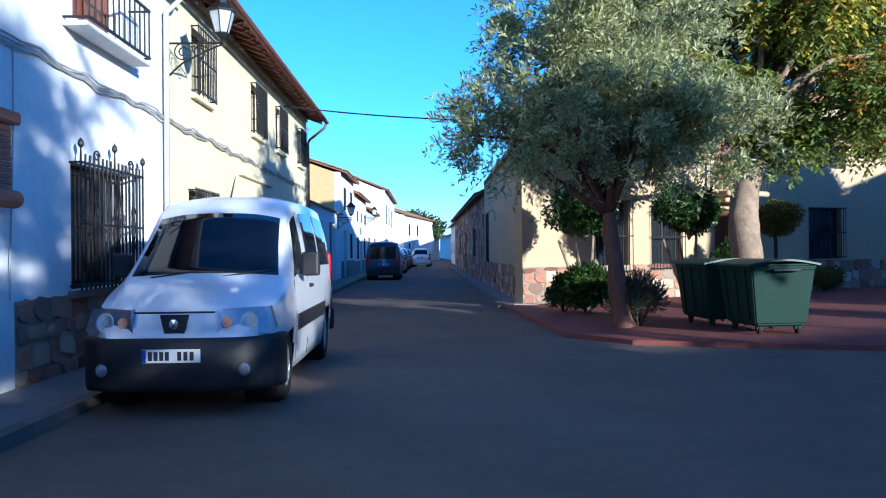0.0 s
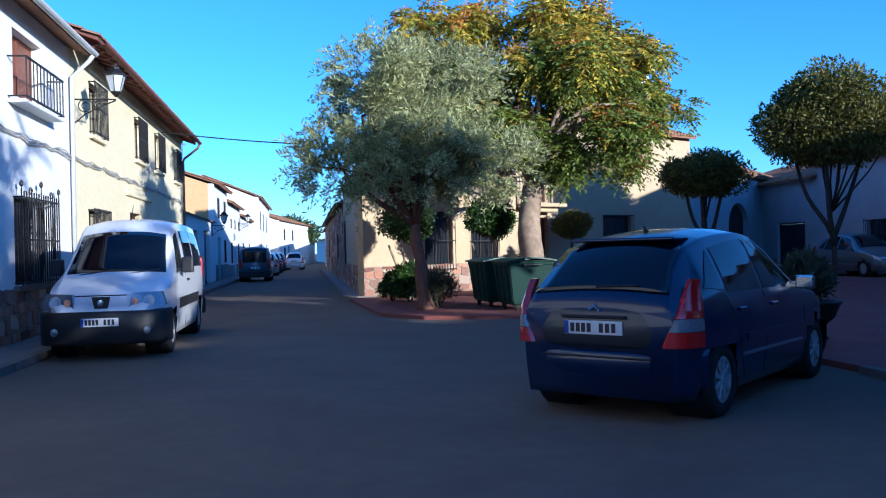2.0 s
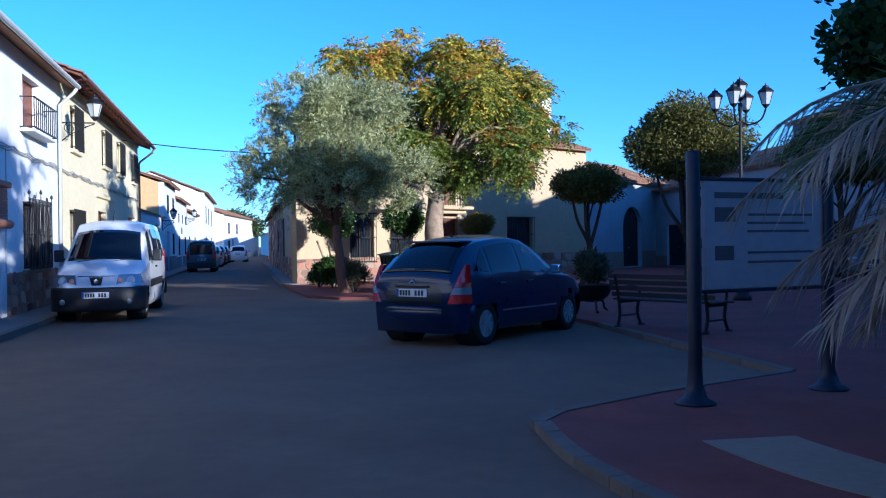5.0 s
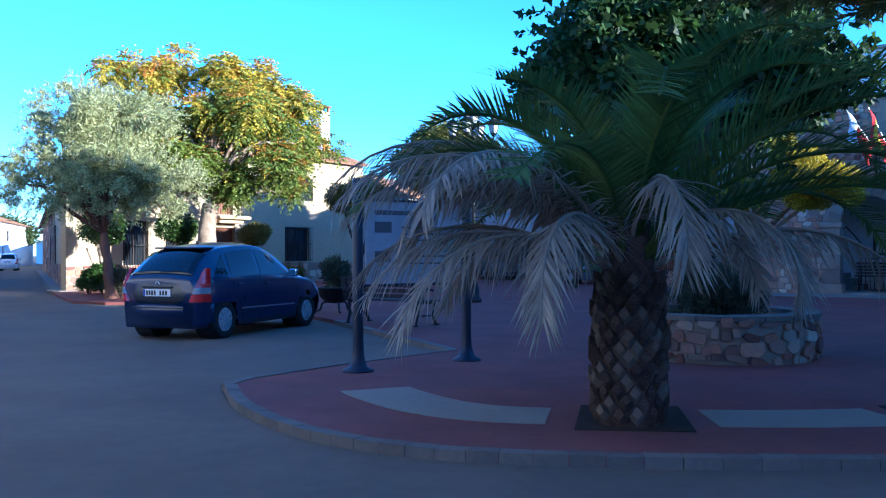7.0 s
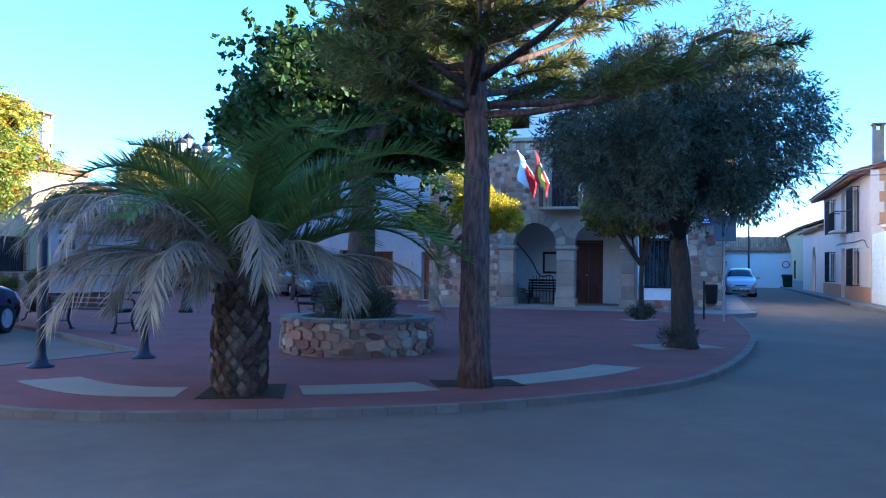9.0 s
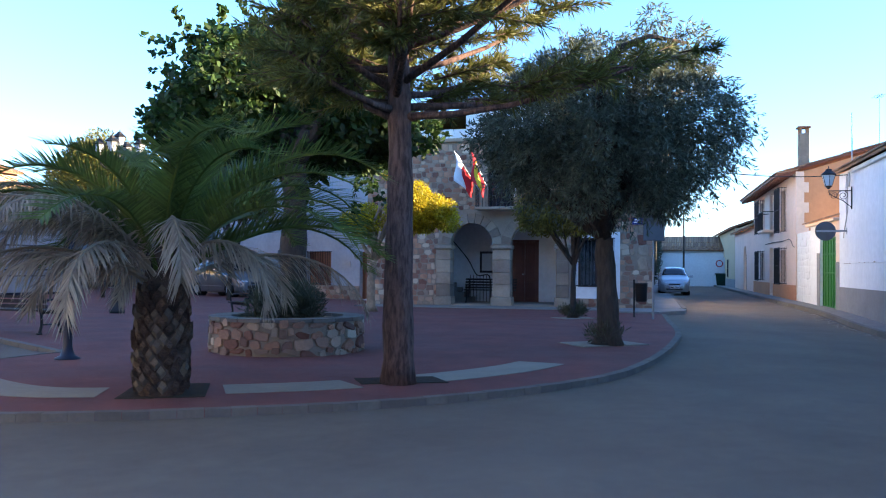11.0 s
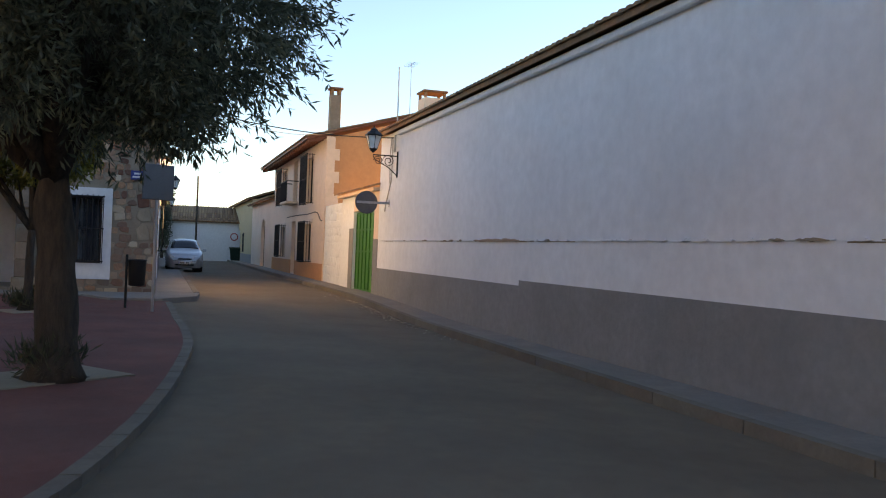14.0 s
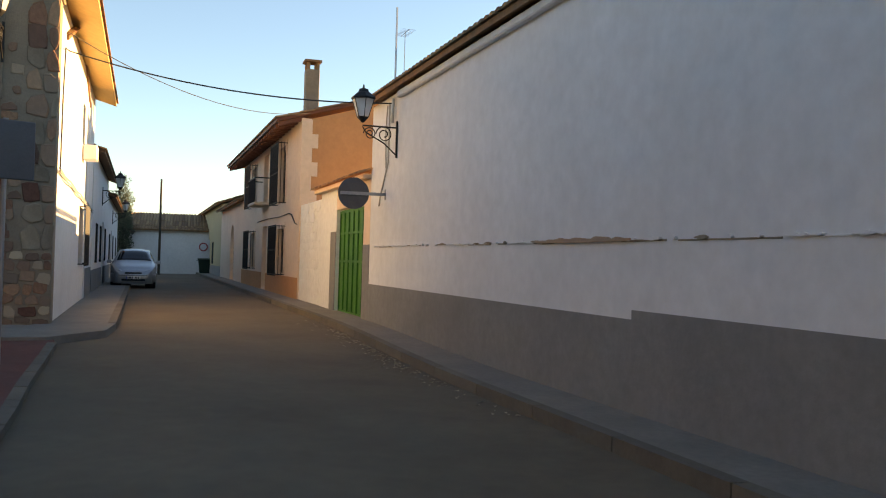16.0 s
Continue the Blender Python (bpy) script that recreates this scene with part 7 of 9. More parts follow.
def small_van(m, paint, label):
    x0, x1, wb = -0.75, 3.4, 2.65
    sh = Shape(x0, x1,
        belt=[(x0, 0.95), (-0.4, 1.02), (2.0, 1.0), (2.4, 0.98), (3.0, 0.86), (x1 - 0.05, 0.7), (x1, 0.6)],
        top=[(x0, 1.35), (x0 + 0.08, 1.66), (x0 + 0.25, 1.78), (0.6, 1.8), (1.3, 1.78), (1.7, 1.62), (2.35, 1.08), (2.5, 1.02), (3.0, 0.9), (x1, 0.62)],
        wide=[(x0, 0.8), (-0.4, 0.84), (2.2, 0.84), (2.9, 0.8), (x1, 0.6)],
        topwide=[(x0, 0.66), (0.0, 0.68), (1.4, 0.67), (2.3, 0.74), (3.0, 0.68), (x1, 0.5)], floor=0.22)
    van = thing("car", m, label, "car", "parked vehicles")
    part("body", body_mesh(sh, (0.0, wb), 60, wheel_r=0.31), paint, van, smooth=True)
    top_patch(sh, 1.5, 2.3, 0.93, 0.96, "windscreen", M_carglass, van, 0.01)
    top_patch(sh, x0 + 0.012, x0 + 0.12, 0.92, 0.92, "rear_window", M_carglass, van, 0.012)
    bm = B()
    box(bm, x0 - 0.012, x0 + 0.02, -0.6, 0.6, 1.0, 1.55, 0.01)
    part("tailgate_glass", bm, M_carglass, van)
    for s in (1, -1):
        patch(sh, [(2.1, 1.1), (1.1, 1.1), (1.1, 1.86), (1.6, 1.86)], "side_window", M_carglass, van, side=s)
        patch(sh, [(1.0, 1.1), (-0.5, 1.1), (-0.45, 1.86), (1.0, 1.86)], "side_window", M_carglass, van, side=s)
        for ax in (0.0, wb):
            wheel(van, ax, s * 0.72, 0.305, 0.17, 7)
        mirror(van, 1.95, s * 0.84, 1.0, (0.1, 0.15, 0.16))
        bm = B()
        box(bm, x0 - 0.025, x0 + 0.03, min(s * 0.66, s * 0.8), max(s * 0.66, s * 0.8), 0.7, 1.2, 0.02)
        part("tail_lamp", bm, M_redlight, van)
        patch(sh, [(x1 - 0.1, 0.84), (x1 - 0.4, 0.84), (x1 - 0.45, 1.0), (x1 - 0.15, 1.0)], "headlamp", M_clearlight, van, 0.01, side=s)
    bm = B()
    box(bm, x0 - 0.08, x0 + 0.1, -0.8, 0.8, 0.28, 0.55, 0.04, segs=2)
    part("rear_bumper", bm, M_blackpl, van)
    bm = B()
    box(bm, x1 - 0.1, x1 + 0.05, -0.72, 0.72, 0.25, 0.52, 0.05, segs=2)
    part("front_bumper", bm, M_blackpl, van)
    plate(van, Matrix.Translation((x0 - 0.02, 0, 0.72)) @ Matrix.Rotation(radians(-90), 4, "Z"), BARS)
    return van


small_van(pose(-2.35, 41.3, 0, 0, 0, 90), M_greycar, "grey small van with dark rear window parked at the kerb")
hatchback(pose(-2.35, 52.3, 0, 0, 0, 90), M_silver, "silver hatchback parked up the street", high=1.5, detail=False)
hatchback(pose(-2.3, 60.3, 0, 0, 0, 90), M_darkcar, "dark hatchback parked behind the silver one", detail=False)
hatchback(pose(-2.2, 68.3, 0, 0, 0, 90), M_darkcar, "second dark hatchback far up the street", detail=False)
hatchback(pose(-0.75, 72.3, 0, 0, 0, 88), M_vanwhite, "white hatchback far up the street", detail=False)
hatchback(pose(44.75, 9.5, 0, 0, 0, 211), M_silver, "silver hatchback facing out at the kerb of the side street", high=1.5, detail=False)
# a pale car in shade; the dark grey paint carries that shade
hatchback(pose(20.9, 25.9, 0.07, 0, 0, -88), M_greycar, "pale car darkened to grey for shade before the white houses of the square", length=4.1, high=1.58, detail=False)
hatchback(pose(21.0, 18.9, 0.07, 0, 0, -88), M_greycar, "grey car parked near the arcade under the trees", length=4.1, high=1.55, detail=False)

# ---- plants ----
def mesh_from_arrays(name, verts, faces, material, parent, label="", kind=""):
    me = bpy.data.meshes.new(name)
    nv, nf, k = len(verts), len(faces), faces.shape[1]
    me.vertices.add(nv)
    me.vertices.foreach_set("co", verts.astype(np.float32).ravel())
    me.loops.add(nf * k)
    me.loops.foreach_set("vertex_index", faces.astype(np.int32).ravel())
    me.polygons.add(nf)
    me.polygons.foreach_set("loop_start", np.arange(0, nf * k, k, dtype=np.int32))
    me.update(calc_edges=True)
    me.materials.append(material)
    ob = new(name, me)
    ob.parent = parent
    return tagged(ob, label, kind=kind)


def leaf_quads(rng, pts, out, length, width, droop=0.2, spread=0.9):
    """Folded four-cornered leaves at pts that point roughly outward."""
    n = len(pts)
    d = out + rng.normal(0, spread, (n, 3))
    d[:, 2] -= droop
    d /= np.linalg.norm(d, axis=1, keepdims=True) + 1e-9
    side = np.cross(d, rng.normal(0, 1, (n, 3)))
    side /= np.linalg.norm(side, axis=1, keepdims=True) + 1e-9
    nrm = np.cross(d, side)
    L = length * rng.uniform(0.6, 1.3, (n, 1))
    W = width * rng.uniform(0.7, 1.3, (n, 1))
    a = pts
    b = pts + d * L * 0.5 + side * W * 0.5 + nrm * W * 0.12
    c = pts + d * L
    e = pts + d * L * 0.5 - side * W * 0.5 + nrm * W * 0.12
    v = np.stack([a, b, c, e], 1).reshape(-1, 3)
    f = np.arange(n * 4).reshape(-1, 4)
    return v, f


def crown_points(rng, clumps, n, lo=0.35):
    c = np.array(clumps)
    p = c[:, 3] ** 2
    k = rng.choice(len(c), n, p=p / p.sum())
    d = rng.normal(0, 1, (n, 3))
    d /= np.linalg.norm(d, axis=1, keepdims=True)
    r = c[k, 3] * (lo + (1.06 - lo) * rng.random(n) ** 0.6)
    return c[k, :3] + d * r[:, None] * np.array([1, 1, 0.9]), d


def ellipsoid_clumps(rng, c, rx, rz, n, size=(0.24, 0.4), ragged=0.0, under=0.5):
    out = []
    for i in range(n):
        d = rng.normal(0, 1, 3)
        d /= np.linalg.norm(d)
        if d[2] < -0.4:
            d[2] *= under
        k = rng.uniform(0.5, 0.92 + ragged)
        s = rng.uniform(*size) * rx * (1.0 if k < 0.92 else 0.6)
        out.append((c[0] + d[0] * (rx - s * 0.6) * k, c[1] + d[1] * (rx - s * 0.6) * k, c[2] + d[2] * (rz - s * 0.5) * k, s))
    return out


def limbs(rng, start, targets, r0, fork=0.45, n=6):
    bm = B()
    for t in targets:
        a, b = Vector(start), Vector(t[:3])
        pts, rad = [], []
        bend = Vector(rng.normal(0, 0.12, 3)) * (b - a).length
        for i in range(6):
            u = i / 5
            p = a.lerp(b, u) + bend * math.sin(math.pi * u) + Vector((0, 0, 0.14 * (b - a).length * math.sin(math.pi * u)))
            pts.append(p)
            rad.append(r0 * (1 - 0.85 * u) + 0.006)
        tube(bm, pts, rad, n)
    return bm


def trunk_mesh(rng, pts, radii, n=12, lump=0.06, foot=0.45):
    bm = B()
    tube(bm, smooth_line(pts, 4), [radii[0] + (radii[-1] - radii[0]) * i / (4 * (len(pts) - 1)) for i in range(4 * (len(pts) - 1) + 1)], n)
    for v in bm.verts:
        q = noise.noise(Vector((v.co.x * 6, v.co.y * 6, v.co.z * 2.2)))
        v.co.x += q * lump
        v.co.y += noise.noise(Vector((v.co.y * 6 + 9, v.co.x * 6, v.co.z * 2.2))) * lump
    flare = min(v.co.z for v in bm.verts)
    for v in bm.verts:
        h = v.co.z - flare
        if h < 0.35:
            k = 1 + foot * (1 - h / 0.35) ** 2
            v.co.x = pts[0][0] + (v.co.x - pts[0][0]) * k
            v.co.y = pts[0][1] + (v.co.y - pts[0][1]) * k
    return bm


def pinnate_quads(rng, pts, out, length, leaf, pairs=6):
    """Feather-shaped leaves: pairs of drooping leaflets along an arched stalk from each point."""
    n = len(pts)
    d = out * np.array([1, 1, 0.6]) + rng.normal(0, 0.35, (n, 3))
    d /= np.linalg.norm(d, axis=1, keepdims=True) + 1e-9
    side = np.cross(d, np.array([0, 0, 1.0]))
    side /= np.linalg.norm(side, axis=1, keepdims=True) + 1e-9
    ln = length * rng.uniform(0.7, 1.2, (n, 1))
    ps, ds = [], []
    for k in range(pairs):
        u = 0.2 + 0.8 * k / (pairs - 1)
        p = pts + d * ln * u - np.array([0, 0, 0.45]) * ln * u * u
        for sg in (-1, 1):
            ps.append(p)
            ds.append(d * 0.5 + side * sg * 0.8 - np.array([0, 0, 0.35]))
    return leaf_quads(rng, np.concatenate(ps), np.concatenate(ds), leaf[0], leaf[1], droop=0.1, spread=0.14)


def tree(base, label, seed, trunk, radii, crown_c, rx, rz, nclump, nleaf, leaf, leaf_m, bark, category="tree", size=(0.24, 0.4), lo=0.35, droop=0.2, sprays=0, extra=None, limb_r=0.06, nlimb=12, multi=None, spread=0.9, group="", ragged=0.0, under=0.5, lobes=(), feather=None, tips=None):
    """trunk: points relative to the base; crown_c: centre relative to the base; leaf: (length, width)."""
    rng = np.random.default_rng(seed)
    t = thing("tree", place(*base), label, category, group)
    if multi:
        bm = B()
        for m_ in multi:
            tube(bm, smooth_line(m_, 4), [radii[0] + (radii[-1] - radii[0]) * i / (4 * (len(m_) - 1)) for i in range(4 * (len(m_) - 1) + 1)], 7)
        part("trunk", bm, bark, t, smooth=True)
    else:
        part("trunk", trunk_mesh(rng, trunk, radii), bark, t, smooth=True)
    if lobes:
        cl = [q for o, r_, h_ in lobes for q in ellipsoid_clumps(rng, tuple(a + b for a, b in zip(crown_c, o)), r_, h_, max(6, round(nclump * r_ * r_ / sum(v[1] ** 2 for v in lobes))), size, ragged, under)]
    else:
        cl = ellipsoid_clumps(rng, crown_c, rx, rz, nclump, size, ragged, under)
    pick = [cl[i] for i in rng.choice(len(cl), min(nlimb, len(cl)), replace=False)]
    top = trunk[-1] if trunk else crown_c
    for q in pick:
        part("limb", limbs(rng, top, [q], limb_r), bark, t, smooth=True)
    p, d = crown_points(rng, cl, nleaf, lo)
    if sprays:
        # loose shoots that stand out of the crown
        q, e = [], []
        for i in range(sprays):
            u = rng.normal(0, 1, 3)
            u /= np.linalg.norm(u)
            u[2] = u[2] * 0.8 + 0.1
            o = np.array(crown_c) + u * np.array([rx, rx, rz]) * rng.uniform(0.8, 0.95)
            if lobes:
                lo_, r_, h_ = lobes[rng.integers(len(lobes))]
                o = np.array(crown_c) + np.array(lo_) + u * np.array([r_, r_, h_]) * 0.85
            w = u + rng.normal(0, 0.35, 3)
            w /= np.linalg.norm(w)
            ln = rng.uniform(0.3, 0.85) * rx * 0.34
            m_ = 26
            s = rng.random(m_)[:, None]
            q.append(o + w * s * ln + rng.normal(0, 0.02, (m_, 3)) - np.array([0, 0, 0.25]) * ln * s ** 2)
            e.append(np.repeat(w[None], m_, 0))
        p, d = np.concatenate([p, *q]), np.concatenate([d, *e])
    if feather:
        # the higher leaves take the tips material, with a random edge
        hue = p[:, 2] - crown_c[2] + rng.normal(0, 1.3, len(p)) > 1.1
        for nm, keep, m_ in (("crown", ~hue, leaf_m), ("yellowed_foliage", hue, tips)):
            v, f = pinnate_quads(rng, p[keep], d[keep], feather, leaf)
            mesh_from_arrays(nm, v, f, m_, t)
    else:
        v, f = leaf_quads(rng, p, d, *leaf, droop=droop, spread=spread)
        mesh_from_arrays("crown", v, f, leaf_m, t)
    if extra:
        cnt, size_, m_, nm = extra
        k = rng.choice(len(cl), cnt)
        c = np.array(cl)
        dd = rng.normal(0, 1, (cnt, 3))
        dd[:, 2] = np.abs(dd[:, 2]) * 0.7
        dd /= np.linalg.norm(dd, axis=1, keepdims=True)
        ctr = c[k, :3] + dd * c[k, 3:4] * 1.1
        pts = np.repeat(ctr, 26, 0) + rng.normal(0, 0.1, (cnt * 26, 3))
        v, f = leaf_quads(rng, pts, np.repeat(dd, 26, 0), *size_, droop=0.5)
        mesh_from_arrays(nm, v, f, m_, t)
    return t


tree((2.95, 14.2, 0.07), "silvery grey-green olive-like tree with a leaning reddish trunk", 11, [(0, 0, 0), (-0.08, 0.0, 0.6), (-0.16, 0.0, 1.3), (-0.2, 0.1, 1.9)], (0.17, 0.11), (-0.1, 0.2, 4.0), 2.85, 2.35, 90, 76000, (0.125, 0.03), L_silver, M_bark_red, sprays=1100, size=(0.14, 0.3), ragged=0.2, droop=-0.2, limb_r=0.07, nlimb=18, under=0.95,
     lobes=[((-0.2, 0, 0.55), 2.1, 1.7), ((-1.5, -0.2, -0.7), 1.35, 1.0), ((1.35, -0.1, -0.75), 1.4, 1.05), ((0.2, -1.1, -0.6), 1.5, 1.1), ((0.0, 1.2, -0.4), 1.4, 1.1), ((-0.9, 0.1, 1.4), 1.0, 0.8), ((0.8, 0.2, 1.3), 1.05, 0.8)])
tree((6.3, 17.7, 0.07), "tall yellow-green tree with orange seed clusters and a thick pale trunk", 12, [(0, 0, 0), (0.05, 0, 1.0), (0.0, 0.05, 2.0), (0.15, 0.1, 3.0)], (0.36, 0.26), (0.35, 0.2, 5.5), 3.5, 2.6, 136, 8600, (0.15, 0.054), L_ailanthus, M_bark_pale, feather=0.48, tips=L_yellow, ragged=0.35, extra=(330, (0.12, 0.055), L_orange, "seed_mass"), droop=0.5, limb_r=0.1, nlimb=22, size=(0.22, 0.4), under=0.7,
     lobes=[((-3.1, -0.4, 2.0), 0.95, 0.6), ((-2.4, 0.3, 1.3), 1.2, 0.75), ((-0.9, 0.4, 2.1), 1.25, 0.75), ((0.9, -0.2, 2.0), 1.3, 0.75), ((2.4, 0.3, 1.2), 1.35, 0.75), ((3.0, -0.4, -0.1), 1.2, 0.7), ((-1.6, 0.8, 0.3), 1.5, 0.85), ((0.4, -1.3, 0.6), 1.5, 0.85), ((1.5, 1.4, 0.4), 1.5, 0.9), ((1.9, -1.1, -1.2), 1.15, 0.65), ((-0.6, 1.5, -0.7), 1.3, 0.8), ((2.6, 0.8, -1.7), 0.9, 0.55), ((-1.2, -1.2, -0.9), 1.0, 0.6), ((0.5, -0.6, -1.5), 1.2, 0.8), ((-1.0, 0.2, -1.3), 1.1, 0.7)])
for b, s, r_ in (((3.05, 18.2, 0.07), 13, 0.95), ((5.5, 18.9, 0.07), 14, 0.85)):
    st = [[(0, 0, 0), (-0.25, 0.1, 0.7), (-0.55, 0.1, 1.5)], [(0.05, 0, 0), (0.12, 0, 0.7), (0.2, 0.1, 1.6)], [(-0.05, 0, 0.2), (-0.1, 0.1, 0.9), (-0.2, 0.1, 1.5)]]
    tree(b, "small citrus tree with glossy leaves and slim forked pale stems", s, [(0, 0, 0), (0, 0, 1.5)], (0.05, 0.03), (-0.1, 0.1, 2.1), r_, 0.66, 22, 9000, (0.1, 0.048), L_citrus, M_bark_pale, multi=st, limb_r=0.02, nlimb=6, size=(0.28, 0.45), group="citrus trees")
CLIP = [[(0, 0, 0), (0, 0, 1.1), (-0.45, 0.1, 2.0), (-0.7, 0.1, 2.9)], [(0, 0, 1.0), (0.3, 0, 1.8), (0.6, -0.1, 2.9)], [(0, 0, 1.1), (0.05, 0.2, 2.0), (0.1, 0.3, 3.0)], [(0.02, 0, 0.9), (-0.2, -0.2, 1.8), (-0.3, -0.3, 2.9)]]
for b, c, rx, rz, s, k in (((13.4, 21.8, 0.07), (0, 0, 3.55), 1.5, 0.85, 15, 18000), ((15.8, 18.5, 0.07), (0, 0, 4.75), 2.45, 1.8, 16, 42000), ((18.3, 13.2, 0.07), (0, 0, 3.95), 1.9, 1.25, 17, 24000)):
    tree(b, "clipped round-headed tree with several bare stems", s, [(0, 0, 0), (0, 0, 2.2)], (0.09, 0.045), c, rx, rz, 60, k, (0.15, 0.06), L_clipped, M_bark_dark, multi=[[(x * rx / 1.6, y * rx / 1.6, z * (c[2] - rz * 0.5) / 2.9) for x, y, z in st] for st in CLIP], limb_r=0.03, nlimb=8, size=(0.26, 0.38), lo=0.5, group="clipped trees")
tree((17.3, 3.8, 0.07), "golden conifer-like tree with a pale forked trunk and clipped crown", 18, [(0, 0, 0), (0.0, 0, 0.9), (0.05, 0.0, 1.5)], (0.13, 0.1), (0.75, -0.95, 3.2), 1.9, 1.4, 60, 34000, (0.11, 0.03), L_conifer, M_bark_pale, limb_r=0.06, nlimb=10, size=(0.2, 0.34), lo=0.5, group="golden trees",
     lobes=[((0.2, -0.25, -0.4), 1.15, 0.75), ((0.0, 0.0, 0.2), 0.95, 0.75), ((-0.3, 0.4, 0.95), 0.55, 0.65), ((-0.9, 1.1, -0.55), 0.85, 0.55)])
tree((19.2, -2.1, 0.07), "small olive-brown tree with dark forked stems before the window", 19, [(0, 0, 0), (0.0, 0, 0.8), (0.02, 0.0, 1.4)], (0.09, 0.07), (-0.1, 0.3, 2.75), 1.45, 0.85, 34, 15000, (0.12, 0.045), L_clipped, M_bark_dark, limb_r=0.05, nlimb=10, size=(0.22, 0.34), lo=0.5, group="golden trees")
tree((13.05, -7.27, 0.07), "dark holm-oak-like street tree with a forked trunk", 20, [(0, 0, 0), (0.02, 0, 0.8), (0.0, 0.05, 1.5), (-0.05, 0.05, 1.85)], (0.2, 0.13), (0.15, 0.1, 3.6), 2.2, 1.8, 70, 58000, (0.115, 0.024), L_dark, M_bark_dark, ragged=0.3, sprays=1300, droop=0.6, limb_r=0.11, nlimb=18, size=(0.16, 0.3), under=0.8)
tree((10.0, -2.4, 0.07), "large broadleaved shade tree with dense dark green foliage", 21, [(0, 0, 0), (0.0, 0, 1.2), (0.05, 0.05, 2.4), (0.0, 0.0, 3.2)], (0.27, 0.2), (1.3, 1.8, 4.55), 3.05, 2.45, 90, 64000, (0.15, 0.125), L_plane, M_bark_dark, sprays=90, droop=0.4, limb_r=0.14, nlimb=18, size=(0.16, 0.3), ragged=0.12)
tree((9.25, 23.35, 0.07), "small dark clipped tree standing against the cream house", 22, [(0, 0, 0), (0, 0, 1.6)], (0.06, 0.045), (0, 0, 2.05), 0.75, 0.62, 26, 8000, (0.09, 0.04), L_clipped, M_bark_dark, limb_r=0.02, nlimb=5, size=(0.3, 0.45), lo=0.5)


def pine(base, seed):
    rng = np.random.default_rng(seed)
    t = thing("pine_tree", place(*base), "tall pine with straight fissured trunk and spreading needled branches", "pine tree")
    H = 7.2
    line = [(0, 0, 0), (0.0, 0.0, 1.5), (0.03, 0.05, 3.0), (0.0, 0.1, 5.0), (0.05, 0.1, 6.2), (0.0, 0.1, H)]
    part("trunk", trunk_mesh(rng, line, (0.182, 0.05), 18, 0.03, 0.15), M_bark_pine, t, smooth=True)
    pts, dirs = [], []
    for i in range(64):
        bm = B()
        z = 2.95 + (H - 3.2) * (i / 64) ** 1.25
        a = 2.399 * i + rng.uniform(-0.4, 0.4)
        ln = (1 - (max(z - 3.0, 0.0) / (H - 2.0)) ** 1.4) * rng.uniform(1.3, 2.5) + 0.5
        ln *= (1.0 - 0.5 * max(0.0, math.cos(a - radians(150))) + 0.5 * max(0.0, math.cos(a - radians(308)))) if z < 4.6 else 1.75 if z < 5.4 else 0.7
        rise = rng.uniform(0.02, 0.5)
        d = Vector((math.cos(a), math.sin(a), rise))
        path = [Vector((0, 0.08, z)) + d * ln * u + Vector((0, 0, 0.2 * ln * u * u - 0.12 * ln * u)) for u in (0, 0.25, 0.5, 0.75, 1.0)]
        tube(bm, path, [0.05 * (1 - 0.8 * u) * (1 - 0.5 * (z / H)) + 0.008 for u in (0, 0.25, 0.5, 0.75, 1.0)], 6)
        for k in range(20):
            u = rng.uniform(0.3, 1.0)
            p0 = path[0].lerp(path[-1], u) + Vector((0, 0, 0.03))
            b = a + rng.uniform(-1.3, 1.3)
            tw = Vector((math.cos(b), math.sin(b), rng.uniform(-0.25, 0.5))) * rng.uniform(0.3, 0.85)
            tube(bm, [p0, p0 + tw], [0.012, 0.004], 4)
            m_ = 112
            s = rng.uniform(0.15, 1.0, m_)
            pts.append(np.array(p0)[None] + np.array(tw)[None] * s[:, None])
            dirs.append(np.repeat(np.array(tw.normalized())[None], m_, 0))
        part("branch", bm, M_bark_pine, t, smooth=True)
    p, d = np.concatenate(pts), np.concatenate(dirs)
    v, f = leaf_quads(rng, p, d, 0.17, 0.015, droop=0.05, spread=0.65)
    mesh_from_arrays("needle_mass", v, f, L_pine, t)


pine((7.05, -8.5, 0.07), 31)


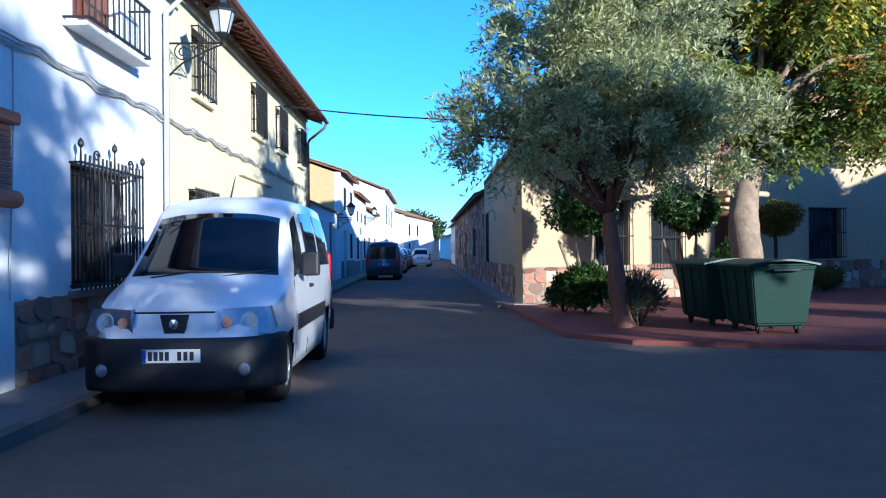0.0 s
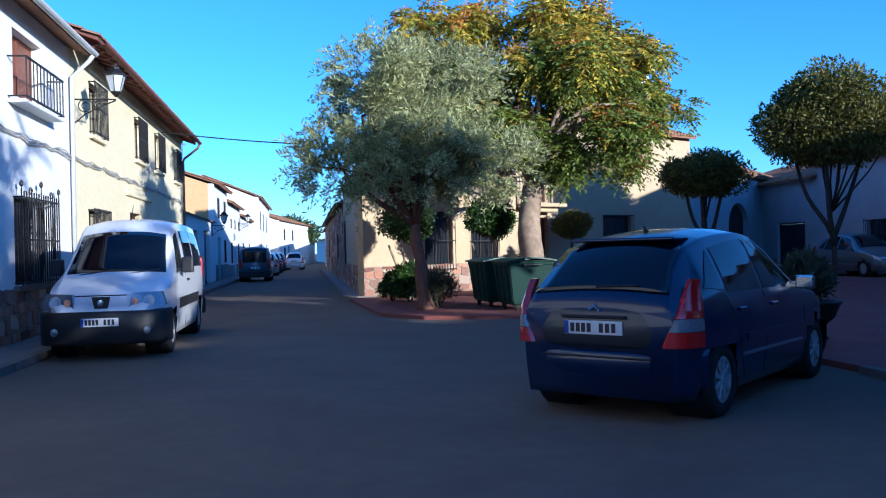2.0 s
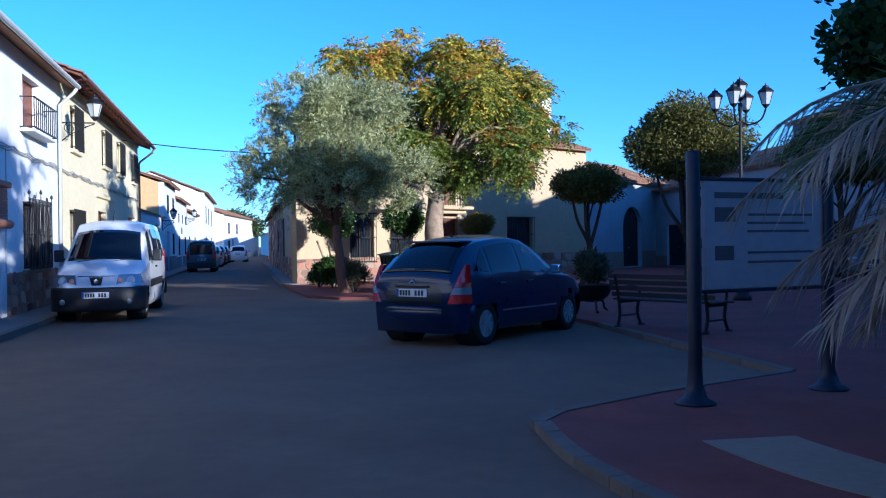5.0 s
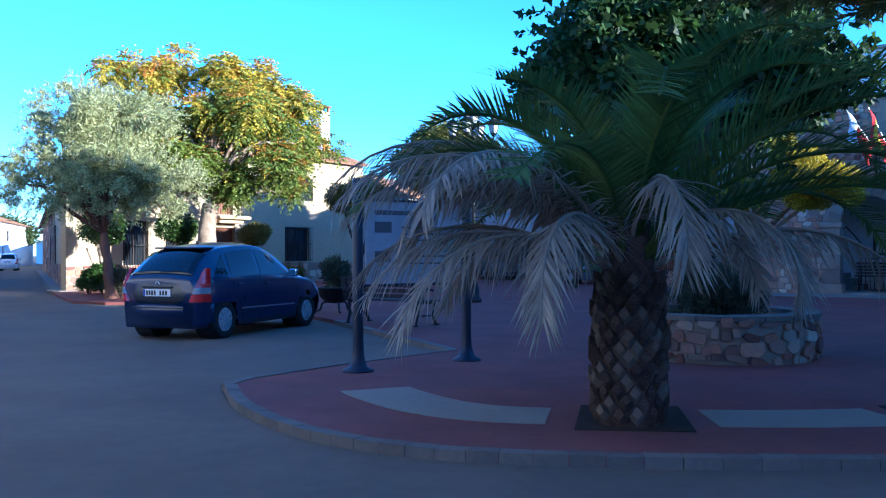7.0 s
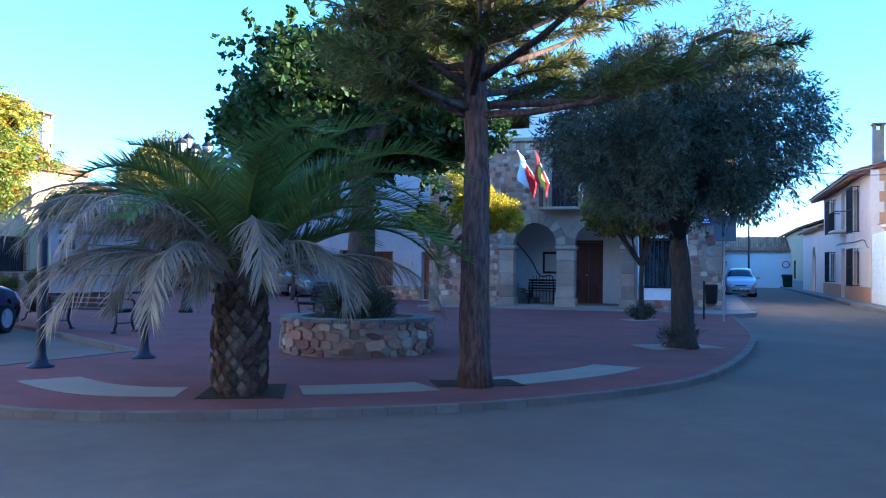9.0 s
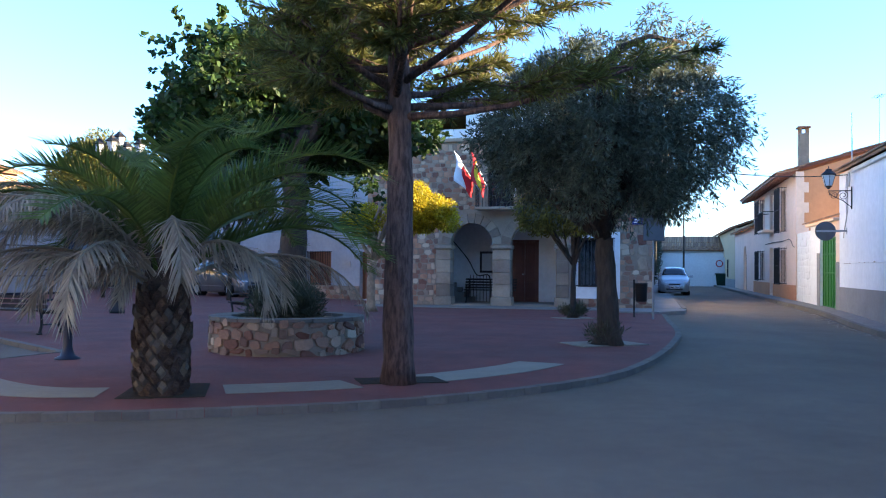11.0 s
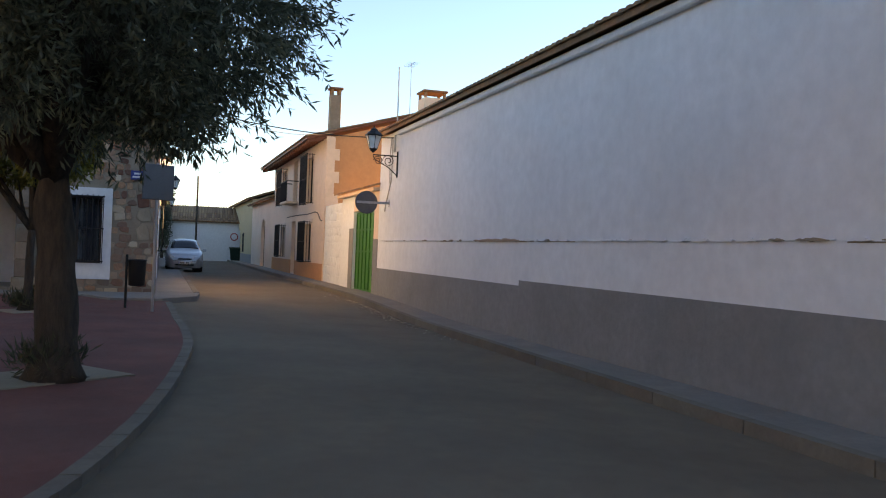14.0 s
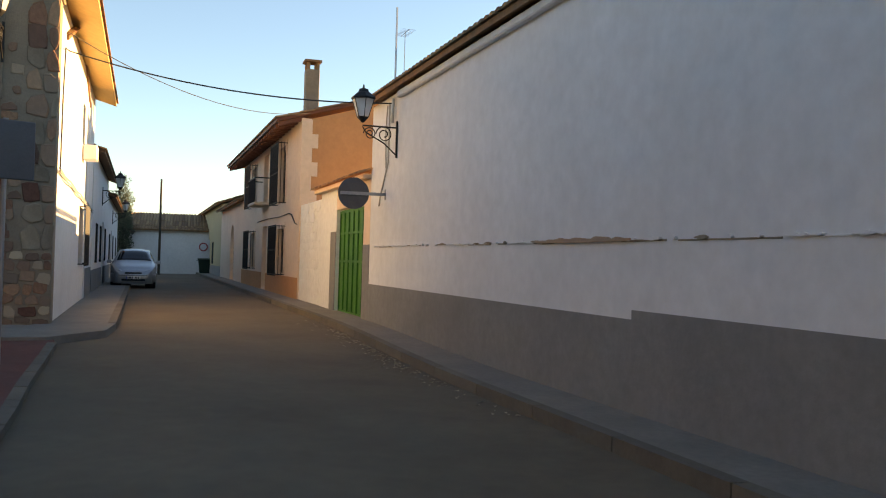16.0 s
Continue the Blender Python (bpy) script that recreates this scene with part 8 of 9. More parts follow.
def frond_arrays(rng, length, leafl, n, dead, up, bend):
    """Rachis points and leaflet quads of one palm frond, growing along x and bending down in z."""
    rach = []
    x = z = 0.0
    a = up
    steps = 14
    for i in range(steps + 1):
        rach.append((x, 0.0, z))
        a -= bend / steps * (0.35 + 1.3 * i / steps)
        x += math.cos(a) * length / steps
        z += math.sin(a) * length / steps
    R = np.array(rach)
    vs, fs = [], []
    for k in range(n):
        u = 0.14 + 0.86 * k / n
        i = min(int(u * steps), steps - 1)
        w = u * steps - i
        p = R[i] * (1 - w) + R[i + 1] * w
        tan = R[i + 1] - R[i]
        tan /= np.linalg.norm(tan)
        up_ = np.cross(tan, np.array([0, 1.0, 0]))
        up_ = -up_ if up_[2] < 0 and not (tan[2] < -0.9) else up_
        ll = leafl * (math.sin(math.pi * min(1, 0.2 + u * 0.72)) ** 0.6) * rng.uniform(0.85, 1.1)
        for s in (-1, 1):
            d = tan * rng.uniform(0.6, 0.75) + np.array([0, s * rng.uniform(0.62, 0.74), 0]) + up_ * rng.uniform(0.18, 0.42)
            if dead:
                d = d + np.array([0, 0, -rng.uniform(0.35, 1.0)]) + rng.normal(0, 0.12, 3)
            d /= np.linalg.norm(d)
            sd = np.cross(d, up_)
            sd /= np.linalg.norm(sd)
            drop = np.array([0, 0, -(0.28 if dead else 0.1) * ll])
            o = len(vs)
            wd = 0.0075 if dead else 0.0085
            vs += [p + sd * wd, p - sd * wd, p + d * ll * 0.55 - sd * wd + drop * 0.3, p + d * ll * 0.55 + sd * wd + drop * 0.3, p + d * ll + drop]
            fs += [(o, o + 1, o + 2, o + 3), (o + 3, o + 2, o + 4)]
    return R, vs, fs


def palm(base, seed):
    rng = np.random.default_rng(seed)
    t = thing("palm_tree", place(*base), "short thick palm with green fronds above a skirt of dry ones", "palm tree")
    bm = B()
    lathe(bm, [(0.22, 0), (0.245, 0.08), (0.25, 0.4), (0.235, 0.75), (0.21, 1.0), (0.18, 1.2), (0.16, 1.5), (0.04, 1.62)], 20)
    tr = part("trunk", bm, M_palmtrunk, t)
    stub = bpy.data.meshes.new("frond_base")
    sv = [(-0.5, 0, 0.0), (0, 0, -0.5), (0.5, 0, 0.0), (0, 0, 0.5), (-0.34, -1, 0.1), (0, -0.8, -0.22), (0.34, -1, 0.1), (0, -1.3, 0.5)]
    sf = [(0, 1, 5, 4), (1, 2, 6, 5), (2, 3, 7, 6), (3, 0, 4, 7), (4, 5, 6, 7)]
    stub.from_pydata(sv, [], sf)
    stub.update()
    stub.materials.append(M_palmcut)
    stub2 = stub.copy()
    stub2.materials.clear()
    stub2.materials.append(M_palmtrunk)
    for r in range(13):
        for k in range(13):
            a = 2 * math.pi * (k + 0.5 * (r % 2) + rng.uniform(-0.12, 0.12)) / 13
            z = 0.08 + r * 0.08 + rng.uniform(-0.012, 0.012)
            rad = 0.246 - 0.035 * max(0.0, (z - 0.7) / 0.35)
            m = Matrix.Rotation(a, 4, "Z") @ Matrix.Translation((0, -rad + 0.015, z)) @ Matrix.Rotation(radians(-24), 4, "X") @ Matrix.Diagonal((0.115, 0.055 * rng.uniform(0.7, 1.5), 0.13 * rng.uniform(0.85, 1.1), 1))
            shared("frond_base", stub if rng.random() < 0.35 else stub2, m, tr)
    plan = []
    for i in range(7):
        plan.append((2.399 * i, rng.uniform(66, 82), rng.uniform(65, 105), rng.uniform(2.1, 2.5), False))
    for i in range(16):
        plan.append((0.4 + 2.399 * i, rng.uniform(48, 74), rng.uniform(80, 130), rng.uniform(2.4, 3.1), False))
    for deg in (-75, -50, -28, -5, 20, 60, 100):
        plan.append((radians(deg), rng.uniform(30, 46), rng.uniform(75, 100), rng.uniform(2.4, 2.75), False))
    for deg, up, bend, ln in ((122, 56, 100, 2.9), (140, 48, 100, 3.1), (158, 56, 106, 3.1), (176, 50, 102, 3.0), (198, 54, 118, 2.7), (148, 32, 84, 2.6), (168, 30, 88, 2.5), (250, 66, 195, 1.75), (330, 30, 100, 2.3), (75, 35, 110, 2.4), (20, 35, 110, 2.4), (110, 30, 105, 2.4), (132, 54, 130, 2.6), (165, 56, 140, 2.6), (186, 30, 105, 2.5), (215, 40, 130, 2.2), (290, 50, 170, 1.7)):
        plan.append((radians(deg), up, bend, ln, True))
    for a, up, bend, ln, dead in plan:
        ln *= 1.0 - 0.2 * max(0.0, math.cos(a - radians(150)))
        R, V, Fc = frond_arrays(rng, ln, 0.42 if dead else 0.44, 84, dead, radians(up), radians(bend))
        m = Matrix.Rotation(a, 4, "Z") @ Matrix.Translation((0.05 + 0.13 * (1 - up / 90), 0, 1.02 + 0.34 * up / 90)) @ Matrix.Rotation(rng.uniform(-0.25, 0.25), 4, "X")
        bm = B()
        tube(bm, [tuple(p) for p in R], [0.026 - 0.0014 * j for j in range(len(R))], 5)
        me_r = part("frond", bm, L_deadpalm if dead else L_palm, t, "dry grey-brown drooping frond" if dead else "arching green frond")
        me_r.matrix_basis = m
        ob = raw_part("leaf_blade", [tuple(v) for v in V], Fc, L_deadpalm if dead else L_palm, me_r)


palm((4.72, -7.5, 0.07), 41)


def shrub(base, label, seed, rx, rz, nleaf, leaf, m, name="shrub", category="shrub", clumps=16, lo=0.1, up=0.0):
    rng = np.random.default_rng(seed)
    t = thing(name, place(*base), label, category)
    cl = [(q[0], q[1], max(q[2], 0.08), q[3]) for q in ellipsoid_clumps(rng, (0, 0, rz * 0.75), rx, rz, clumps, (0.3, 0.5))]
    for q in cl[:8]:
        bm = B()
        tube(bm, [(q[0] * 0.15, q[1] * 0.15, 0), (q[0] * 0.6, q[1] * 0.6, q[2] * 0.7), q[:3]], [0.014, 0.01, 0.004], 5)
        part("stem", bm, M_bark_dark, t)
    p, d = crown_points(rng, cl, nleaf, lo)
    p[:, 2] = np.maximum(p[:, 2], 0.03)
    v, f = leaf_quads(rng, p, d + np.array([0, 0, up]), *leaf, droop=0.0)
    mesh_from_arrays("foliage", v, f, m, t)
    return t


shrub((2.95, 17.4, 0.07), "bright green shrub under the citrus tree", 51, 0.55, 0.65, 5000, (0.11, 0.045), L_citrus)
shrub((2.55, 17.9, 0.07), "low leafy shrub at the stone corner", 52, 0.4, 0.5, 3000, (0.1, 0.04), L_citrus)
shrub((3.25, 14.35, 0.07), "dark wispy suckers round the leaning trunk", 53, 0.5, 0.55, 3500, (0.14, 0.02), L_shrub, up=1.2)
shrub((13.05, -7.2, 0.09), "dark grassy tufts round the tree foot", 54, 0.34, 0.22, 900, (0.16, 0.014), L_shrub, up=1.5)
shrub((19.3, -2.0, 0.09), "low green tufts round the small tree", 55, 0.4, 0.2, 1600, (0.13, 0.016), L_shrub, up=1.5)
shrub((8.35, -4.5, 0.42), "grey-green rosemary-like shrub in the stone planter", 56, 0.72, 0.42, 8000, (0.12, 0.014), L_shrub, up=1.0)
shrub((7.6, 22.6, 0.07), "climbing green shrub beside the door", 57, 0.5, 1.0, 4000, (0.11, 0.05), L_citrus)
shrub((11.3, 24.9, 0.07), "dark low bushes below the barred window", 58, 0.55, 0.5, 3000, (0.1, 0.035), L_clipped)


def bed(name, pts, z, label):
    bm = B()
    prism(bm, pts, z - 0.1, z + 0.008)
    tagged(part(name, bm, M_soil), label, "planting bed", kind="structure")


bed("planting_bed", [(4.22, -7.52), (4.83, -6.72), (5.5, -7.12), (4.93, -7.98)], PLAZA_Z, "square bed of dark soil round the palm")
bed("planting_bed", [(6.68, -8.3), (6.95, -7.85), (7.75, -8.35), (7.5, -8.85)], PLAZA_Z, "bed of dark soil round the pine")
bm = B()
prism(bm, [(12.35, -7.25), (12.75, -6.45), (13.9, -6.95), (13.6, -7.75)], PLAZA_Z - 0.1, PLAZA_Z + 0.014)
tagged(part("tree_surround", bm, M_creamstrip), "pale concrete surround of the street tree", "tree surround", kind="structure")
bed("planting_bed", [(12.75, -7.25), (12.95, -6.9), (13.4, -7.15), (13.25, -7.5)], PLAZA_Z + 0.01, "soil patch at the tree foot")
bm = B()
prism(bm, [(18.6, -2.3), (18.9, -1.6), (19.8, -1.9), (19.5, -2.65)], PLAZA_Z - 0.1, PLAZA_Z + 0.014)
tagged(part("tree_surround", bm, M_creamstrip), "pale concrete surround of the small tree", "tree surround", kind="structure")

# far greenery
tree((-1.6, 118, 0), "distant round green tree at the end of the street", 61, [(0, 0, 0), (0, 0, 2)], (0.3, 0.2), (0, 0, 4.2), 4.0, 2.6, 30, 7000, (0.5, 0.3), L_far, M_bark_dark)
def cypress(base, h, seed):
    rng = np.random.default_rng(seed)
    t = thing("cypress_tree", place(*base), "narrow dark cypress beside the side street", "cypress tree")
    bm = B()
    tube(bm, [(0, 0, 0), (0, 0, h * 0.6)], [0.12, 0.05], 8)
    part("trunk", bm, M_bark_dark, t)
    cl = [(rng.normal(0, 0.12), rng.normal(0, 0.12), 0.5 + (h - 0.6) * i / 30, 0.55 * math.sin(math.pi * (0.12 + 0.86 * i / 30)) ** 0.7 + 0.06) for i in range(31)]
    p, d = crown_points(rng, cl, 9000, 0.4)
    v, f = leaf_quads(rng, p, d + np.array([0, 0, 1.0]), 0.14, 0.05)
    mesh_from_arrays("crown", v, f, L_dark, t)
cypress((*thp(46, 0.2), 0), 6.5, 71)

# ---- street furniture ----
def bench(m, label, slat_mat=None, iron=None):
    b = thing("bench", m, label, "bench", "benches")
    iron = iron or M_iron
    for s in (-0.78, 0.78):
        bm = B()
        tube(bm, smooth_line([(s, -0.3, 0.0), (s, -0.24, 0.2), (s, -0.26, 0.4), (s, -0.3, 0.62), (s, -0.36, 0.82)], 3), 0.026, 6)
        tube(bm, smooth_line([(s, 0.3, 0.0), (s, 0.2, 0.2), (s, 0.24, 0.4)], 3), 0.026, 6)
        tube(bm, [(s, -0.26, 0.4), (s, 0.24, 0.4)], 0.024, 6)
        tube(bm, smooth_line([(s, -0.28, 0.6), (s, 0.0, 0.64), (s, 0.24, 0.6), (s, 0.26, 0.5), (s, 0.22, 0.42)], 3), 0.02, 6)
        tube(bm, [(s, -0.24, 0.18), (s, 0.2, 0.18)], 0.016, 5)
        for y in (-0.3, 0.3):
            box(bm, s - 0.035, s + 0.035, y - 0.05, y + 0.05, 0, 0.03, 0.008)
        part("end_frame", bm, iron, b, "black cast-iron end")
    for k in range(5):
        bm = B()
        y = -0.2 + k * 0.1
        box(bm, -0.92, 0.92, y - 0.038, y + 0.038, 0.425, 0.455, 0.006)
        part("seat_slat", bm, slat_mat or M_darkwood, b)
    for k in range(4):
        bm = B()
        z = 0.52 + k * 0.095
        y = -0.262 - 0.028 * k - 0.012
        box(bm, -0.92, 0.92, y - 0.0, y + 0.024, z - 0.034, z + 0.034, 0.006)
        part("back_slat", bm, slat_mat or M_darkwood, b)
    return b


bench(pose(6.6, 1.75, PLAZA_Z, 0, 0, -62), "dark slatted bench with cast-iron ends beside the parked car")
bench(pose(12.6, 2.6, PLAZA_Z, 0, 0, 20), "dark slatted bench beyond the stone planter")
bench(THF @ pose(fx(5.6), 1.3, 0.16, 0, 0, 180), "dark slatted bench under the arcade")


def planter(c, r, h):
    t = thing("planter", place(c[0], c[1], PLAZA_Z), "round rubble stone planter with concrete coping", "planter")
    bm = B()
    lathe(bm, [(r - 0.008, 0), (r - 0.008, h - 0.02), (r - 0.28, h - 0.02), (r - 0.28, 0.1)], 40)
    part("core", bm, M_mortar, t)
    bm = B()
    lathe(bm, [(r - 0.27, 0.1), (r - 0.27, h - 0.12), (0.01, h - 0.06)], 32)
    part("soil", bm, M_soil, t)
    rnd = random.Random(7)
    z = 0.0
    for row in range(4):
        hh = h / 4 * (0.8, 1.25, 1.05, 0.9)[row]
        a = rnd.random()
        end = a + 2 * math.pi
        while a < end - 0.08:
            w = rnd.uniform(0.1, 0.34) / r
            w = min(w, end - a)
            me = STONES[rnd.randrange(10)][0]
            m = Matrix.Rotation(a + w / 2, 4, "Z") @ Matrix.Translation((0, -r + 0.005, z + hh / 2 + rnd.uniform(-0.035, 0.035))) @ Matrix.Rotation(rnd.uniform(-0.3, 0.3), 4, "Y") @ Matrix.Diagonal((w * r * rnd.uniform(0.8, 1.0), 0.025 * rnd.uniform(0.7, 1.4), hh * rnd.uniform(0.75, 1.25), 1))
            shared("stone", me, m, t)
            a += w
        z += hh
    for i in range(20):
        bm = B()
        a0, a1 = 2 * math.pi * (i + 0.02) / 20, 2 * math.pi * (i + 0.98) / 20
        pts = [(math.cos(q) * rr, math.sin(q) * rr) for rr, qs in ((r + 0.03, (a0, (a0 + a1) / 2, a1)), (r - 0.3, (a1, (a0 + a1) / 2, a0))) for q in qs]
        prism(bm, pts, h - 0.012, h + 0.04 + 0.005 * rnd.random())
        part("coping_stone", bm, M_kerb, t)
    return t


planter((8.45, -4.42), 1.17, 0.5)


def container(m, label):
    t = thing("waste_container", m, label, "waste container", "waste containers")
    bm = B()
    def frus(z, w, d):
        return [bm.verts.new((sx_ * w, sy_ * d, z)) for sx_, sy_ in ((-1, -1), (1, -1), (1, 1), (-1, 1))]
    rs = [frus(0.12, 0.5, 0.36), frus(0.16, 0.54, 0.4), frus(0.98, 0.62, 0.49), frus(1.02, 0.65, 0.52), frus(1.06, 0.65, 0.52)]
    skin(bm, rs)
    bmesh.ops.bevel(bm, geom=[e for e in bm.edges], offset=0.02, segments=2, affect="EDGES")
    body = part("body", bm, M_bin, t, "dark green plastic tub")
    for s in (-1, 1):
        for x in (-0.36, 0.0, 0.36):
            bm = B()
            pr = [(x - 0.03, s * 0.405, 0.2), (x + 0.03, s * 0.405, 0.2), (x + 0.03, s * 0.49, 0.97), (x - 0.03, s * 0.49, 0.97)]
            a = [bm.verts.new(p) for p in pr]
            b = [bm.verts.new((p[0], p[1] + s * 0.025, p[2])) for p in pr]
            for i in range(4):
                bm.faces.new((a[i], a[(i + 1) % 4], b[(i + 1) % 4], b[i]))
            bm.faces.new(b)
            bmesh.ops.recalc_face_normals(bm, faces=bm.faces)
            part("rib", bm, M_bin, body)
    bm = B()
    n = 8
    lo, hi = [], []
    for i in range(n + 1):
        y = -0.55 + 1.1 * i / n
        z = 1.065 + 0.07 * math.sin(math.pi * i / n)
        lo.append((y, z))
    ra = [bm.verts.new((-0.68, y, z)) for y, z in lo] + [bm.verts.new((-0.68, y, z - 0.03)) for y, z in lo[::-1]]
    rb = [bm.verts.new((0.68, v.co.y, v.co.z)) for v in ra]
    skin(bm, [ra, rb], caps=False)
    for q in (ra, rb):
        for i in range(n):
            bm.faces.new((q[i], q[i + 1], q[2 * n - i], q[2 * n + 1 - i]))
    bmesh.ops.recalc_face_normals(bm, faces=bm.faces)
    lid = part("lid", bm, M_binlid, t, "slightly domed green lid")
    for s in (-1, 1):
        bm = B()
        tube(bm, [(s * 0.64, -0.2, 0.97), (s * 0.73, -0.2, 0.97), (s * 0.73, 0.2, 0.97), (s * 0.64, 0.2, 0.97)], 0.018, 6)
        part("side_handle", bm, M_blackpl, t)
        for y in (-0.3, 0.3):
            bm = B()
            lathe(bm, [(0.02, -0.025), (0.056, -0.02), (0.06, 0.0), (0.056, 0.02), (0.02, 0.025)], 14)
            bmesh.ops.transform(bm, matrix=Matrix.Translation((s * 0.42, y, 0.06)) @ Matrix.Rotation(radians(90), 4, "X"), verts=bm.verts)
            w_ = part("castor", bm, M_rubber, t)
            bm = B()
            box(bm, s * 0.42 - 0.03, s * 0.42 + 0.03, y - 0.045, y + 0.045, 0.07, 0.13)
            part("castor_fork", bm, M_iron, w_)
    return t


container(pose(4.92, 13.12, PLAZA_Z, 0, 0, 94), "dark green wheeled waste container with a domed lid")
container(pose(4.66, 14.55, PLAZA_Z, 0, 0, 97), "second dark green waste container behind the first")


def multi_lamp(base, h):
    t = thing("street_lamp", place(*base), "black cast-iron lamp post with a cluster of white lanterns", "street lamp")
    bm = B()
    lathe(bm, [(0.2, 0), (0.2, 0.08), (0.15, 0.12), (0.13, 0.35), (0.09, 0.45), (0.075, 0.9), (0.085, 0.95), (0.06, 1.0), (0.045, 2.4), (0.06, 2.45), (0.04, 2.5), (0.032, h - 0.6), (0.05, h - 0.5), (0.05, h - 0.35)], 14)
    part("post", bm, M_iron, t, smooth=True)
    heads = [(0.0, 0.0, h - 0.32)]
    for k in range(4):
        a = math.pi / 4 + k * math.pi / 2
        c, s = math.cos(a), math.sin(a)
        bm = B()
        pts = smooth_line([(0, 0, h - 0.75), (c * 0.2, s * 0.2, h - 0.85), (c * 0.45, s * 0.45, h - 0.75), (c * 0.55, s * 0.55, h - 0.52)], 4)
        tube(bm, pts, 0.02, 6)
        part("arm", bm, M_iron, t)
        heads.append((c * 0.55, s * 0.55, h - 0.52))
    for q in heads:
        lantern_head(t, q, 0.82)
    return t


multi_lamp((11.1, 7.15, PLAZA_Z), 4.75)


def notice_stand():
    a, b = Vector((3.92, -3.88)), Vector((5.38, -3.58))
    t = thing("notice_stand", place(a.x, a.y, 0, math.degrees(math.atan2((b - a).y, (b - a).x))), "notice board with pale panel between two dark blue posts", "notice board")
    w = (b - a).length
    for x in (0.0, w):
        bm = B()
        lathe(bm, [(0.17, PLAZA_Z), (0.17, PLAZA_Z + 0.015), (0.1, PLAZA_Z + 0.05), (0.065, PLAZA_Z + 0.16), (0.058, 0.4), (0.058, 2.12), (0.05, 2.14)], 14, (x, 0, 0))
        part("post", bm, M_pole, t, smooth=True)
    bm = B()
    box(bm, 0.1, w - 0.1, -0.025, 0.025, 1.0, 1.9, 0.006)
    p = part("panel", bm, M_panel, t, "pale grey-blue panel with unreadable lines")
    bm = B()
    for z in (0.97, 1.9):
        box(bm, 0.06, w - 0.06, -0.035, 0.035, z, z + 0.03, 0.005)
    part("panel_frame", bm, M_pole, t)
    for z, x0, x1, h_ in ((1.78, 0.2, 0.95, 0.05), (1.62, 0.2, 0.42, 0.12), (1.62, 0.55, 1.3, 0.02), (1.55, 0.55, 1.2, 0.02), (1.48, 0.55, 1.25, 0.02), (1.3, 0.2, 0.4, 0.12), (1.3, 0.55, 1.3, 0.02), (1.22, 0.55, 1.15, 0.02)):
        bm = B()
        box(bm, x0, x1, -0.0285, -0.0255, z - h_ / 2, z + h_ / 2)
        part("text_bar", bm, M_signback, p)


notice_stand()


def bowl_planter(base):
    t = thing("flower_bowl", place(*base), "black iron flower bowl on curved legs with a drooping plant", "planter")
    bm = B()
    lathe(bm, [(0.05, 0.2), (0.2, 0.22), (0.33, 0.33), (0.4, 0.5), (0.43, 0.52), (0.43, 0.55), (0.39, 0.55), (0.3, 0.42), (0.02, 0.4)], 20)
    part("bowl", bm, M_iron, t, smooth=True)
    for k in range(3):
        a = 2 * math.pi * k / 3 + 0.4
        bm = B()
        tube(bm, smooth_line([(math.cos(a) * 0.15, math.sin(a) * 0.15, 0.24), (math.cos(a) * 0.3, math.sin(a) * 0.3, 0.2), (math.cos(a) * 0.34, math.sin(a) * 0.34, 0.08), (math.cos(a) * 0.42, math.sin(a) * 0.42, 0.03)], 4), 0.025, 6)
        part("leg", bm, M_iron, t)


bowl_planter((6.7, 5.15, PLAZA_Z))
shrub((6.7, 5.15, PLAZA_Z + 0.5), "dark spreading plant in the iron bowl", 81, 0.36, 0.42, 2600, (0.14, 0.03), L_shrub, up=0.9)

# litter bin and sign at the town hall corner
lb = thing("litter_bin", place(20.95, -2.85, PLAZA_Z, -40), "black litter bin hung on a short post", "litter bin")
bm = B()
tube(bm, [(0, 0, 0), (0, 0, 1.02)], 0.025, 8)
part("post", bm, M_iron, lb)
bm = B()
lathe(bm, [(0.13, 0.42), (0.15, 0.44), (0.17, 0.9), (0.18, 0.92), (0.16, 0.93), (0.14, 0.5), (0.01, 0.5)], 16, (0.2, 0.0, 0))
part("bucket", bm, M_blackpl, lb, smooth=True)
sp = thing("road_sign", place(20.47, -3.72, PLAZA_Z, -35), "square road sign seen from its dark back on a tall post", "road sign")
bm = B()
tube(bm, [(0, 0, 0), (0, 0, 2.72)], 0.03, 8)
part("post", bm, M_alu, sp)
bm = B()
box(bm, -0.3, 0.3, -0.055, -0.035, 2.05, 2.7, 0.01)
part("panel", bm, M_signback, sp)

# signs and bins at the far end of the side street
ends = place(68.5, 17.0, 0, -62)
fs_ = thing("road_sign", ends @ Matrix.Translation((-1.5, -0.03, 1.9)), "round and triangular road signs on the far white wall", "road sign")
bm = B()
lathe(bm, [(0.3, 0), (0.3, 0.02), (0.01, 0.02)], 20)
bmesh.ops.transform(bm, matrix=Matrix.Rotation(radians(90), 4, "X"), verts=bm.verts)
part("disc", bm, M_signred, fs_)
bm = B()
lathe(bm, [(0.22, 0.021), (0.22, 0.03), (0.01, 0.03)], 20)
bmesh.ops.transform(bm, matrix=Matrix.Rotation(radians(90), 4, "X"), verts=bm.verts)
part("disc_face", bm, M_signwhite, fs_)
container(ends @ pose(-1.2, -1.4, 0, 0, 0, 0), "dark waste container at the end of the side street")
pm = thing("utility_pole", place(63.5, 19.2), "thin dark utility pole at the end of the side street", "utility pole")
bm = B()
tube(bm, [(0, 0, 0), (0, 0, 6.2)], [0.09, 0.06], 8)
part("pole", bm, M_bark_dark, pm)

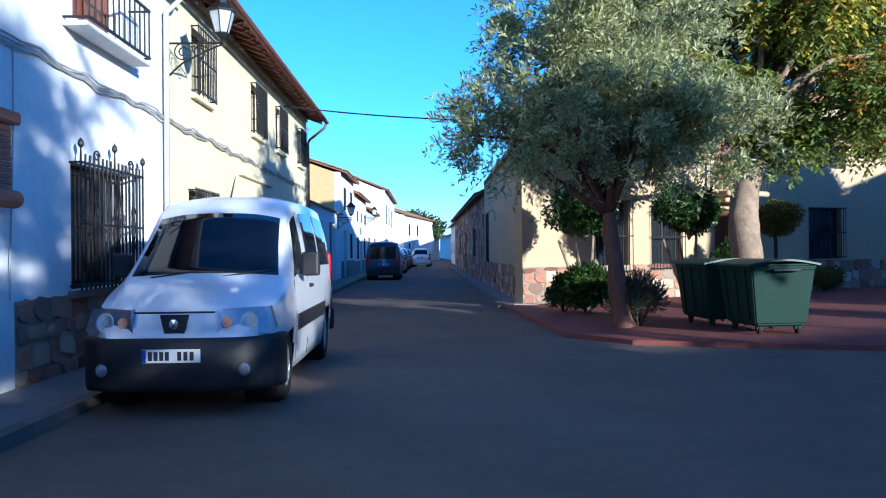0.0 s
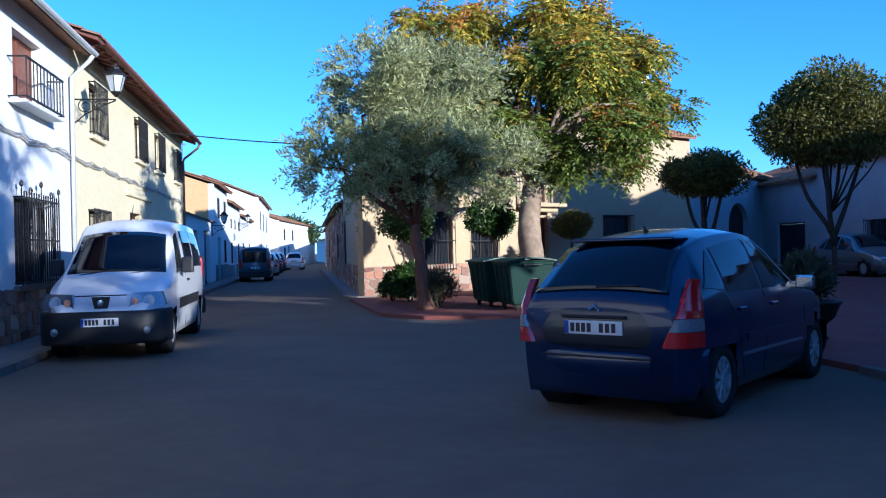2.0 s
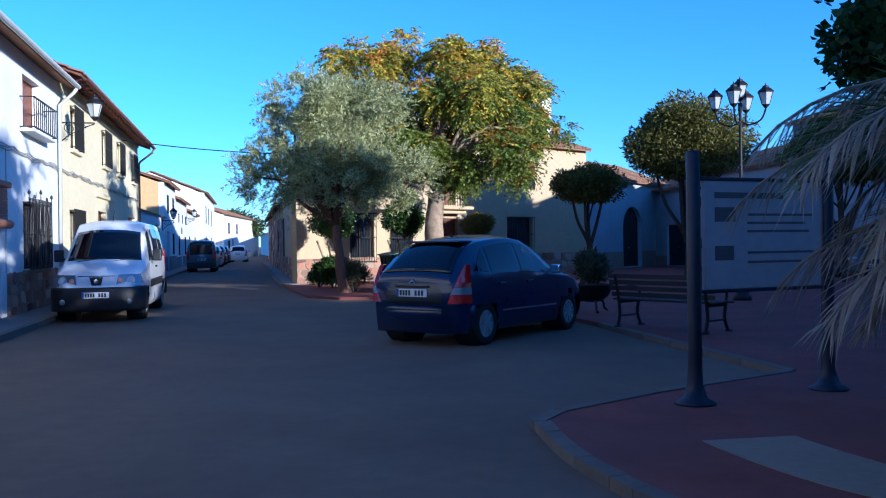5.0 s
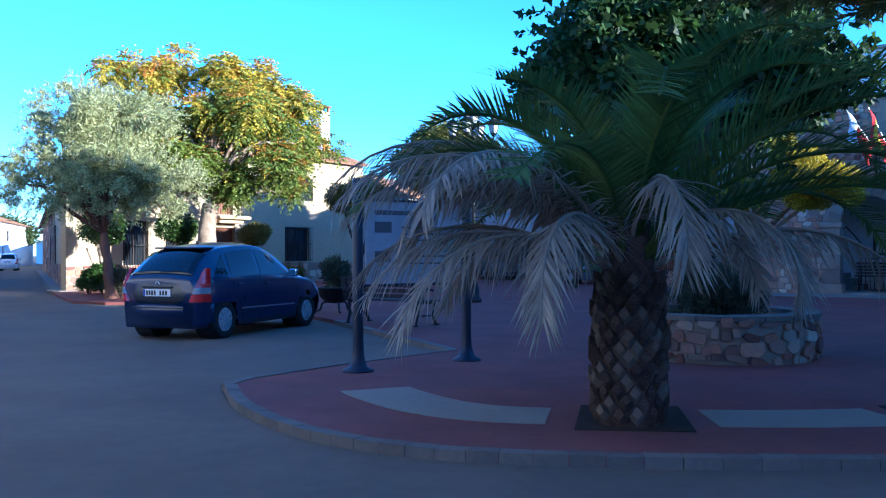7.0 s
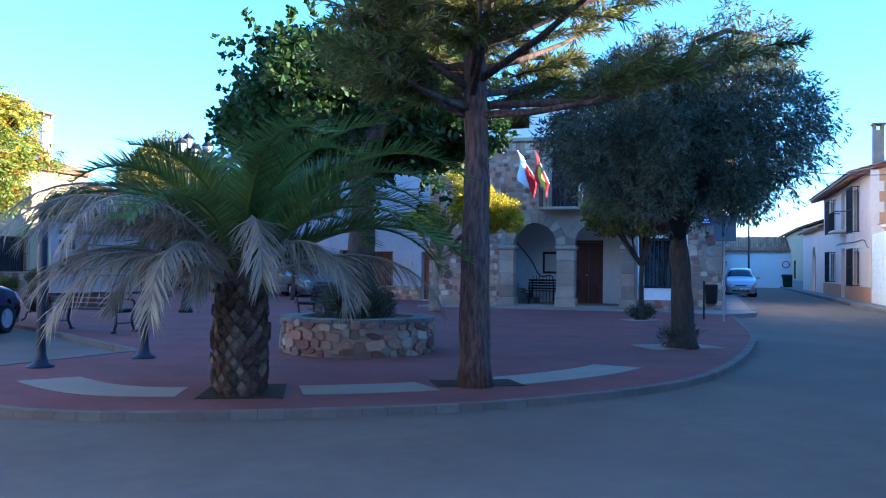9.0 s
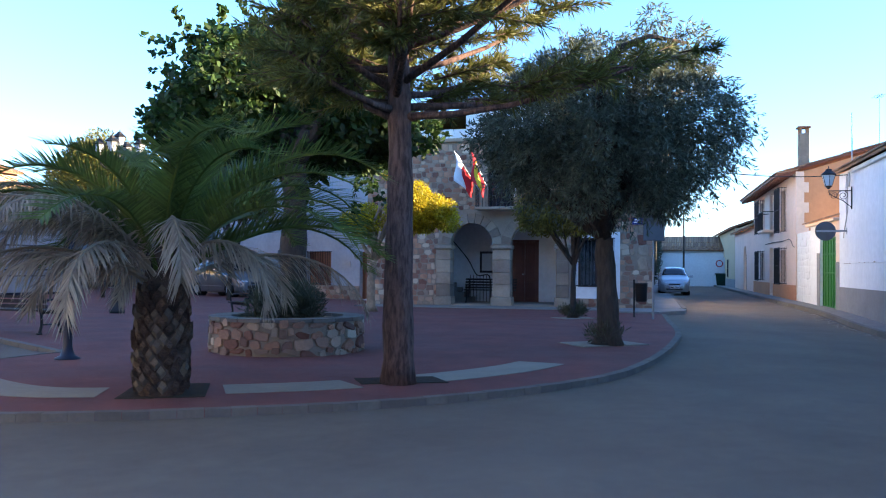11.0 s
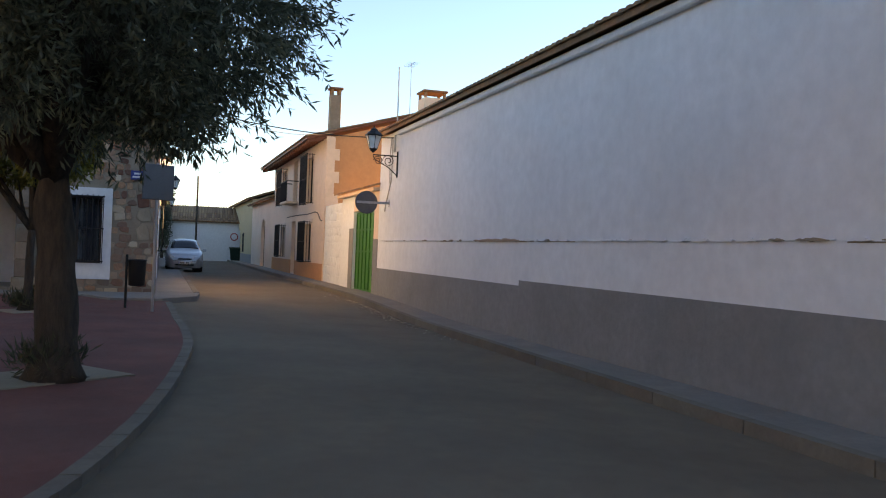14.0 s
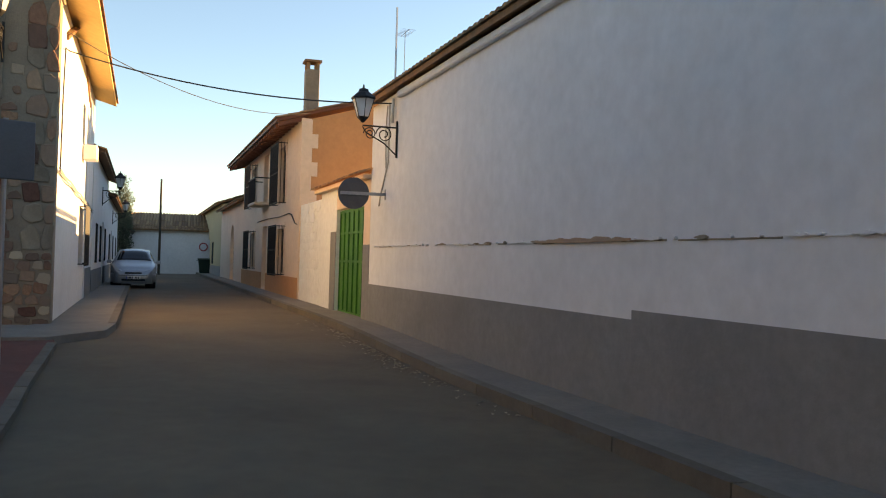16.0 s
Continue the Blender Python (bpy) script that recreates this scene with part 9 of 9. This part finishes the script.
# overhead cables
def span(a, b, sag, label, r=0.014):
    a, b = Vector(a), Vector(b)
    c = thing("overhead_cable", None, label, "cable")
    bm = B()
    tube(bm, [a.lerp(b, i / 20) - Vector((0, 0, sag * 4 * (i / 20) * (1 - i / 20))) for i in range(21)], r, 5)
    part("wire", bm, M_cable, c)


span((-4.32, 24.3, 5.5), (7.6, 23.7, 5.2), 0.35, "black cable spanning the street to the cream house", 0.02)
p0 = THS @ Vector((1.6, -0.02, 5.1))
p1 = SB @ Vector((-0.3, -0.02, 4.3))
span(p0, p1, 0.25, "black cable spanning the side street")
p0 = THS @ Vector((1.4, -0.02, 5.4))
p1 = SB @ Vector((-9.9, 0.2, 5.6))
span(p0, p1, 0.5, "thin black cable to the orange gable", 0.009)

# litter along the kerb
rnd = random.Random(9)
lv, lf = [], []
for i in range(260):
    s, o = rnd.gauss(-2.5, 2.2), 0.85 + abs(rnd.gauss(0, 0.16))
    x, y = onwall(s, o)
    z = ground_z(x, y) + 0.008
    a, r_ = rnd.random() * 6.28, rnd.uniform(0.012, 0.045)
    k = len(lv)
    lv += [(x + r_ * math.cos(a), y + r_ * math.sin(a), z), (x + r_ * 0.5 * math.cos(a + 1.6), y + r_ * 0.5 * math.sin(a + 1.6), z + 0.012), (x - r_ * math.cos(a), y - r_ * math.sin(a), z), (x - r_ * 0.5 * math.cos(a + 1.6), y - r_ * 0.5 * math.sin(a + 1.6), z + 0.01)]
    lf.append((k, k + 1, k + 2, k + 3))
tagged(raw_part("fallen_leaves", lv, lf, L_deadpalm, None, kind="stuff"), "scatter of dry fallen leaves along the kerb", "leaf litter")

pq = thing("number_plaque", WEST() @ Matrix.Translation((7.35, -0.002, 2.93)), "small black enamel plaque on the white house", "plaque")
bm = B()
box(bm, -0.09, 0.09, -0.02, 0.0, -0.12, 0.12, 0.006)
part("plate", bm, M_blackpl, pq)
bm = B()
box(bm, -0.035, 0.035, -0.0225, -0.0202, -0.07, 0.07)
part("text_bar", bm, M_signwhite, pq)
